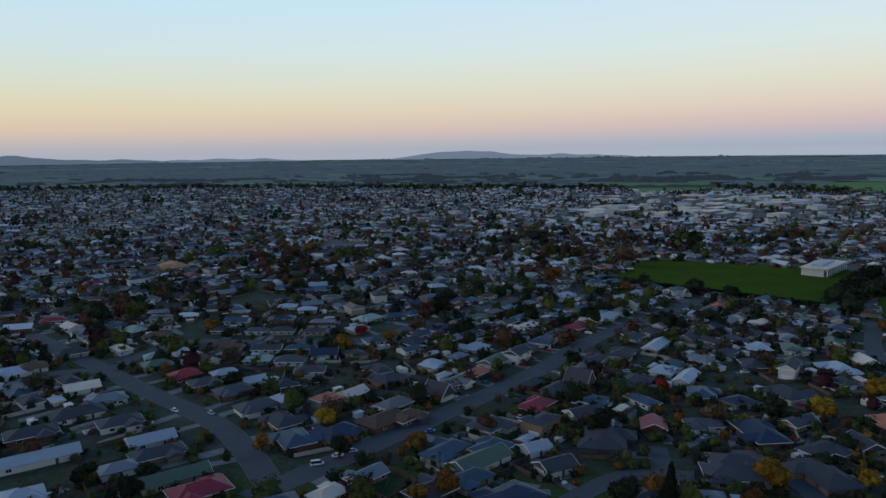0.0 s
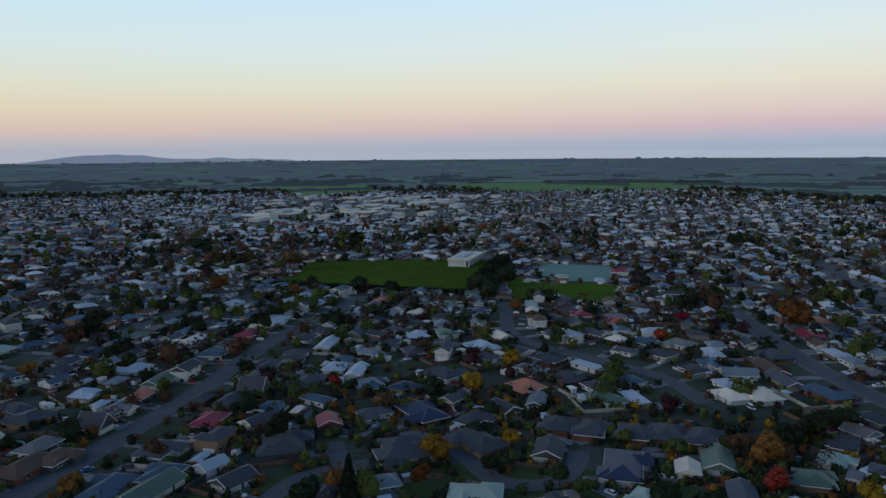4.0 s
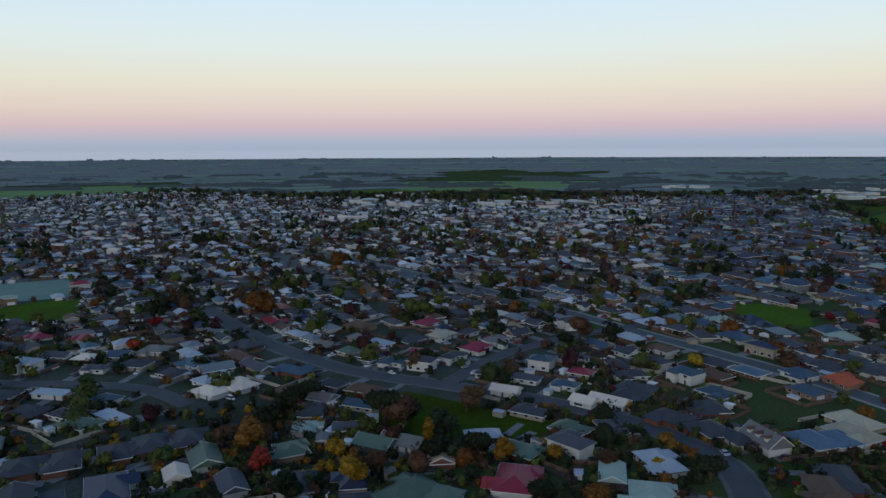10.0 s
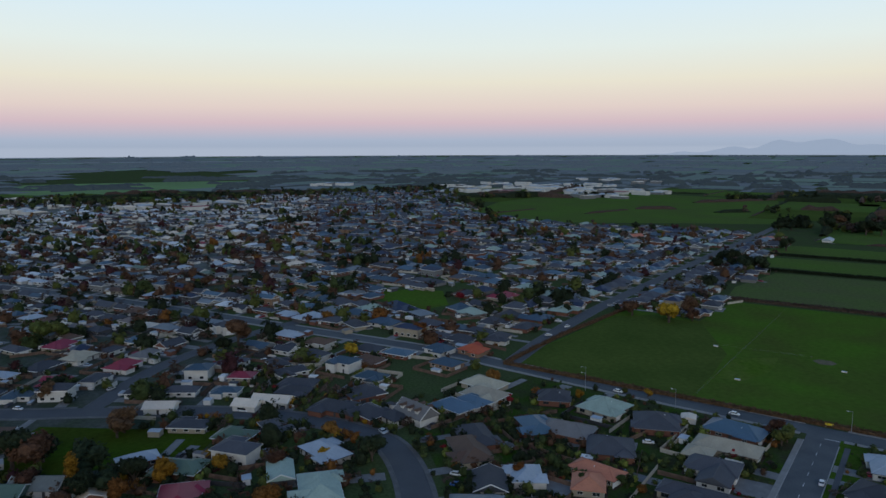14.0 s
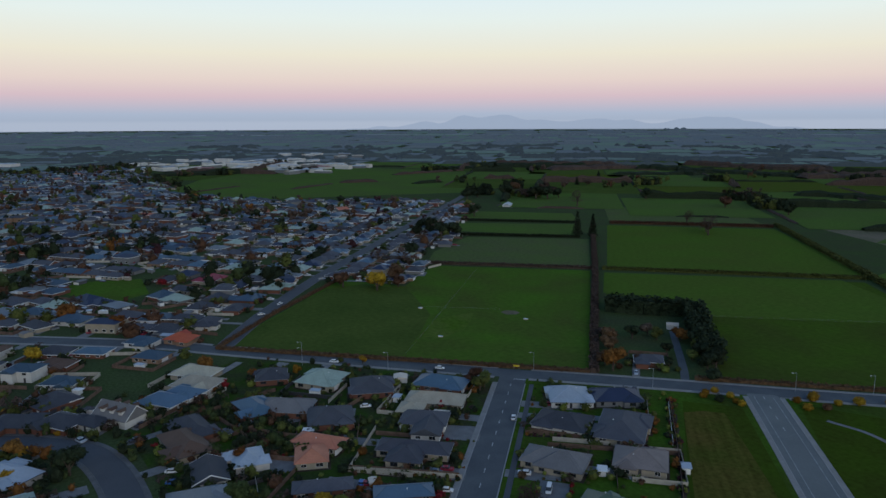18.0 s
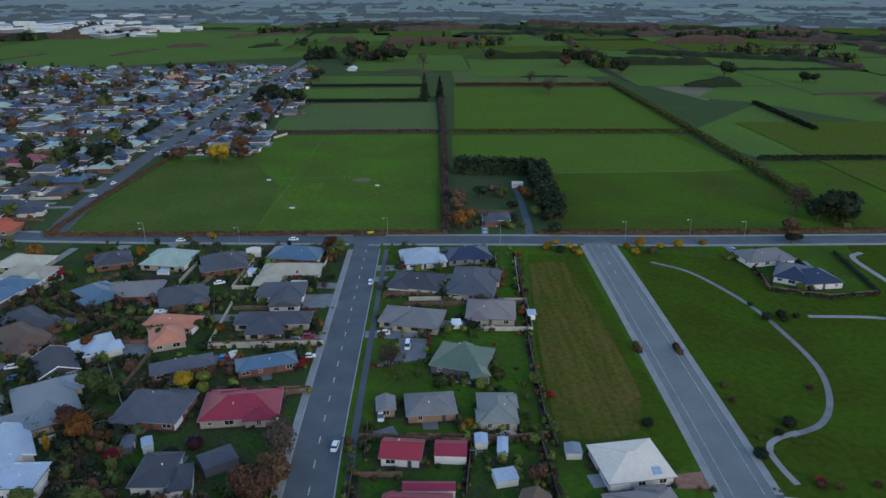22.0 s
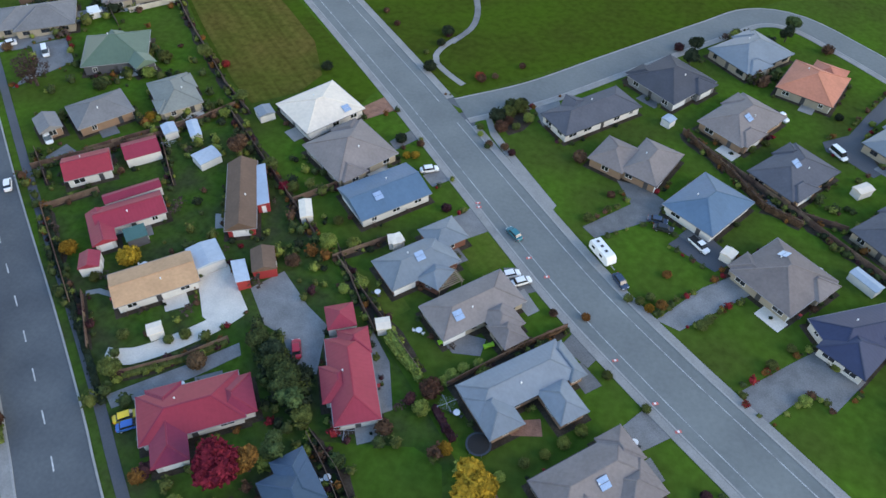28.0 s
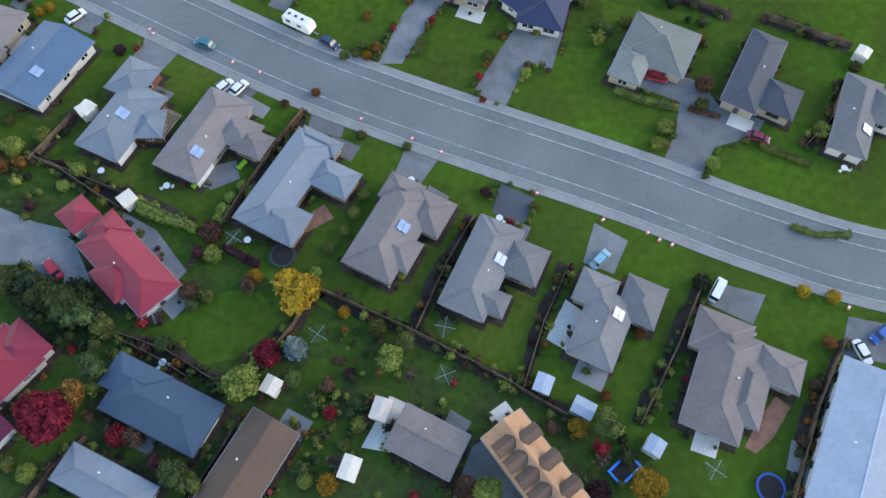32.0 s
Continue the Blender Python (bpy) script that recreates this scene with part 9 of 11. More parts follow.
house(194, 91, 158, 20, 12, 'green', 'hip', 'dark', detail=1, wings=[(-4.8, -4.6, 90, 10.2, 7.2, 'hip'), (6.0, 5.0, 0, 7.2, 6.0, 'hip')])
house(195, 79, 173, 12, 9, 'green', 'hip', 'white', detail=1, wings=[(2.9, 3.4, 90, 7.6, 5.4, 'hip'), (-3.6, -3.8, 0, 5.4, 4.5, 'hip')])
house(215, 61, -171, 20, 12, 'red', 'hip', 'white', detail=1, wings=[(4.8, -4.6, 90, 10.2, 7.2, 'gable'), (-6.0, 5.0, 0, 7.2, 6.0, 'hip')])
house(238, 67, -107, 16, 10, 'green', 'hip', 'brick', detail=1, wings=[(-3.8, -3.8, 90, 8.5, 6.0, 'hip'), (4.8, 4.2, 0, 6.0, 5.0, 'hip')])
house(299, 90, -95, 12, 8, 'white', 'gable', 'white', detail=1)
house(370, 31, -126, 14, 9, 'charcoal', 'hip', 'white', detail=1, wings=[(3.4, -3.4, 90, 7.6, 5.4, 'gable'), (-4.2, 3.8, 0, 5.4, 4.5, 'hip')])
house(360, 72, -25, 14, 9, 'slate', 'hip', 'white', detail=1, wings=[(-3.4, 3.4, 90, 7.6, 5.4, 'hip'), (4.2, -3.8, 0, 5.4, 4.5, 'hip')])
house(323, 35, -107, 16, 9, 'charcoal', 'hip', 'cream', detail=1, wings=[(-3.8, -3.4, 90, 7.6, 5.4, 'hip'), (4.8, 3.8, 0, 5.4, 4.5, 'hip')])
house(356, 2, -126, 14, 9, 'brown', 'hip', 'brick', detail=1, wings=[(3.4, -3.4, 90, 7.6, 5.4, 'gable'), (-4.2, 3.8, 0, 5.4, 4.5, 'hip')])
house(329, 1, -122, 14, 9, 'slateblue', 'hip', 'white', detail=1, wings=[(3.4, -3.4, 90, 7.6, 5.4, 'gable'), (-4.2, 3.8, 0, 5.4, 4.5, 'hip')])
house(456, 41, -43, 18, 11, 'pale', 'hip', 'dark', detail=1, wings=[(4.3, -4.2, 90, 9.3, 6.6, 'hip'), (-5.4, 4.6, 0, 6.6, 5.5, 'hip')])
house(436, -7, -126, 18, 11, 'slateblue', 'hip', 'white', detail=1, wings=[(-4.3, 4.2, 90, 9.3, 6.6, 'gable'), (5.4, -4.6, 0, 6.6, 5.5, 'hip')])
house(505, -96, -38, 20, 12, 'red', 'hip', 'cream', detail=1, wings=[(-4.8, 4.6, 90, 10.2, 7.2, 'hip'), (6.0, -5.0, 0, 7.2, 6.0, 'hip')])
house(457, -128, -38, 18, 12, 'mint', 'hip', 'brick', detail=1, wings=[(4.3, -4.6, 90, 10.2, 7.2, 'hip'), (-5.4, 5.0, 0, 7.2, 6.0, 'hip')])
house(312, 36, -107, 14, 9, 'charcoal', 'hip', 'tan', detail=1, wings=[(-3.4, 3.4, 90, 7.6, 5.4, 'hip'), (4.2, -3.8, 0, 5.4, 4.5, 'hip')])
house(394, 30, -126, 14, 9, 'brown', 'hip', 'white', detail=1, wings=[(3.4, 3.4, 90, 7.6, 5.4, 'hip'), (-4.2, -3.8, 0, 5.4, 4.5, 'hip')])
house(277, -8, -143, 10, 8, 'charcoal', 'hip', 'white', detail=1)
house(313, -51, -134, 18, 12, 'cream', 'hip', 'cream', detail=1, wings=[(4.3, -4.6, 90, 10.2, 7.2, 'hip'), (-5.4, 5.0, 0, 7.2, 6.0, 'hip')])
house(261, -63, -171, 18, 10, 'blue', 'hip', 'brick', detail=1, wings=[(4.3, -3.8, 90, 8.5, 6.0, 'gable'), (-5.4, 4.2, 0, 6.0, 5.0, 'hip')])
house(290, -42, -143, 14, 10, 'blue', 'hip', 'white', detail=1, wings=[(3.4, -3.8, 90, 8.5, 6.0, 'gable'), (-4.2, 4.2, 0, 6.0, 5.0, 'hip')])
house(220, -50, 173, 12, 9, 'pale', 'hip', 'white', detail=1, wings=[(-2.9, -3.4, 90, 7.6, 5.4, 'hip'), (3.6, 3.8, 0, 5.4, 4.5, 'hip')])
house(216, -37, 173, 14, 10, 'charcoal', 'gable', 'white', detail=1)
house(195, -29, 173, 24, 14, 'bluegrey', 'hip', 'cream', detail=1, wings=[(5.8, -5.3, 90, 11.9, 8.4, 'gable'), (-7.2, 5.9, 0, 8.4, 7.0, 'hip')])
house(180, -17, 173, 14, 9, 'pale', 'gable', 'white', detail=1)
house(226, -235, -132, 12, 9, 'slate', 'hip', 'brick', detail=1, wings=[(-2.9, -3.4, 90, 7.6, 5.4, 'hip'), (3.6, 3.8, 0, 5.4, 4.5, 'hip')])
house(261, -288, -132, 6, 4, 'white', 'gable', 'white', detail=1)
house(483, -218, -41, 14, 7, 'pale', 'hip', 'white', detail=1)
house(533, -274, -41, 16, 9, 'slate', 'hip', 'cream', detail=1, wings=[(-3.8, -3.4, 90, 7.6, 5.4, 'hip'), (4.8, 3.8, 0, 5.4, 4.5, 'hip')])
house(775, -533, -42, 20, 10, 'pale', 'gable', 'white', detail=1)
house(37, 364, 55, 14, 9, 'charcoal', 'gable', 'white', detail=1, eave=5.2)
house(62, 322, 145, 11, 9, 'charcoal', 'gable', 'white', detail=1, pitch=50)
house(-4, 308, 140, 11, 9, 'charcoal', 'gable', 'white', detail=1, pitch=45)
house(278, -17, -143, 16, 10, 'grey', 'gable', 'white', detail=1, eave=3.2, pitch=38, dormers=3)
pavilion(335, 624, 46, 56, 18)
house(380, 623, -120, 20, 14, 'white', 'gable', 'white', detail=1, eave=4.0)

# ---- the town beyond, filled street by street ----
ROAD_PTS = np.array([(q.x, q.y, half) for line, half, _ in ROADS for q in line])


BOXES = {}


def inside_ring(p, ring):
    x, y = p
    if id(ring) not in BOXES:
        BOXES[id(ring)] = ring.min(0).tolist(), ring.max(0).tolist()
    lo, hi = BOXES[id(ring)]
    if x < lo[0] or y < lo[1] or x > hi[0] or y > hi[1]:
        return False
    c = False
    for (x0, y0), (x1, y1) in zip(ring, np.roll(ring, -1, 0)):
        if (y0 > y) != (y1 > y) and x < (x1 - x0) * (y - y0) / (y1 - y0) + x0:
            c = not c
    return c


def town_edge(az):
    """How far the houses reach, by bearing from +y towards +x."""
    return float(np.interp(az, [-180, -60, -40, 0, 30, 45, 55, 72, 85, 95, 99, 106, 121, 122, 150, 180], [260, 700, 2900, 2150, 2050, 2250, 1800, 1600, 1800, 1950, 1180, 1040, 1000, 330, 330, 260]))


CENTRE = [(520, 1560, 190), (700, 1480, 190), (560, 1300, 180), (300, 1240, 120), (1320, 640, 110), (1420, 380, 120)]


def in_centre(x, y):
    """True among the large sheds of the shopping streets."""
    return any(math.hypot(x - a, y - b) < r for a, b, r in CENTRE)


def beyond_gate(x, y):
    """True on the pasture side of the gate road and the main road."""
    a = (x - 346) * (-494 + 68) - (y + 68) * (854 - 346)
    b = (x - 346) * (-350 + 68) - (y + 68) * (92 - 346)
    return a > -9000 and b > 0 if x > 346 else b > 0 and y < 0


def taken(x, y, gap):
    if len(ROAD_PTS) and (np.hypot(ROAD_PTS[:, 0] - x, ROAD_PTS[:, 1] - y) < ROAD_PTS[:, 2] + gap).any():
        return True
    return any(inside_ring((x, y), r) for r in OPEN)


def town_plots():
    rng = random.Random(5)
    plots = []
    homes = [(a, b, c) for a, b, c in HOUSES]
    grid = {}

    def clear(x, y, gap):
        k = (int(x // 30), int(y // 30))
        for i in (-1, 0, 1):
            for j in (-1, 0, 1):
                for a, b, c in grid.get((k[0] + i, k[1] + j), ()):
                    if math.hypot(a - x, b - y) < c + gap:
                        return False
        return True

    def put(x, y, r):
        grid.setdefault((int(x // 30), int(y // 30)), []).append((x, y, r))

    for h in homes:
        put(*h)
    for x, y in ((244, -217), (210, -254), (252, -204)):
        put(x, y, 16)
    for line, half, name in ROADS:
        nr = normals(line)
        step = 0.0
        for a, b, n in zip(line, line[1:], nr):
            step += (b - a).length
            if step > 17:
                step = 0.0
                for s in (-1, 1):
                    for off in (half + 15, half + 38):
                        p = a + n * s * (off + rng.uniform(-1.5, 1.5))
                        az = math.degrees(math.atan2(p.x, p.y))
                        if p.length < town_edge(az) and not beyond_gate(p.x, p.y) and not taken(p.x, p.y, 9) and clear(p.x, p.y, 7.5):
                            plots.append((p.x, p.y, math.degrees(math.atan2((b - a).y, (b - a).x))))
                            put(p.x, p.y, 8)
    size = 330
    for i in range(-10, 11):
        for j in range(-3, 11):
            ang = rng.choice((18, 42, 55, 48, 120, 28))
            c, s = math.cos(radians(ang)), math.sin(radians(ang))
            cx, cy = i * size + rng.uniform(-60, 60), j * size + rng.uniform(-60, 60)
            for u in range(-13, 14):
                row = 0.0
                for v in range(-11, 12):
                    uu, vv = u * 16.5 + rng.uniform(-2, 2), v * 19 + (v // 2) * 12 + rng.uniform(-2, 2)
                    x, y = cx + uu * c - vv * s, cy + uu * s + vv * c
                    if abs(x - i * size) > size / 2 or abs(y - j * size) > size / 2:
                        continue
                    r, az = math.hypot(x, y), math.degrees(math.atan2(x, y))
                    if r > town_edge(az) or beyond_gate(x, y) or rng.random() < (0.75 if in_centre(x, y) else 0.06):
                        continue
                    if r < 1300 and taken(x, y, 9):
                        continue
                    if r >= 1300 and any(inside_ring((x, y), q) for q in OPEN):
                        continue
                    if clear(x, y, 7.0):
                        plots.append((x, y, ang + rng.choice((0, 0, 90))))
                        put(x, y, 8)
    return plots


PLOTS = town_plots()
ROOF_MIX = ["charcoal"] * 30 + ["slate"] * 22 + ["bluegrey"] * 7 + ["grey"] * 4 + ["blue"] * 9 + ["slateblue"] * 14 + ["navy"] * 6 + ["taupe"] * 3 + ["pale"] * 7 + ["white"] * 4 + ["red"] * 4 + ["brown"] * 6 + ["green"] * 4 + ["mint"] * 3 + ["orange"] * 1
WALL_MIX = ["white"] * 7 + ["cream"] * 4 + ["brick"] * 5 + ["grey"] * 3 + ["tan"] * 3 + ["dark"] * 2


def far_houses(plots):
    rng = random.Random(9)
    mats = [roof_material(c) for c in ROOFS] + [wall_material(c) for c in WALLS] + [M_TRIM, M_PANE]
    ri, wi = {c: i for i, c in enumerate(ROOFS)}, {c: i + len(ROOFS) for i, c in enumerate(WALLS)}
    pane, trim = len(mats) - 1, len(mats) - 2
    verts, faces, idx = [], [], []

    def face(f, k):
        faces.append(f)
        idx.append(k)

    def block(x, y, ang, L, W, h, pitch, gable, rk, wk, panes):
        c, s = math.cos(ang), math.sin(ang)
        pt = lambda u, v, z: (x + u * c - v * s, y + u * s + v * c, z)
        n = len(verts)
        a, b = L / 2, W / 2
        verts.extend(pt(u, v, z) for z in (0, h) for u, v in ((-a, -b), (a, -b), (a, b), (-a, b)))
        for q in ((0, 1, 5, 4), (1, 2, 6, 5), (2, 3, 7, 6), (3, 0, 4, 7)):
            face([n + i for i in q], wk)
        a, b = a + (0.7 if L > 6 else 0.1), b + (0.7 if L > 6 else 0.1)
        rise = b * math.tan(pitch)
        r = a if gable else max(0.3, a - b)
        m = len(verts)
        verts.extend(pt(u, v, h) for u, v in ((-a, -b), (a, -b), (a, b), (-a, b)))
        verts.extend((pt(-r, 0, h + rise), pt(r, 0, h + rise)))
        for q, k in (((0, 1, 5, 4), rk), ((2, 3, 4, 5), rk), ((1, 2, 5), wk if gable else rk), ((3, 0, 4), wk if gable else rk)):
            face([m + i for i in q], k)
        fascia = rng.random()
        if L > 6:
            n2 = len(verts)
            verts.extend(pt(u * 1.004, v * 1.004, z) for z in (h - 0.3, h + 0.05) for u, v in ((-a, -b), (a, -b), (a, b), (-a, b)))
            for q in ((0, 1, 5, 4), (1, 2, 6, 5), (2, 3, 7, 6), (3, 0, 4, 7)):
                face([n2 + i for i in q], trim if fascia < 0.55 else wk)
            if gable and fascia < 0.6:
                for sd in (-1, 1):
                    for e in (-1, 1):
                        n2 = len(verts)
                        verts.extend(pt(sd * (a + 0.05), v, z) for v, z in ((e * b, h - 0.25), (e * b, h + 0.05), (0, h + rise + 0.05), (0, h + rise - 0.25)))
                        face([n2, n2 + 1, n2 + 2, n2 + 3], trim)
            if fascia < 0.8:
                n2 = len(verts)
                sd = rng.choice((-1, 1))
                verts.extend(pt(sd * (L / 2 + 0.05), v, z) for v, z in ((-2.6, 0.05), (2.2, 0.05), (2.2, 2.2), (-2.6, 2.2)))
                face([n2, n2 + 1, n2 + 2, n2 + 3], trim)
        if panes:
            for sd in (-1, 1):
                for k in range(int(L / 4)):
                    u = (k + 0.5) / int(L / 4) * L - L / 2
                    p = len(verts)
                    verts.extend(pt(u + e, sd * (W / 2 + 0.03), z) for e, z in ((-1.05, 0.78), (1.05, 0.78), (1.05, 2.2), (-1.05, 2.2)))
                    face([p, p + 1, p + 2, p + 3], trim)
                    p = len(verts)
                    verts.extend(pt(u + e, sd * (W / 2 + 0.06), z) for e, z in ((-0.9, 0.9), (0.9, 0.9), (0.9, 2.1), (-0.9, 2.1)))
                    face([p, p + 1, p + 2, p + 3], pane)

    for x, y, ang in plots:
        L, W = rng.uniform(10, 16), rng.uniform(7, 9.5)
        estate = x > 300 and math.degrees(math.atan2(x, y)) > 86
        if estate:
            L, W = rng.uniform(13, 17), rng.uniform(9.5, 12)
        # past 500 m paler roofs and walls: white houses, and haze put into colour
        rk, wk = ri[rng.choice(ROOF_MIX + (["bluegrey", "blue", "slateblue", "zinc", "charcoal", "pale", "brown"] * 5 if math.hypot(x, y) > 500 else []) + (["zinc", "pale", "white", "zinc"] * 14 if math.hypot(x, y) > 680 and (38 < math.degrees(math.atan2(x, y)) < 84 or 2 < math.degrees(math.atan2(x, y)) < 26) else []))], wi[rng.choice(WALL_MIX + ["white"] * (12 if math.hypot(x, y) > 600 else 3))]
        if estate:
            rk = ri[rng.choice(("slateblue", "slateblue", "slate", "navy", "charcoal", "navy", "slate", "blue", "slateblue", "charcoal", "slate", "bluegrey", "orange" if rng.random() < 0.3 else "slate", "mint"))]
            wk = wi[rng.choice(("brick", "tan", "dark", "grey", "cream", "brick"))]
        a = radians(ang)
        for _ in range(rng.choice((0, 1, 2, 2))):
            d, b = rng.uniform(8.5, 12), rng.uniform(0, 6.28)
            block(x + d * math.cos(b), y + d * math.sin(b), a + rng.choice((0, 1.57)), 4.3, 1.75, 1.0, radians(24), False, ri[rng.choice(("white", "white", "pale", "charcoal", "grey", "red"))], wi[rng.choice(("white", "white", "dark", "grey"))], False)
        gable = rng.random() < (0.08 if estate else 0.3)
        near = math.hypot(x, y) < 900
        h = 5.2 if rng.random() < 0.06 else 2.4
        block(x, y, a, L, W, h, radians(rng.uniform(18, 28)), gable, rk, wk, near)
        if rng.random() < 0.6:
            q, sd = rng.choice((-1, 1)) * L * 0.25, rng.choice((-1, 1)) * W * 0.45
            block(x + q * math.cos(a) - sd * math.sin(a), y + q * math.sin(a) + sd * math.cos(a), a + math.pi / 2, W * 0.8, W * 0.7, h - 0.05, radians(22), gable, rk, wk, False)
        if rng.random() < 0.5:
            d = rng.uniform(11, 14)
            b = rng.uniform(0, 6.28)
            block(x + d * math.cos(b), y + d * math.sin(b), a, rng.uniform(3, 7), rng.uniform(2.5, 5), 2.2, radians(12), True, ri[rng.choice(("pale", "white", "grey", "pale"))], wk, False)
    me = bpy.data.meshes.new("distant_houses")
    me.from_pydata(verts, [], faces)
    for m in mats:
        me.materials.append(m)
    me.polygons.foreach_set("material_index", idx)
    uv = me.uv_layers.new()
    tagged(new("distant_houses", me), "hundreds of small houses with grey, blue and white roofs", "houses", kind="stuff")


def sheds_far(name, spots, label):
    """Large pale-roofed warehouses."""
    rng = random.Random(len(spots) * 3 + int(spots[0][0]))
    for x, y, spread, n, reach in spots:
        for i in range(n):
            a, d = rng.uniform(0, 6.28), spread * math.sqrt(rng.random())
            px, py = x + d * math.cos(a) * reach, y + d * math.sin(a)
            L, W, h = rng.uniform(18, 48), rng.uniform(12, 26), rng.uniform(5, 8)
            rot = rng.choice((30, 120, 45)) + rng.uniform(-4, 4)
            ob = thing(name, pose(px, py, ground_height(math.hypot(px, py)), 0, 0, rot), label, "warehouse", "town warehouses")
            part("wall", box(-L / 2, L / 2, -W / 2, W / 2, -0.1, h), wall_material(rng.choice(("white", "grey", "white"))), ob)
            rb = bmesh.new()
            roof_block(rb, Matrix.Identity(4), L, W, h + 0.2, 7, "gable", 0.4)
            bmesh.ops.recalc_face_normals(rb, faces=rb.faces[:])
            roof_uv(rb)
            part("roof", rb, roof_material(rng.choice(("white", "pale", "white", "white", "red" if i % 9 == 0 else "pale"))), ob)


def scatter(name, items, label, category, leaves=None):
    """Many ragged crowns in one mesh: (x, y, radius, height, colour, clumps)."""
    rng = random.Random(len(items))
    keys = list(LEAVES)
    verts, faces, idx = [], [], []

    def lump(x, y, z0, r, h, k):
        """The dense inside of a bush, as an uneven rounded lump."""
        b, a0 = len(verts), rng.uniform(0, 6.28)
        verts.append((x, y, z0 + h * 0.85))
        for zz, rr in ((0.68, 0.68), (0.38, 1.0), (0.08, 0.8)):
            for i in range(7):
                a, q = a0 + i * math.tau / 7 + zz * 2, r * rr * rng.uniform(0.78, 1.15)
                verts.append((x + q * math.cos(a), y + q * math.sin(a), z0 + h * zz * rng.uniform(0.88, 1.12)))
        for i in range(7):
            j = (i + 1) % 7
            faces.append((b, b + 1 + i, b + 1 + j))
            for ring in (1, 8):
                faces.append((b + ring + i, b + ring + 7 + i, b + ring + 7 + j, b + ring + j))
        idx.extend([k] * 21)

    for x, y, r, h, color, n in items:
        z0 = ground_height(math.hypot(x, y))
        k = keys.index(color)
        cored = color == "bare"
        for _ in range(n):
            a, d, zz = rng.uniform(0, 6.28), r * math.sqrt(rng.random()) * 0.8, rng.uniform(0.25, 0.9)
            d *= 1.15 - 0.6 * max(0, zz - 0.5)
            cx, cy, cz = x + d * math.cos(a), y + d * math.sin(a), z0 + zz * h
            q = r * rng.uniform(0.28, 0.55) * (1.2 if n < 8 else 1.0 if n < 20 else 0.62 if n < 50 else 0.4)
            b = len(verts)
            if n > 12:
                if not cored:
                    cored = True
                    lump(x, y, z0, r * 0.72, h, k)
                for _ in range(3):
                    leaf_quad(verts, faces, (cx + rng.uniform(-q, q) * 0.6, cy + rng.uniform(-q, q) * 0.6, max(z0 + 0.05, cz + rng.uniform(-q, q) * 0.5)), q * rng.uniform(0.5, 0.85), rng)
                    idx.append(k)
                continue
            verts.append((cx, cy, cz + q * rng.uniform(0.7, 1.2)))
            verts.append((cx, cy, max(z0 - 0.1, cz - q * 1.1)))
            a0 = rng.uniform(0, 6.28)
            for i in range(4):
                aa, qq = a0 + i * math.tau / 4, q * rng.uniform(0.65, 1.3)
                verts.append((cx + qq * math.cos(aa), cy + qq * math.sin(aa), cz + q * rng.uniform(-0.4, 0.4)))
            for i in range(4):
                faces += [(b + 2 + i, b + 2 + (i + 1) % 4, b), (b + 2 + (i + 1) % 4, b + 2 + i, b + 1)]
                idx += [k, k]
    me = bpy.data.meshes.new(name)
    me.from_pydata(verts, [], faces)
    for c in keys:
        me.materials.append((leaves or LEAVES)[c])
    me.polygons.foreach_set("material_index", idx)
    tagged(new(name, me), label, category, kind="stuff")


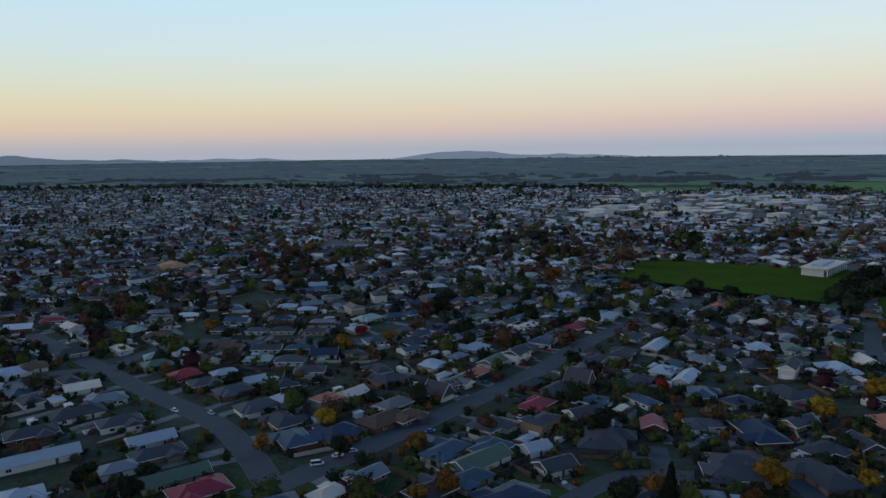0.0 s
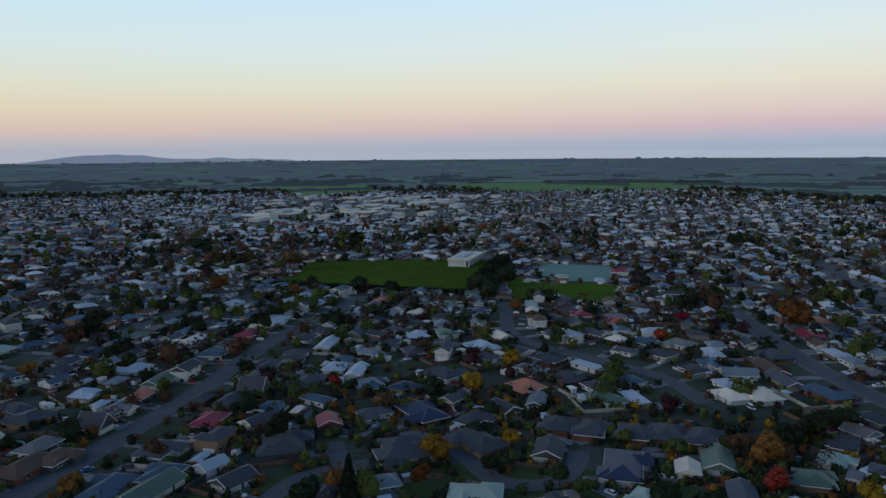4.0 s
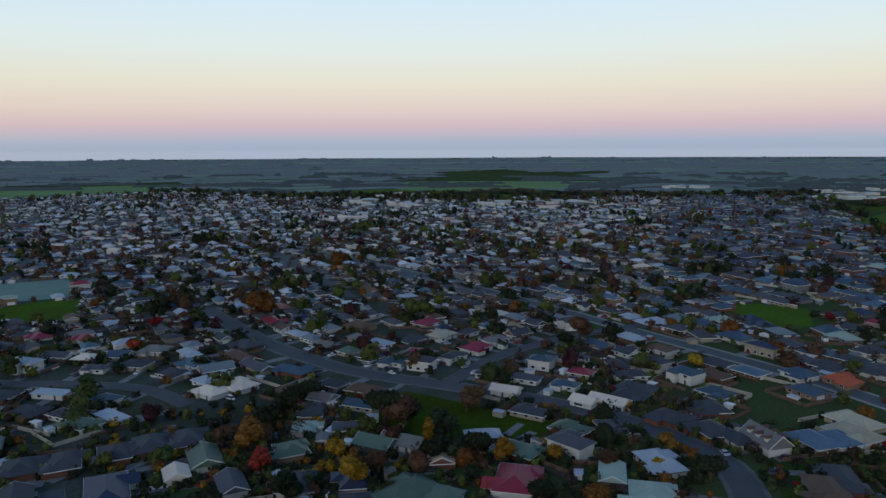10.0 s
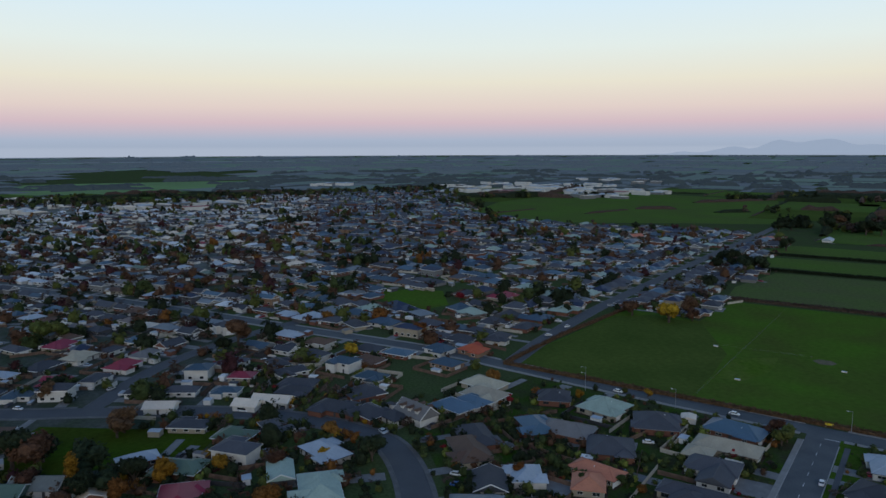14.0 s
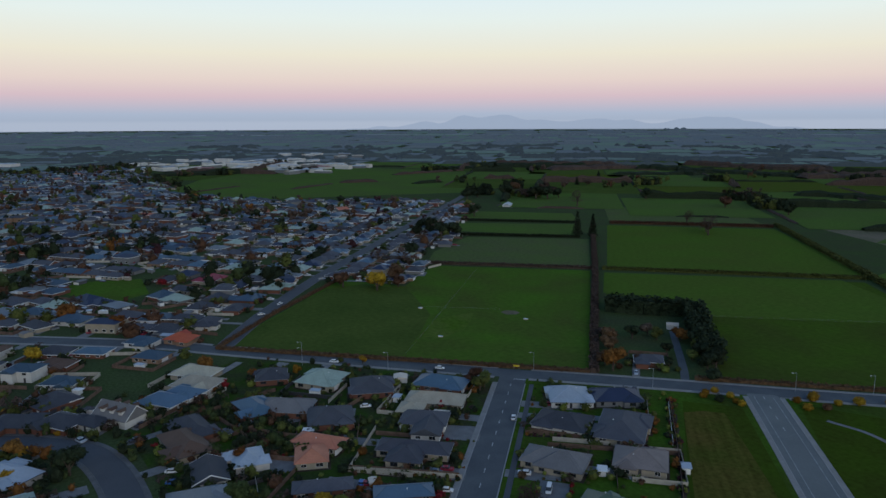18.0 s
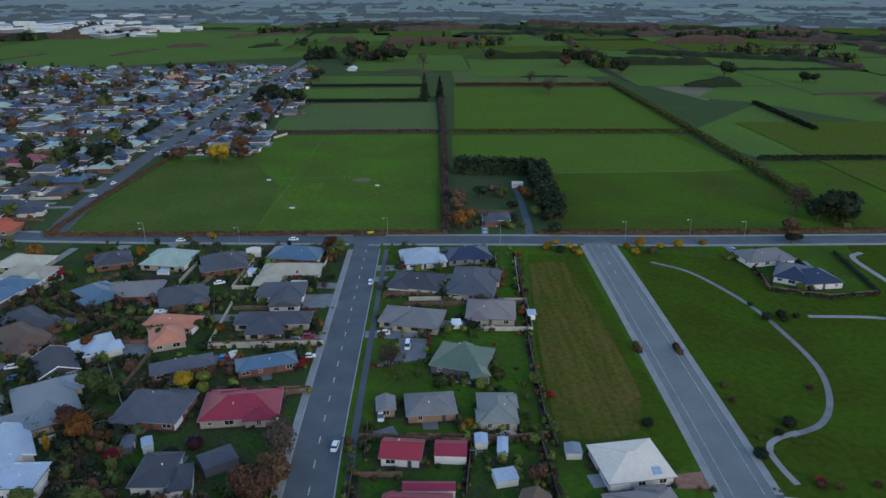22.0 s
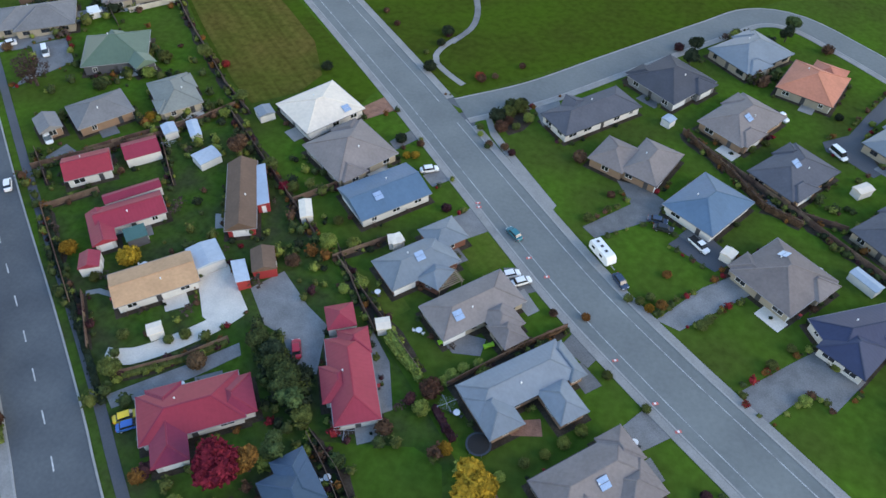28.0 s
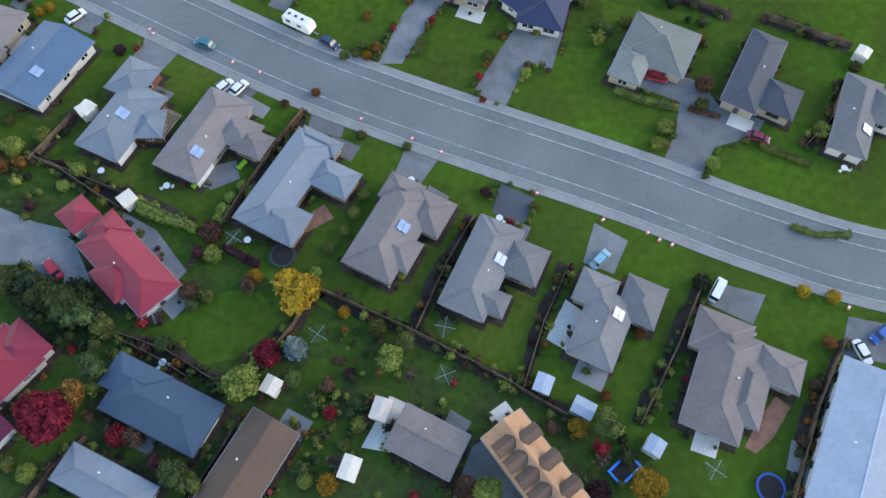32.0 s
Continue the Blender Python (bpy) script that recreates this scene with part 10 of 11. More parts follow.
def fill_town():
    rng = random.Random(21)
    near = sorted(PLOTS, key=lambda p: math.hypot(p[0], p[1]))
    own = [p for p in near if -60 < math.degrees(math.atan2(p[0], p[1])) < 125 or math.hypot(p[0], p[1]) < 200][:NEAR_FILL]
    for x, y, a in own:
        L, W = rng.uniform(12, 18) // 1.5 * 1.5, rng.uniform(8, 11) // 1 * 1.0
        k = rng.choice(("hip", "hip", "gable"))
        house(round(x), round(y), round(a), L, W, rng.choice(ROOF_MIX), k, rng.choice(WALL_MIX), detail=1)
    done = set(own)
    far_houses([p for p in PLOTS if p not in done])
    greens = []
    far_mix = ["dark"] * 6 + ["bare"] * 9 + ["olive"] * 5 + ["rust"] * 6 + ["maroon"] * 2 + ["orange"]
    mix = ["green"] * 6 + ["dark"] * 13 + ["rust"] * 5 + ["olive"] * 7 + ["orange"] * 1 + ["bare"] * 8 + ["maroon"] * 2
    for x, y, a in PLOTS:
        r = math.hypot(x, y)
        for _ in range(2 if x > 300 and math.degrees(math.atan2(x, y)) > 86 else 4 if r < 900 else 2):
            d, b = rng.uniform(9, 16), rng.uniform(0, 6.28)
            px, py = x + d * math.cos(b), y + d * math.sin(b)
            if r < 700 and taken(px, py, 2.0) or math.hypot(px, py) < 18:
                continue
            rr = rng.uniform(1.3, 3.6) if rng.random() < 0.8 else rng.uniform(4, 6.5)
            greens.append((px, py, rr, rr * rng.uniform(1.2, 2.0), rng.choice(mix if r < 600 else far_mix), (50 if rr > 2.2 else 20) if r < 330 else 18 if r < 450 else 13 if r < 800 else 5 if r < 1100 else 2))
    for _ in range(190):
        d, b = rng.uniform(430, 2000), radians(rng.uniform(-42, 110))
        gx, gy, tint = d * math.sin(b), d * math.cos(b), rng.choice(("dark", "dark", "rust", "bare", "olive", "bare"))
        for _ in range(rng.randint(3, 12)):
            px, py = gx + rng.gauss(0, 14), gy + rng.gauss(0, 14)
            if math.hypot(px, py) < town_edge(math.degrees(math.atan2(px, py))) and not taken(px, py, 4.0):
                rr = rng.uniform(3, 6.5)
                greens.append((px, py, rr, rr * rng.uniform(1.6, 2.4), rng.choice((tint, tint, "dark", "green")), 14 if d < 800 else 5))
    for az in range(-44, 100):
        for _ in range(9):
            d, b = town_edge(az) + rng.gauss(-30, 60), radians(az + rng.random())
            px, py = d * math.sin(b), d * math.cos(b)
            if not any(inside_ring((px, py), q) for q in OPEN):
                rr = rng.uniform(5, 10)
                greens.append((px, py, rr, rr * rng.uniform(1.2, 1.9), rng.choice(("dark", "olive", "bare", "green", "dark")), 13))
    for hx, hy, turn, hl, hw in FOOTS:
        r = math.hypot(hx, hy)
        if r > 520 or hl * hw < 30:
            continue
        c, t = math.cos(turn), math.sin(turn)
        for _ in range(13 if r < 190 else 10):
            side, e, off = rng.random() < hl / (hl + hw), rng.choice((-1, 1)), rng.uniform(0.9, 1.7) if r < 190 else rng.uniform(1.0, 4.0)
            u, v = (rng.uniform(-0.5, 0.5) * hl, e * (hw / 2 + off)) if side else (e * (hl / 2 + off), rng.uniform(-0.5, 0.5) * hw)
            px, py = hx + u * c - v * t, hy + u * t + v * c
            if taken(px, py, 1.0) or any(abs((px - a) * math.cos(k) + (py - b) * math.sin(k)) < q / 2 + 0.3 and abs((py - b) * math.cos(k) - (px - a) * math.sin(k)) < w / 2 + 0.3 for a, b, k, q, w in FOOTS if abs(px - a) < 16 and abs(py - b) < 16):
                continue
            big = r > 190
            rr = rng.uniform(0.9, 2.6) if big else rng.uniform(0.35, 0.95)
            greens.append((px, py, rr, rr * rng.uniform(1.0, 1.6), rng.choice(mix + ["olive", "lime", "green"] * 4 + ["orange", "red"]), 13 if big else 20))
    spots = np.array([h for h in HOUSES if math.hypot(h[0], h[1]) < 420])
    for ring, n, colors, size in PLANTING:
        lo, hi = ring.min(0), ring.max(0)
        for _ in range(n * 3):
            p = (rng.uniform(lo[0], hi[0]), rng.uniform(lo[1], hi[1]))
            if n <= 0 or not inside_ring(p, ring) or taken(p[0], p[1], 1.6) or (np.hypot(spots[:, 0] - p[0], spots[:, 1] - p[1]) < spots[:, 2] * 0.8).any():
                continue
            n -= 1
            rr = rng.uniform(*size)
            greens.append((p[0], p[1], rr, rr * rng.uniform(1.1, 2.0), rng.choice(colors), 24))
    for line in FENCES:
        for a, b in zip(line, line[1:]):
            s = Vector((-(b - a).y, (b - a).x)).normalized()
            for _ in range(int((b - a).length * 1.05)):
                p = a.lerp(b, rng.random()) + s * rng.choice((-1, 1)) * rng.uniform(0.5, 1.1)
                rr = rng.uniform(0.4, 1.1)
                greens.append((p.x, p.y, rr, rr * rng.uniform(1.2, 1.9), rng.choice(("olive", "green", "lime", "lime", "olive", "green", "rust", "maroon", "dark", "orange")), 20))
    for ring in DRIVES:
        if math.hypot(*ring[0]) > 260:
            continue
        for a, b in zip(ring, ring[1:] + ring[:1]):
            a, b = Vector(a), Vector(b)
            if (b - a).length < 5:
                continue
            s = Vector((-(b - a).y, (b - a).x)).normalized()
            side = 1 if inside_ring(tuple((a + b) / 2 - s * 0.4), np.array(ring)) else -1
            for _ in range(int((b - a).length * 0.55)):
                p = a.lerp(b, rng.uniform(0.05, 0.95)) + s * side * rng.uniform(0.4, 0.9)
                if not taken(p.x, p.y, 0.8):
                    rr = rng.uniform(0.35, 0.95)
                    greens.append((p.x, p.y, rr, rr * rng.uniform(1.0, 1.7), rng.choice(("lime", "olive", "green", "olive", "rust", "red", "orange", "green")), 26))
    scatter("garden_planting", greens, "mixed green and autumn-coloured garden trees and bushes", "planting")


def lots():
    """Drives, boundary fences, carports and parked cars round the houses farther off."""
    rng = random.Random(77)
    mats = [M_DRIVE, M_FENCE, M_DARKTRIM, M_FENCELIGHT, M_TRIM, M_GARDEN, roof_material("pale"), roof_material("charcoal"), M_PANE, roof_material("red")]
    meshes = {k: ([], [], []) for k in ("drive", "fence", "lean_to", "cars")}

    def prism(kind, a, b, w, z0, z1, k):
        verts, faces, idx = meshes[kind]
        s = Vector((-(b - a).y, (b - a).x)).normalized() * w / 2
        n = len(verts)
        verts.extend((q.x, q.y, z) for z in (z0, z1) for q in (a + s, a - s, b - s, b + s))
        faces.extend([[n + i for i in q] for q in ((7, 6, 5, 4), (0, 1, 5, 4), (1, 2, 6, 5), (2, 3, 7, 6), (3, 0, 4, 7))])
        idx.extend([k] * 5)

    homes = [(x, y, r) for x, y, r in HOUSES if math.hypot(x, y) > 195 and r > 4.5] + [(x, y, 8.0) for x, y, _ in PLOTS if math.hypot(x, y) < 1000]
    for x, y, r in homes:
        d = np.hypot(ROAD_PTS[:, 0] - x, ROAD_PTS[:, 1] - y)
        i = int(d.argmin())
        c = Vector((x, y))
        far = math.hypot(x, y)
        toward = (Vector(ROAD_PTS[i, :2]) - c).normalized() if d[i] < 60 else Vector((math.cos(x), math.sin(x)))
        side = Vector((-toward.y, toward.x))
        s = rng.choice((-1, 1))
        p = c + side * s * r * 0.75
        reach = min(d[i] - ROAD_PTS[i, 2] - 0.5, 22) if d[i] < 60 else 12
        if reach > 4:
            prism("drive", p - toward * 2, p + toward * reach, rng.uniform(3, 6), 0.0, 0.035 + rng.random() * 0.02, 0)
            if rng.random() < 0.7 and far < 700:
                e = p + toward * rng.uniform(3, max(4, reach - 3))
                q = e + toward * 2.1
                k = rng.choice((4, 4, 6, 7, 9, 7))
                prism("cars", e - toward * 2.1, q, 1.75, 0.25, 0.95, k)
                prism("cars", e - toward * 1.6, e + toward * 0.8, 1.55, 0.95, 1.38, 8)
                prism("cars", e - toward * 1.3, e + toward * 0.4, 1.4, 1.38, 1.46, k)
        w, back = r + rng.uniform(1.8, 3.2), r + rng.uniform(4, 8)
        ring = [c + side * w + toward * 3, c + side * w - toward * back, c - side * w - toward * back, c - side * w + toward * 3]
        k = rng.choice((1, 1, 2, 1, 3))
        for a, b in zip(ring, ring[1:]):
            m = (a + b) / 2
            if rng.random() < 0.75 and not taken(a.x, a.y, 1) and not taken(b.x, b.y, 1) and not any(math.hypot(m.x - h[0], m.y - h[1]) < h[2] for h in HOUSES if abs(m.x - h[0]) < 15 and abs(m.y - h[1]) < 15):
                prism("fence", a, b, 0.1, -0.05, 1.65, k)
        if rng.random() < 0.5:
            q = c - toward * (r + rng.uniform(2, 5)) + side * rng.uniform(-5, 5)
            if not taken(q.x, q.y, 2):
                prism("lean_to", q, q + side * rng.uniform(2.5, 5), rng.uniform(2, 3), 0, 2.1, 4)
                prism("lean_to", q - side * 0.2, q + side * 4.2, 3.2, 2.1, 2.25, rng.choice((6, 6, 7, 4)))
    for key, name, label, category in (("drive", "concrete_drives", "grey concrete drives running from houses to the street", "driveways"), ("fence", "boundary_fences", "brown and dark timber fences between gardens", "fences"),
                                       ("lean_to", "garden_outbuildings", "small pale-roofed sheds and carports in back gardens", "sheds"), ("cars", "distant_cars", "white, grey and dark cars parked on drives", "cars")):
        verts, faces, idx = meshes[key]
        me = bpy.data.meshes.new(name)
        me.from_pydata(verts, [], faces)
        for m in mats:
            me.materials.append(m)
        me.polygons.foreach_set("material_index", idx)
        tagged(new(name, me), label, category, kind="stuff")


fill_town()
lots()


def fence_beds():
    """Bark and soil beds with uneven edges along the garden fences."""
    rng = random.Random(61)
    for line in FENCES:
        for a, b in zip(line, line[1:]):
            long = (b - a).length
            if long < 4 or max(a.length, b.length) > 330:
                continue
            d = (b - a) / long
            s = Vector((-d.y, d.x)) * rng.choice((-1, 1))
            n = max(3, int(long / 2.2))
            inner = [a + d * (long * i / n) + s * 0.12 for i in range(n + 1)]
            outer = [a + d * (long * i / n) + s * rng.uniform(0.9, 2.1) for i in range(n + 1)]
            if any(taken(q.x, q.y, 0.6) for q in outer):
                continue
            sheet("garden_bed", [(q.x, q.y) for q in inner + outer[::-1]], M_GARDEN, "dark bark and soil bed along a garden fence", "garden bed")


fence_beds()


def patio_table(m):
    ob = thing("patio_table", m, "white round patio table standing on paving", "table", "patio furniture")

    def top():
        bm = bmesh.new()
        cyl(bm, 0.62, 0.62, 0.70, 0.74, 14)
        return mesh_of(bm, "tabletop", M_TRIM)

    def stem():
        bm = bmesh.new()
        cyl(bm, 0.26, 0.22, 0.0, 0.05, 10)
        cyl(bm, 0.05, 0.05, 0.05, 0.70, 8)
        return mesh_of(bm, "pedestal", M_GALV)

    part("tabletop", shared("patio_top", top), None, ob)
    part("pedestal", shared("patio_stem", stem), None, ob)


def patio_chair(m, dark):
    mat = M_DARKTRIM if dark else M_TRIM
    ob = thing("patio_chair", m, ("dark" if dark else "white") + " outdoor chair beside a patio table", "chair", "patio furniture")

    def frame_mesh():
        bm = bmesh.new()
        for u in (-0.24, 0.2):
            for v in (-0.24, 0.2):
                add_box(bm, u, u + 0.04, v, v + 0.04, 0, 0.43)
        return mesh_of(bm, "leg_frame", mat)

    part("seat", shared(("chair_seat", dark), lambda: mesh_of(box(-0.26, 0.26, -0.26, 0.26, 0.43, 0.48, 0.015), "seat", mat)), None, ob)
    part("backrest", shared(("chair_back", dark), lambda: mesh_of(box(-0.26, 0.26, 0.22, 0.27, 0.48, 0.95, 0.015), "backrest", mat)), None, ob)
    part("leg_frame", shared(("chair_frame", dark), frame_mesh), None, ob)


def wheelie_bin(m, tint):
    ob = thing("wheelie_bin", m, f"{tint} plastic wheeled rubbish bin beside a house wall", "bin", "wheeled bins")
    colour = material("bin_" + tint, {"green": (0.03, 0.10, 0.04), "red": (0.35, 0.03, 0.03), "yellow": (0.55, 0.42, 0.03)}[tint], 0.5, 0, 0.06)
    part("body", shared("bin_body", lambda: mesh_of(box(-0.28, 0.28, -0.34, 0.34, 0.06, 1.0, 0.04), "body", M_DARKTRIM)), None, ob)
    part("lid", shared(("bin_lid", tint), lambda: mesh_of(box(-0.30, 0.30, -0.36, 0.38, 1.0, 1.07, 0.025), "lid", colour)), None, ob, tint + " plastic lid")


def furnish_gardens():
    """A table with chairs, and bins, by the walls of the near houses."""
    rng = random.Random(404)
    for hx, hy, turn, hl, hw in list(FOOTS):
        if math.hypot(hx, hy) > 118 or hl * hw < 75:
            continue
        m = pose(hx, hy, 0, 0, 0, math.degrees(turn))
        s = rng.choice((-1, 1))
        blocked = lambda p: taken(p.x, p.y, 0.3) or any(abs((p.x - a) * math.cos(k) + (p.y - b) * math.sin(k)) < q / 2 + 0.5 and abs((p.y - b) * math.cos(k) - (p.x - a) * math.sin(k)) < w / 2 + 0.5 for a, b, k, q, w in FOOTS)
        spot = m @ Vector((rng.uniform(-0.3, 0.3) * hl, s * (hw / 2 + rng.uniform(1.9, 2.8)), 0.07))
        if not blocked(spot):
            patio_table(Matrix.Translation(spot))
            dark = rng.random() < 0.5
            for i in range(2):
                a = rng.uniform(0, 0.8) + i * 2.1
                q = spot + Vector((math.cos(a), math.sin(a), 0)) * 0.95
                if not blocked(q):
                    patio_chair(pose(q.x, q.y, 0.07, 0, 0, math.degrees(a) - 90), dark)
        q = m @ Vector((rng.choice((-1, 1)) * (hl / 2 + 0.95), rng.uniform(-0.35, 0.35) * hw, 0.045))
        if not blocked(q):
            wheelie_bin(pose(q.x, q.y, 0.045, 0, 0, math.degrees(turn)), rng.choice(("green", "red", "yellow")))


furnish_gardens()
town_ring = [(math.sin(radians(a)) * (town_edge(a) - 20), math.cos(radians(a)) * (town_edge(a) - 20)) for a in range(-45, 98, 4)]
town_ring += [(math.sin(radians(a)) * 620, math.cos(radians(a)) * 620) for a in range(97, -46, -8)]
yard_ring = [(math.sin(radians(a)) * 632, math.cos(radians(a)) * 632) for a in range(-45, 80, 4)] + [(math.sin(radians(a)) * 240, math.cos(radians(a)) * 240) for a in range(76, -46, -6)]
flat("yard_ground", yard_ring, 0.008, M_TOWNYARD, None, "structure", "dark grass, soil and paving between the older houses", "ground")
flat("town_ground", town_ring, 0.012, M_TOWN, None, "structure", "grey paving, streets and gardens between the far houses, paled for haze", "ground")
sheds_far("warehouse", [(520, 1560, 120, 18, 1.6), (700, 1480, 120, 22, 1.5), (560, 1300, 110, 18, 1.7), (440, 1130, 60, 8, 1.8), (300, 1240, 90, 12, 1.6)], "large pale metal-roofed warehouse in the town centre")
sheds_far("warehouse", [(1320, 640, 110, 14, 1.0), (1420, 380, 120, 16, 1.0), (1560, 760, 80, 8, 1.2), (1010, 560, 50, 4, 1.0), (2080, -330, 150, 22, 1.3), (1900, -620, 150, 18, 1.3), (1760, -270, 90, 12, 1.1), (1880, -440, 110, 14, 1.2), (2250, -780, 150, 10, 1.3), (2180, 120, 60, 8, 0.6)], "large pale-roofed warehouse at the edge of town")
sheds_far("warehouse", [(1760, -470, 90, 12, 1.2), (1560, -500, 70, 8, 1.3), (1700, -640, 80, 10, 1.2)], "large pale-roofed warehouse at the edge of town")

# ---- open country ----


def shelter_strips(name, belts, mat, label):
    """Rows of trees far off: solid ragged bands, (x, y, bearing, length, width, height)."""
    rng = random.Random(len(belts))
    verts, faces = [], []
    for x, y, turn, long, wide, high in belts:
        ux, uy = math.cos(turn), math.sin(turn)
        n = max(3, int(long / 11))
        b = len(verts)
        z = ground_height(math.hypot(x, y)) - 1
        tall = high
        for i in range(n + 1):
            f = (i / n - 0.5) * long
            tall = 0.5 * tall + 0.5 * high * rng.uniform(0.45, 1.35)
            h = tall * (0.35 if i in (0, n) else 1.0)
            w = wide * rng.uniform(0.35, 0.65)
            e = rng.gauss(0, wide * 0.12)
            for o, k in ((-w, 0.0), (-w * 0.75, 0.7), (0, 1.0), (w * 0.75, 0.7), (w, 0.0)):
                verts.append((x + ux * f - uy * (e + o), y + uy * f + ux * (e + o), z + 1 + h * k if k else z))
        for i in range(n):
            for k in range(4):
                p = b + i * 5 + k
                faces.append((p, p + 5, p + 6, p + 1))
    me = bpy.data.meshes.new(name)
    me.from_pydata(verts, [], faces)
    me.materials.append(mat)
    return tagged(new(name, me), label, "trees", kind="stuff")


def paddock(verts, faces, corners, lift):
    b = len(verts)
    verts.extend((x, y, ground_height(math.hypot(x, y)) + lift) for x, y in corners)
    faces.append(tuple(range(b, b + len(corners))))


def countryside():
    """Paddocks on the grid of the farm roads, with shelter belts between them, out to the far plain."""
    rng = random.Random(33)
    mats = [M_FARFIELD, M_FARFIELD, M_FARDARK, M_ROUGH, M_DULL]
    near, plain, planted = ([], [], []), ([], [], []), []
    belts = {0: [], 1: [], 2: []}
    ang = math.atan2(-494 + 68, 854 - 346)
    c, s = math.cos(ang), math.sin(ang)

    def belt(x, y, turn, long, wide, high):
        r = math.hypot(x, y)
        az = math.degrees(math.atan2(x, y))
        if r < town_edge(az) + 60 and not beyond_gate(x, y):
            return
        belts[0 if r < 1900 else 1 if r < 3100 else 2].append((x, y, turn, long, wide, high))

    for i in range(-24, 25):
        for j in range(-29, 30):
            u0, v0 = i * 205.0 + 70 * math.sin(j * 2.1), j * 165.0 + 25 * math.sin(i * 1.7)
            cx, cy = u0 * c - v0 * s, u0 * s + v0 * c
            r, az = math.hypot(cx, cy), math.degrees(math.atan2(cx, cy))
            if r > 4700 or r < 420 or (r < town_edge(az) + 110 and not beyond_gate(cx, cy)) or any(inside_ring((cx, cy), q) for q in OPEN) or math.hypot(cx - 420, cy + 330) < 330:
                continue
            corners = [((u0 + du) * c - (v0 + dv) * s, (u0 + du) * s + (v0 + dv) * c) for du, dv in ((-101, -81), (101, -81), (101, 81), (-101, 81))]
            sheet_set = near if r < 2000 else plain
            paddock(sheet_set[0], sheet_set[1], corners, 0.35 + (1.5 if r > 2600 else 0))
            sheet_set[2].append(rng.choice((0, 1, 1, 4, 4, 3, 4) if r < 2000 else (0, 1, 2, 2, 3, 4, 4, 2)))
            for k, (du, dv, turn, long) in enumerate(((-101, 0, ang + math.pi / 2, 170), (0, 81, ang, 210))):
                if rng.random() < (0.8 if r < 2000 else 0.7):
                    tall = rng.random() < 0.3
                    part_long = long * rng.choice((1, 1, 0.6, 0.35))
                    belt((u0 + du) * c - (v0 + dv) * s, (u0 + du) * s + (v0 + dv) * c, turn, part_long, 9 if tall else 4.5, rng.uniform(8, 13) if tall else rng.uniform(2, 4))
            if rng.random() < 0.3:
                bx, by = cx + rng.uniform(-80, 80), cy + rng.uniform(-60, 60)
                for t in range(rng.randint(3, 9)):
                    if r < 2000:
                        planted.append((bx + rng.gauss(0, 22), by + rng.gauss(0, 16), rng.uniform(4, 8), rng.uniform(8, 16), rng.choice(("dark", "dark", "olive", "green", "bare", "rust")), 26 if r < 1100 else 12))
                    else:
                        belt(bx + rng.gauss(0, 40), by + rng.gauss(0, 30), ang + rng.gauss(0, 0.3), rng.uniform(20, 60), rng.uniform(15, 30), rng.uniform(8, 15))
    for _ in range(260):
        d, b = rng.uniform(1500, 4300), rng.uniform(-0.85, 3.3)
        belt(d * math.sin(b), d * math.cos(b), -b + rng.gauss(0, 0.35), rng.uniform(60, 420), rng.uniform(15, 50), rng.uniform(7, 14))
    belts[0] += [(1237, -514, -1.80, 72, 14, 5), (1155, -616, -1.46, 62, 14, 6), (1198, -411, -0.97, 120, 8, 3), (1582, -344, -1.25, 98, 20, 12), (1600, -533, -1.31, 81, 20, 11), (1820, -493, -0.57, 282, 8, 3), (1392, -749, -1.35, 204, 10, 5), (529, -1039, -2.75, 301, 22, 9), (833, -1378, -1.81, 210, 30, 14), (1094, -1158, -2.00, 240, 10, 4), (1074, -1659, -1.99, 507, 12, 6), (1578, -1051, -1.75, 190, 14, 9), (1230, -252, -0.89, 120, 6, 2.5)]
    for gx, gy, reach, tint in ((571, -802, 14, 'dark'), (265, 782, 18, 'dark'), (125, 737, 16, 'rust'), (687, 591, 14, 'dark'), (418, 853, 14, 'rust'), (289, 841, 14, 'dark'), (919, -588, 16, 'dark'), (861, -630, 18, 'bare'), (1000, -709, 15, 'dark'), (608, -826, 14, 'dark'), (662, -857, 19, 'bare'), (914, -924, 21, 'dark'), (901, -1094, 19, 'dark'), (546, -1120, 30, 'bare'), (493, -1152, 30, 'bare'), (412, -1094, 23, 'bare'), (704, -1497, 24, 'dark'), (645, -1471, 23, 'dark'), (735, -1414, 26, 'dark'), (776, -1322, 22, 'dark'), (895, -1330, 26, 'dark'), (1433, -774, 25, 'dark'), (1403, -919, 27, 'dark'), (1568, -337, 26, 'dark'), (1561, -501, 24, 'dark')):
        b = math.atan2(gx, gy)
        for _ in range(16):
            e, f = rng.gauss(0, reach * 0.7), rng.gauss(0, reach * 0.35)
            rr = rng.uniform(4.5, 8)
            planted.append((gx + e * math.cos(b) + f * math.sin(b), gy - e * math.sin(b) + f * math.cos(b), rr, rr * rng.uniform(1.6, 2.3), rng.choice((tint, tint, "dark", "olive")), 14))
    # haze glows painted as emission, stronger for the farther plain and woods
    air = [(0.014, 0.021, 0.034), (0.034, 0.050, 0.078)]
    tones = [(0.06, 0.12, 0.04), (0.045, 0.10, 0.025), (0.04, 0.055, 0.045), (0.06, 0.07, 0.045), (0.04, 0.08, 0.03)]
    plain_mats = [far_haze("plain_%d" % i, t, air[1]) for i, t in enumerate(tones)]
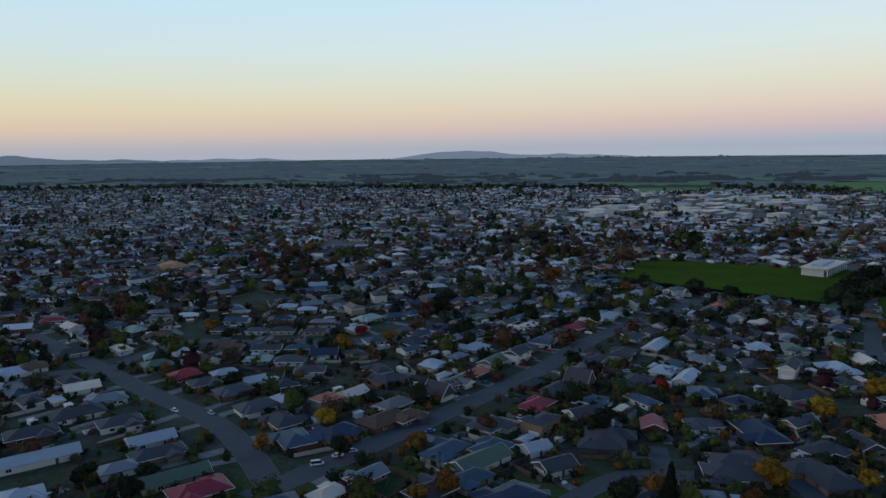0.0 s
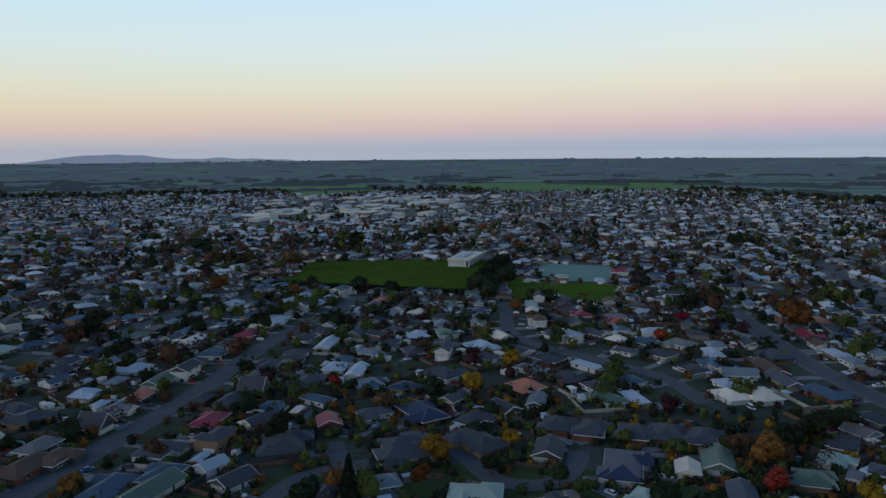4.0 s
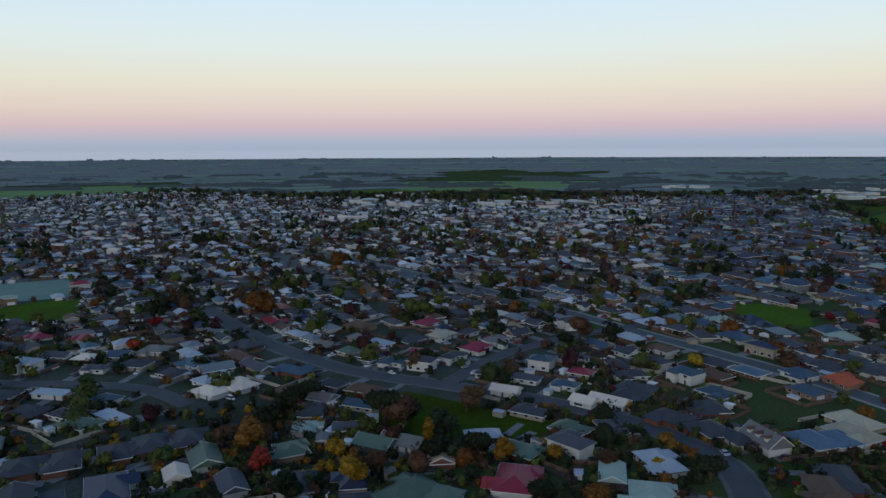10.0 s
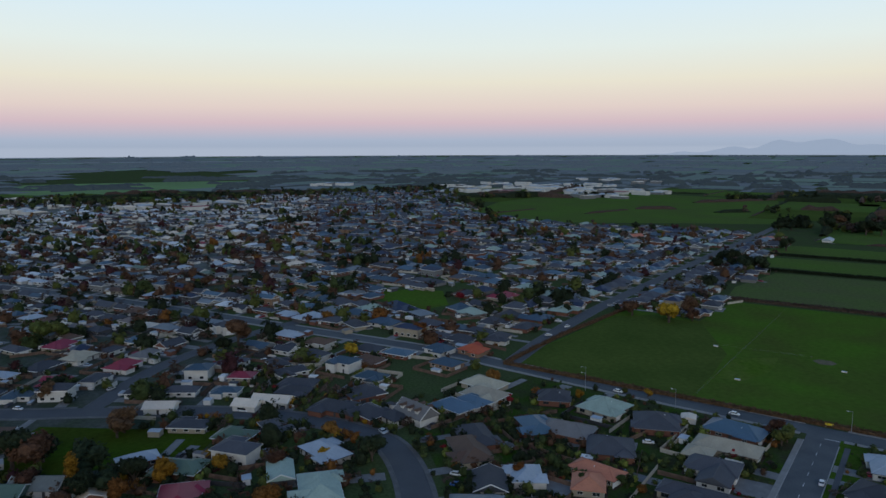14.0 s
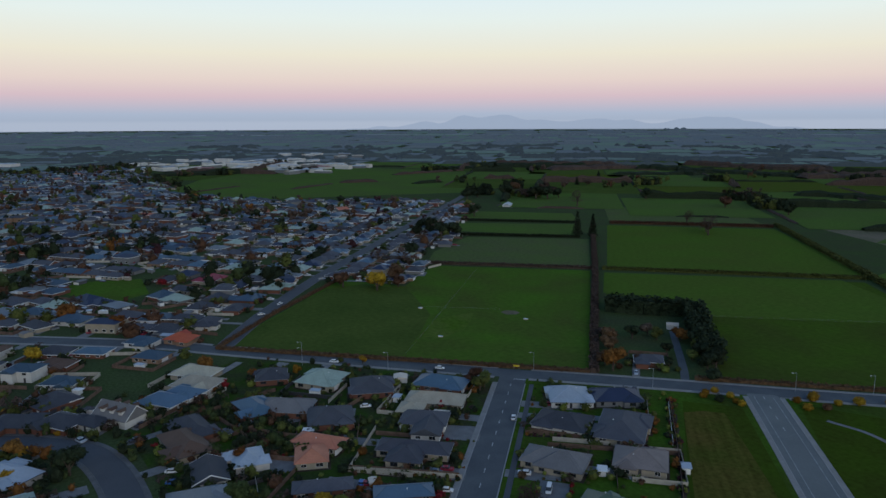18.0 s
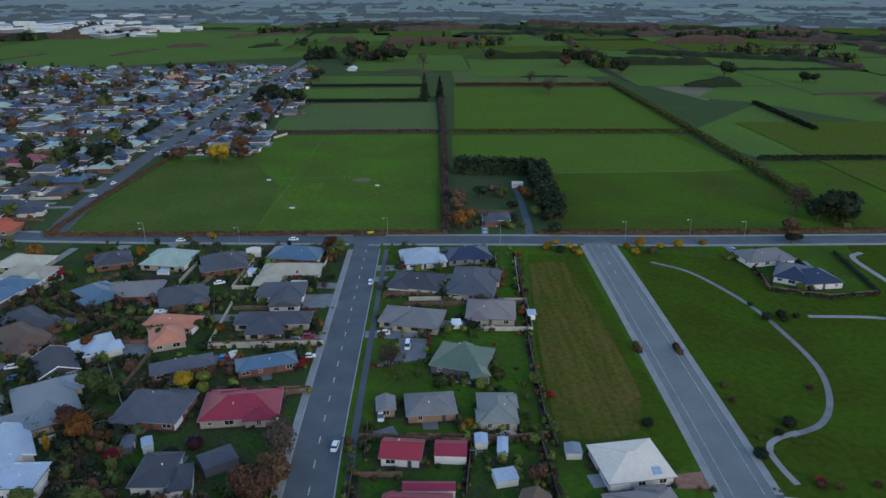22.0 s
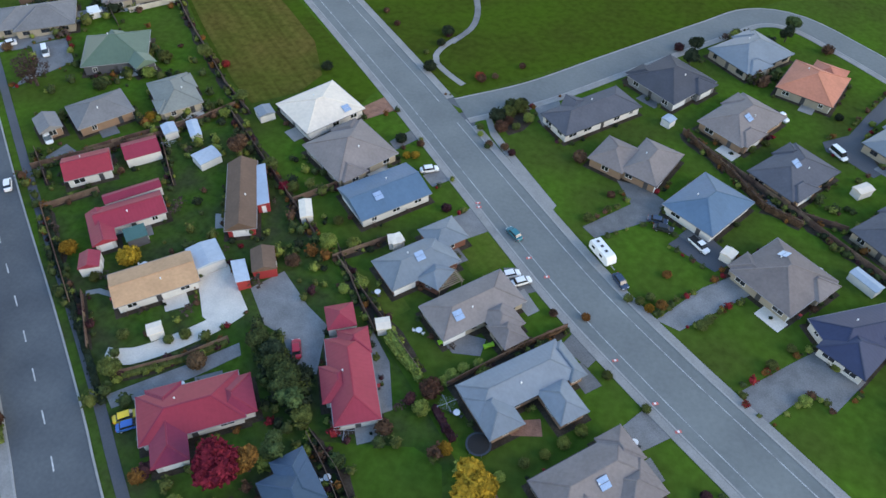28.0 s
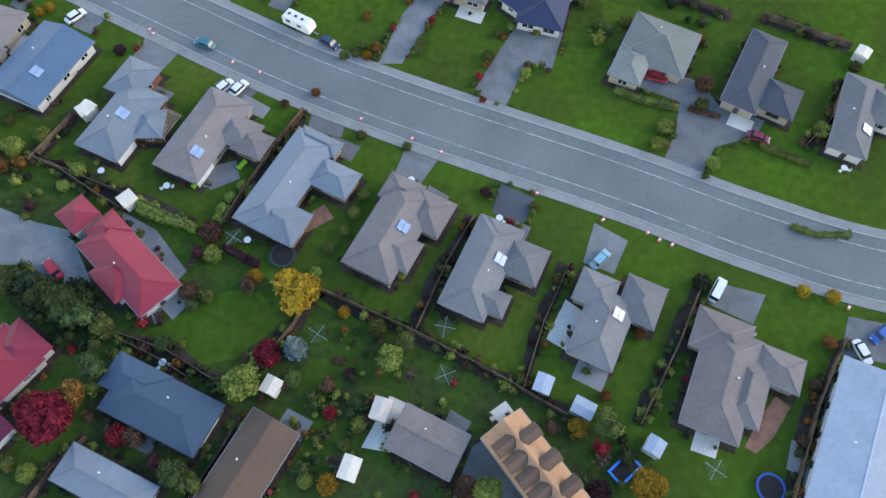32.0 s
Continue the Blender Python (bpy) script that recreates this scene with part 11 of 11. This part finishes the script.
    for name, (verts, faces, idx), use, label, kind in (("far_paddocks", near, mats, "patchwork of green and brown paddocks", "stuff"), ("backdrop", plain, plain_mats, "patchwork of paddocks far out on the plain, tinted blue-grey for haze", "structure")):
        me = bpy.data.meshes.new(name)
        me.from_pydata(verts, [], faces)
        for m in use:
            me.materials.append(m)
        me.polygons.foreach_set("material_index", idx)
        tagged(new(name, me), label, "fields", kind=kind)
    shelter_strips("shelter_belts", belts[0][::2], LEAVES["dark"], "dark shelter belts and hedges between paddocks")
    shelter_strips("field_hedges", belts[0][1::2], LEAVES["bare"], "leafless brown hedges between paddocks")
    shelter_strips("far_woods", belts[1], far_haze("hazed_far_belt", (0.035, 0.045, 0.032), air[0]), "dark shelter belts far out on the plain, tinted blue for haze")
    shelter_strips("backdrop", belts[2], far_haze("hazed_farthest_belt", (0.035, 0.045, 0.035), air[1]), "woods far out on the plain, tinted blue-grey for haze")
    scatter("paddock_trees", planted, "dark evergreen and brown trees in clumps among paddocks", "trees")


countryside()


def far_hills():
    """Low hills on the horizon, as a ring of ridges, tinted blue for haze."""
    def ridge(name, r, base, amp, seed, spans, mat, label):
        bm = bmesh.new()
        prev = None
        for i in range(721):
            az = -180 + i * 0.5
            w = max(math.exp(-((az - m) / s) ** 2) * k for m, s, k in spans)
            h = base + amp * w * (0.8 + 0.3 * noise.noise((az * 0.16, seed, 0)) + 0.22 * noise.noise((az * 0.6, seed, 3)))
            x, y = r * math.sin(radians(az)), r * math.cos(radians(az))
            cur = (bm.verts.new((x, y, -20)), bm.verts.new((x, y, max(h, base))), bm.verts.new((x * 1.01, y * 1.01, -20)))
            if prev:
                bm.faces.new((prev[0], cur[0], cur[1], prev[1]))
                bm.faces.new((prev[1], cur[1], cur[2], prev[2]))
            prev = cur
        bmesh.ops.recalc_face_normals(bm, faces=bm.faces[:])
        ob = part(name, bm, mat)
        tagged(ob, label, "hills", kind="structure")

    # haze is put into the emission; each farther ridge glows paler
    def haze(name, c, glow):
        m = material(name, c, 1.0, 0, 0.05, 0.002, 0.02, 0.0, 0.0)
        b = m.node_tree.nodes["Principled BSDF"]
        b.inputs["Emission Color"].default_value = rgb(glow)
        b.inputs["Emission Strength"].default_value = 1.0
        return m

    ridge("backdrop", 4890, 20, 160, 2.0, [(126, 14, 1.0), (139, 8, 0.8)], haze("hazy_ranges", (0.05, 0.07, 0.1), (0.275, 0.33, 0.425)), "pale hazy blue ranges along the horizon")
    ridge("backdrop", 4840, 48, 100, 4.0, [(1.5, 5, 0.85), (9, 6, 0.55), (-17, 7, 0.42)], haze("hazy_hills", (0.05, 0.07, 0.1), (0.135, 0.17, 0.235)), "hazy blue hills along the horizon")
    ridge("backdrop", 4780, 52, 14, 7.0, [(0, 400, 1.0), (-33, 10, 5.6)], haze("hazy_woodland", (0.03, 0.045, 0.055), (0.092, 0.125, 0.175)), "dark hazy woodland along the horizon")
    # two added tree-line rings that build up painted haze across the plain
    ridge("backdrop", 4150, 34, 12, 11.0, [(0, 400, 1.0)], haze("hazy_tree_line", (0.03, 0.04, 0.042), (0.062, 0.087, 0.125)), "hazy blue tree line ringing the far plain")
    ridge("backdrop", 3500, 15, 11, 15.0, [(0, 400, 1.0)], haze("hazy_tree_belt", (0.03, 0.04, 0.038), (0.042, 0.058, 0.086)), "hazy blue belt of trees ringing the plain")


far_hills()
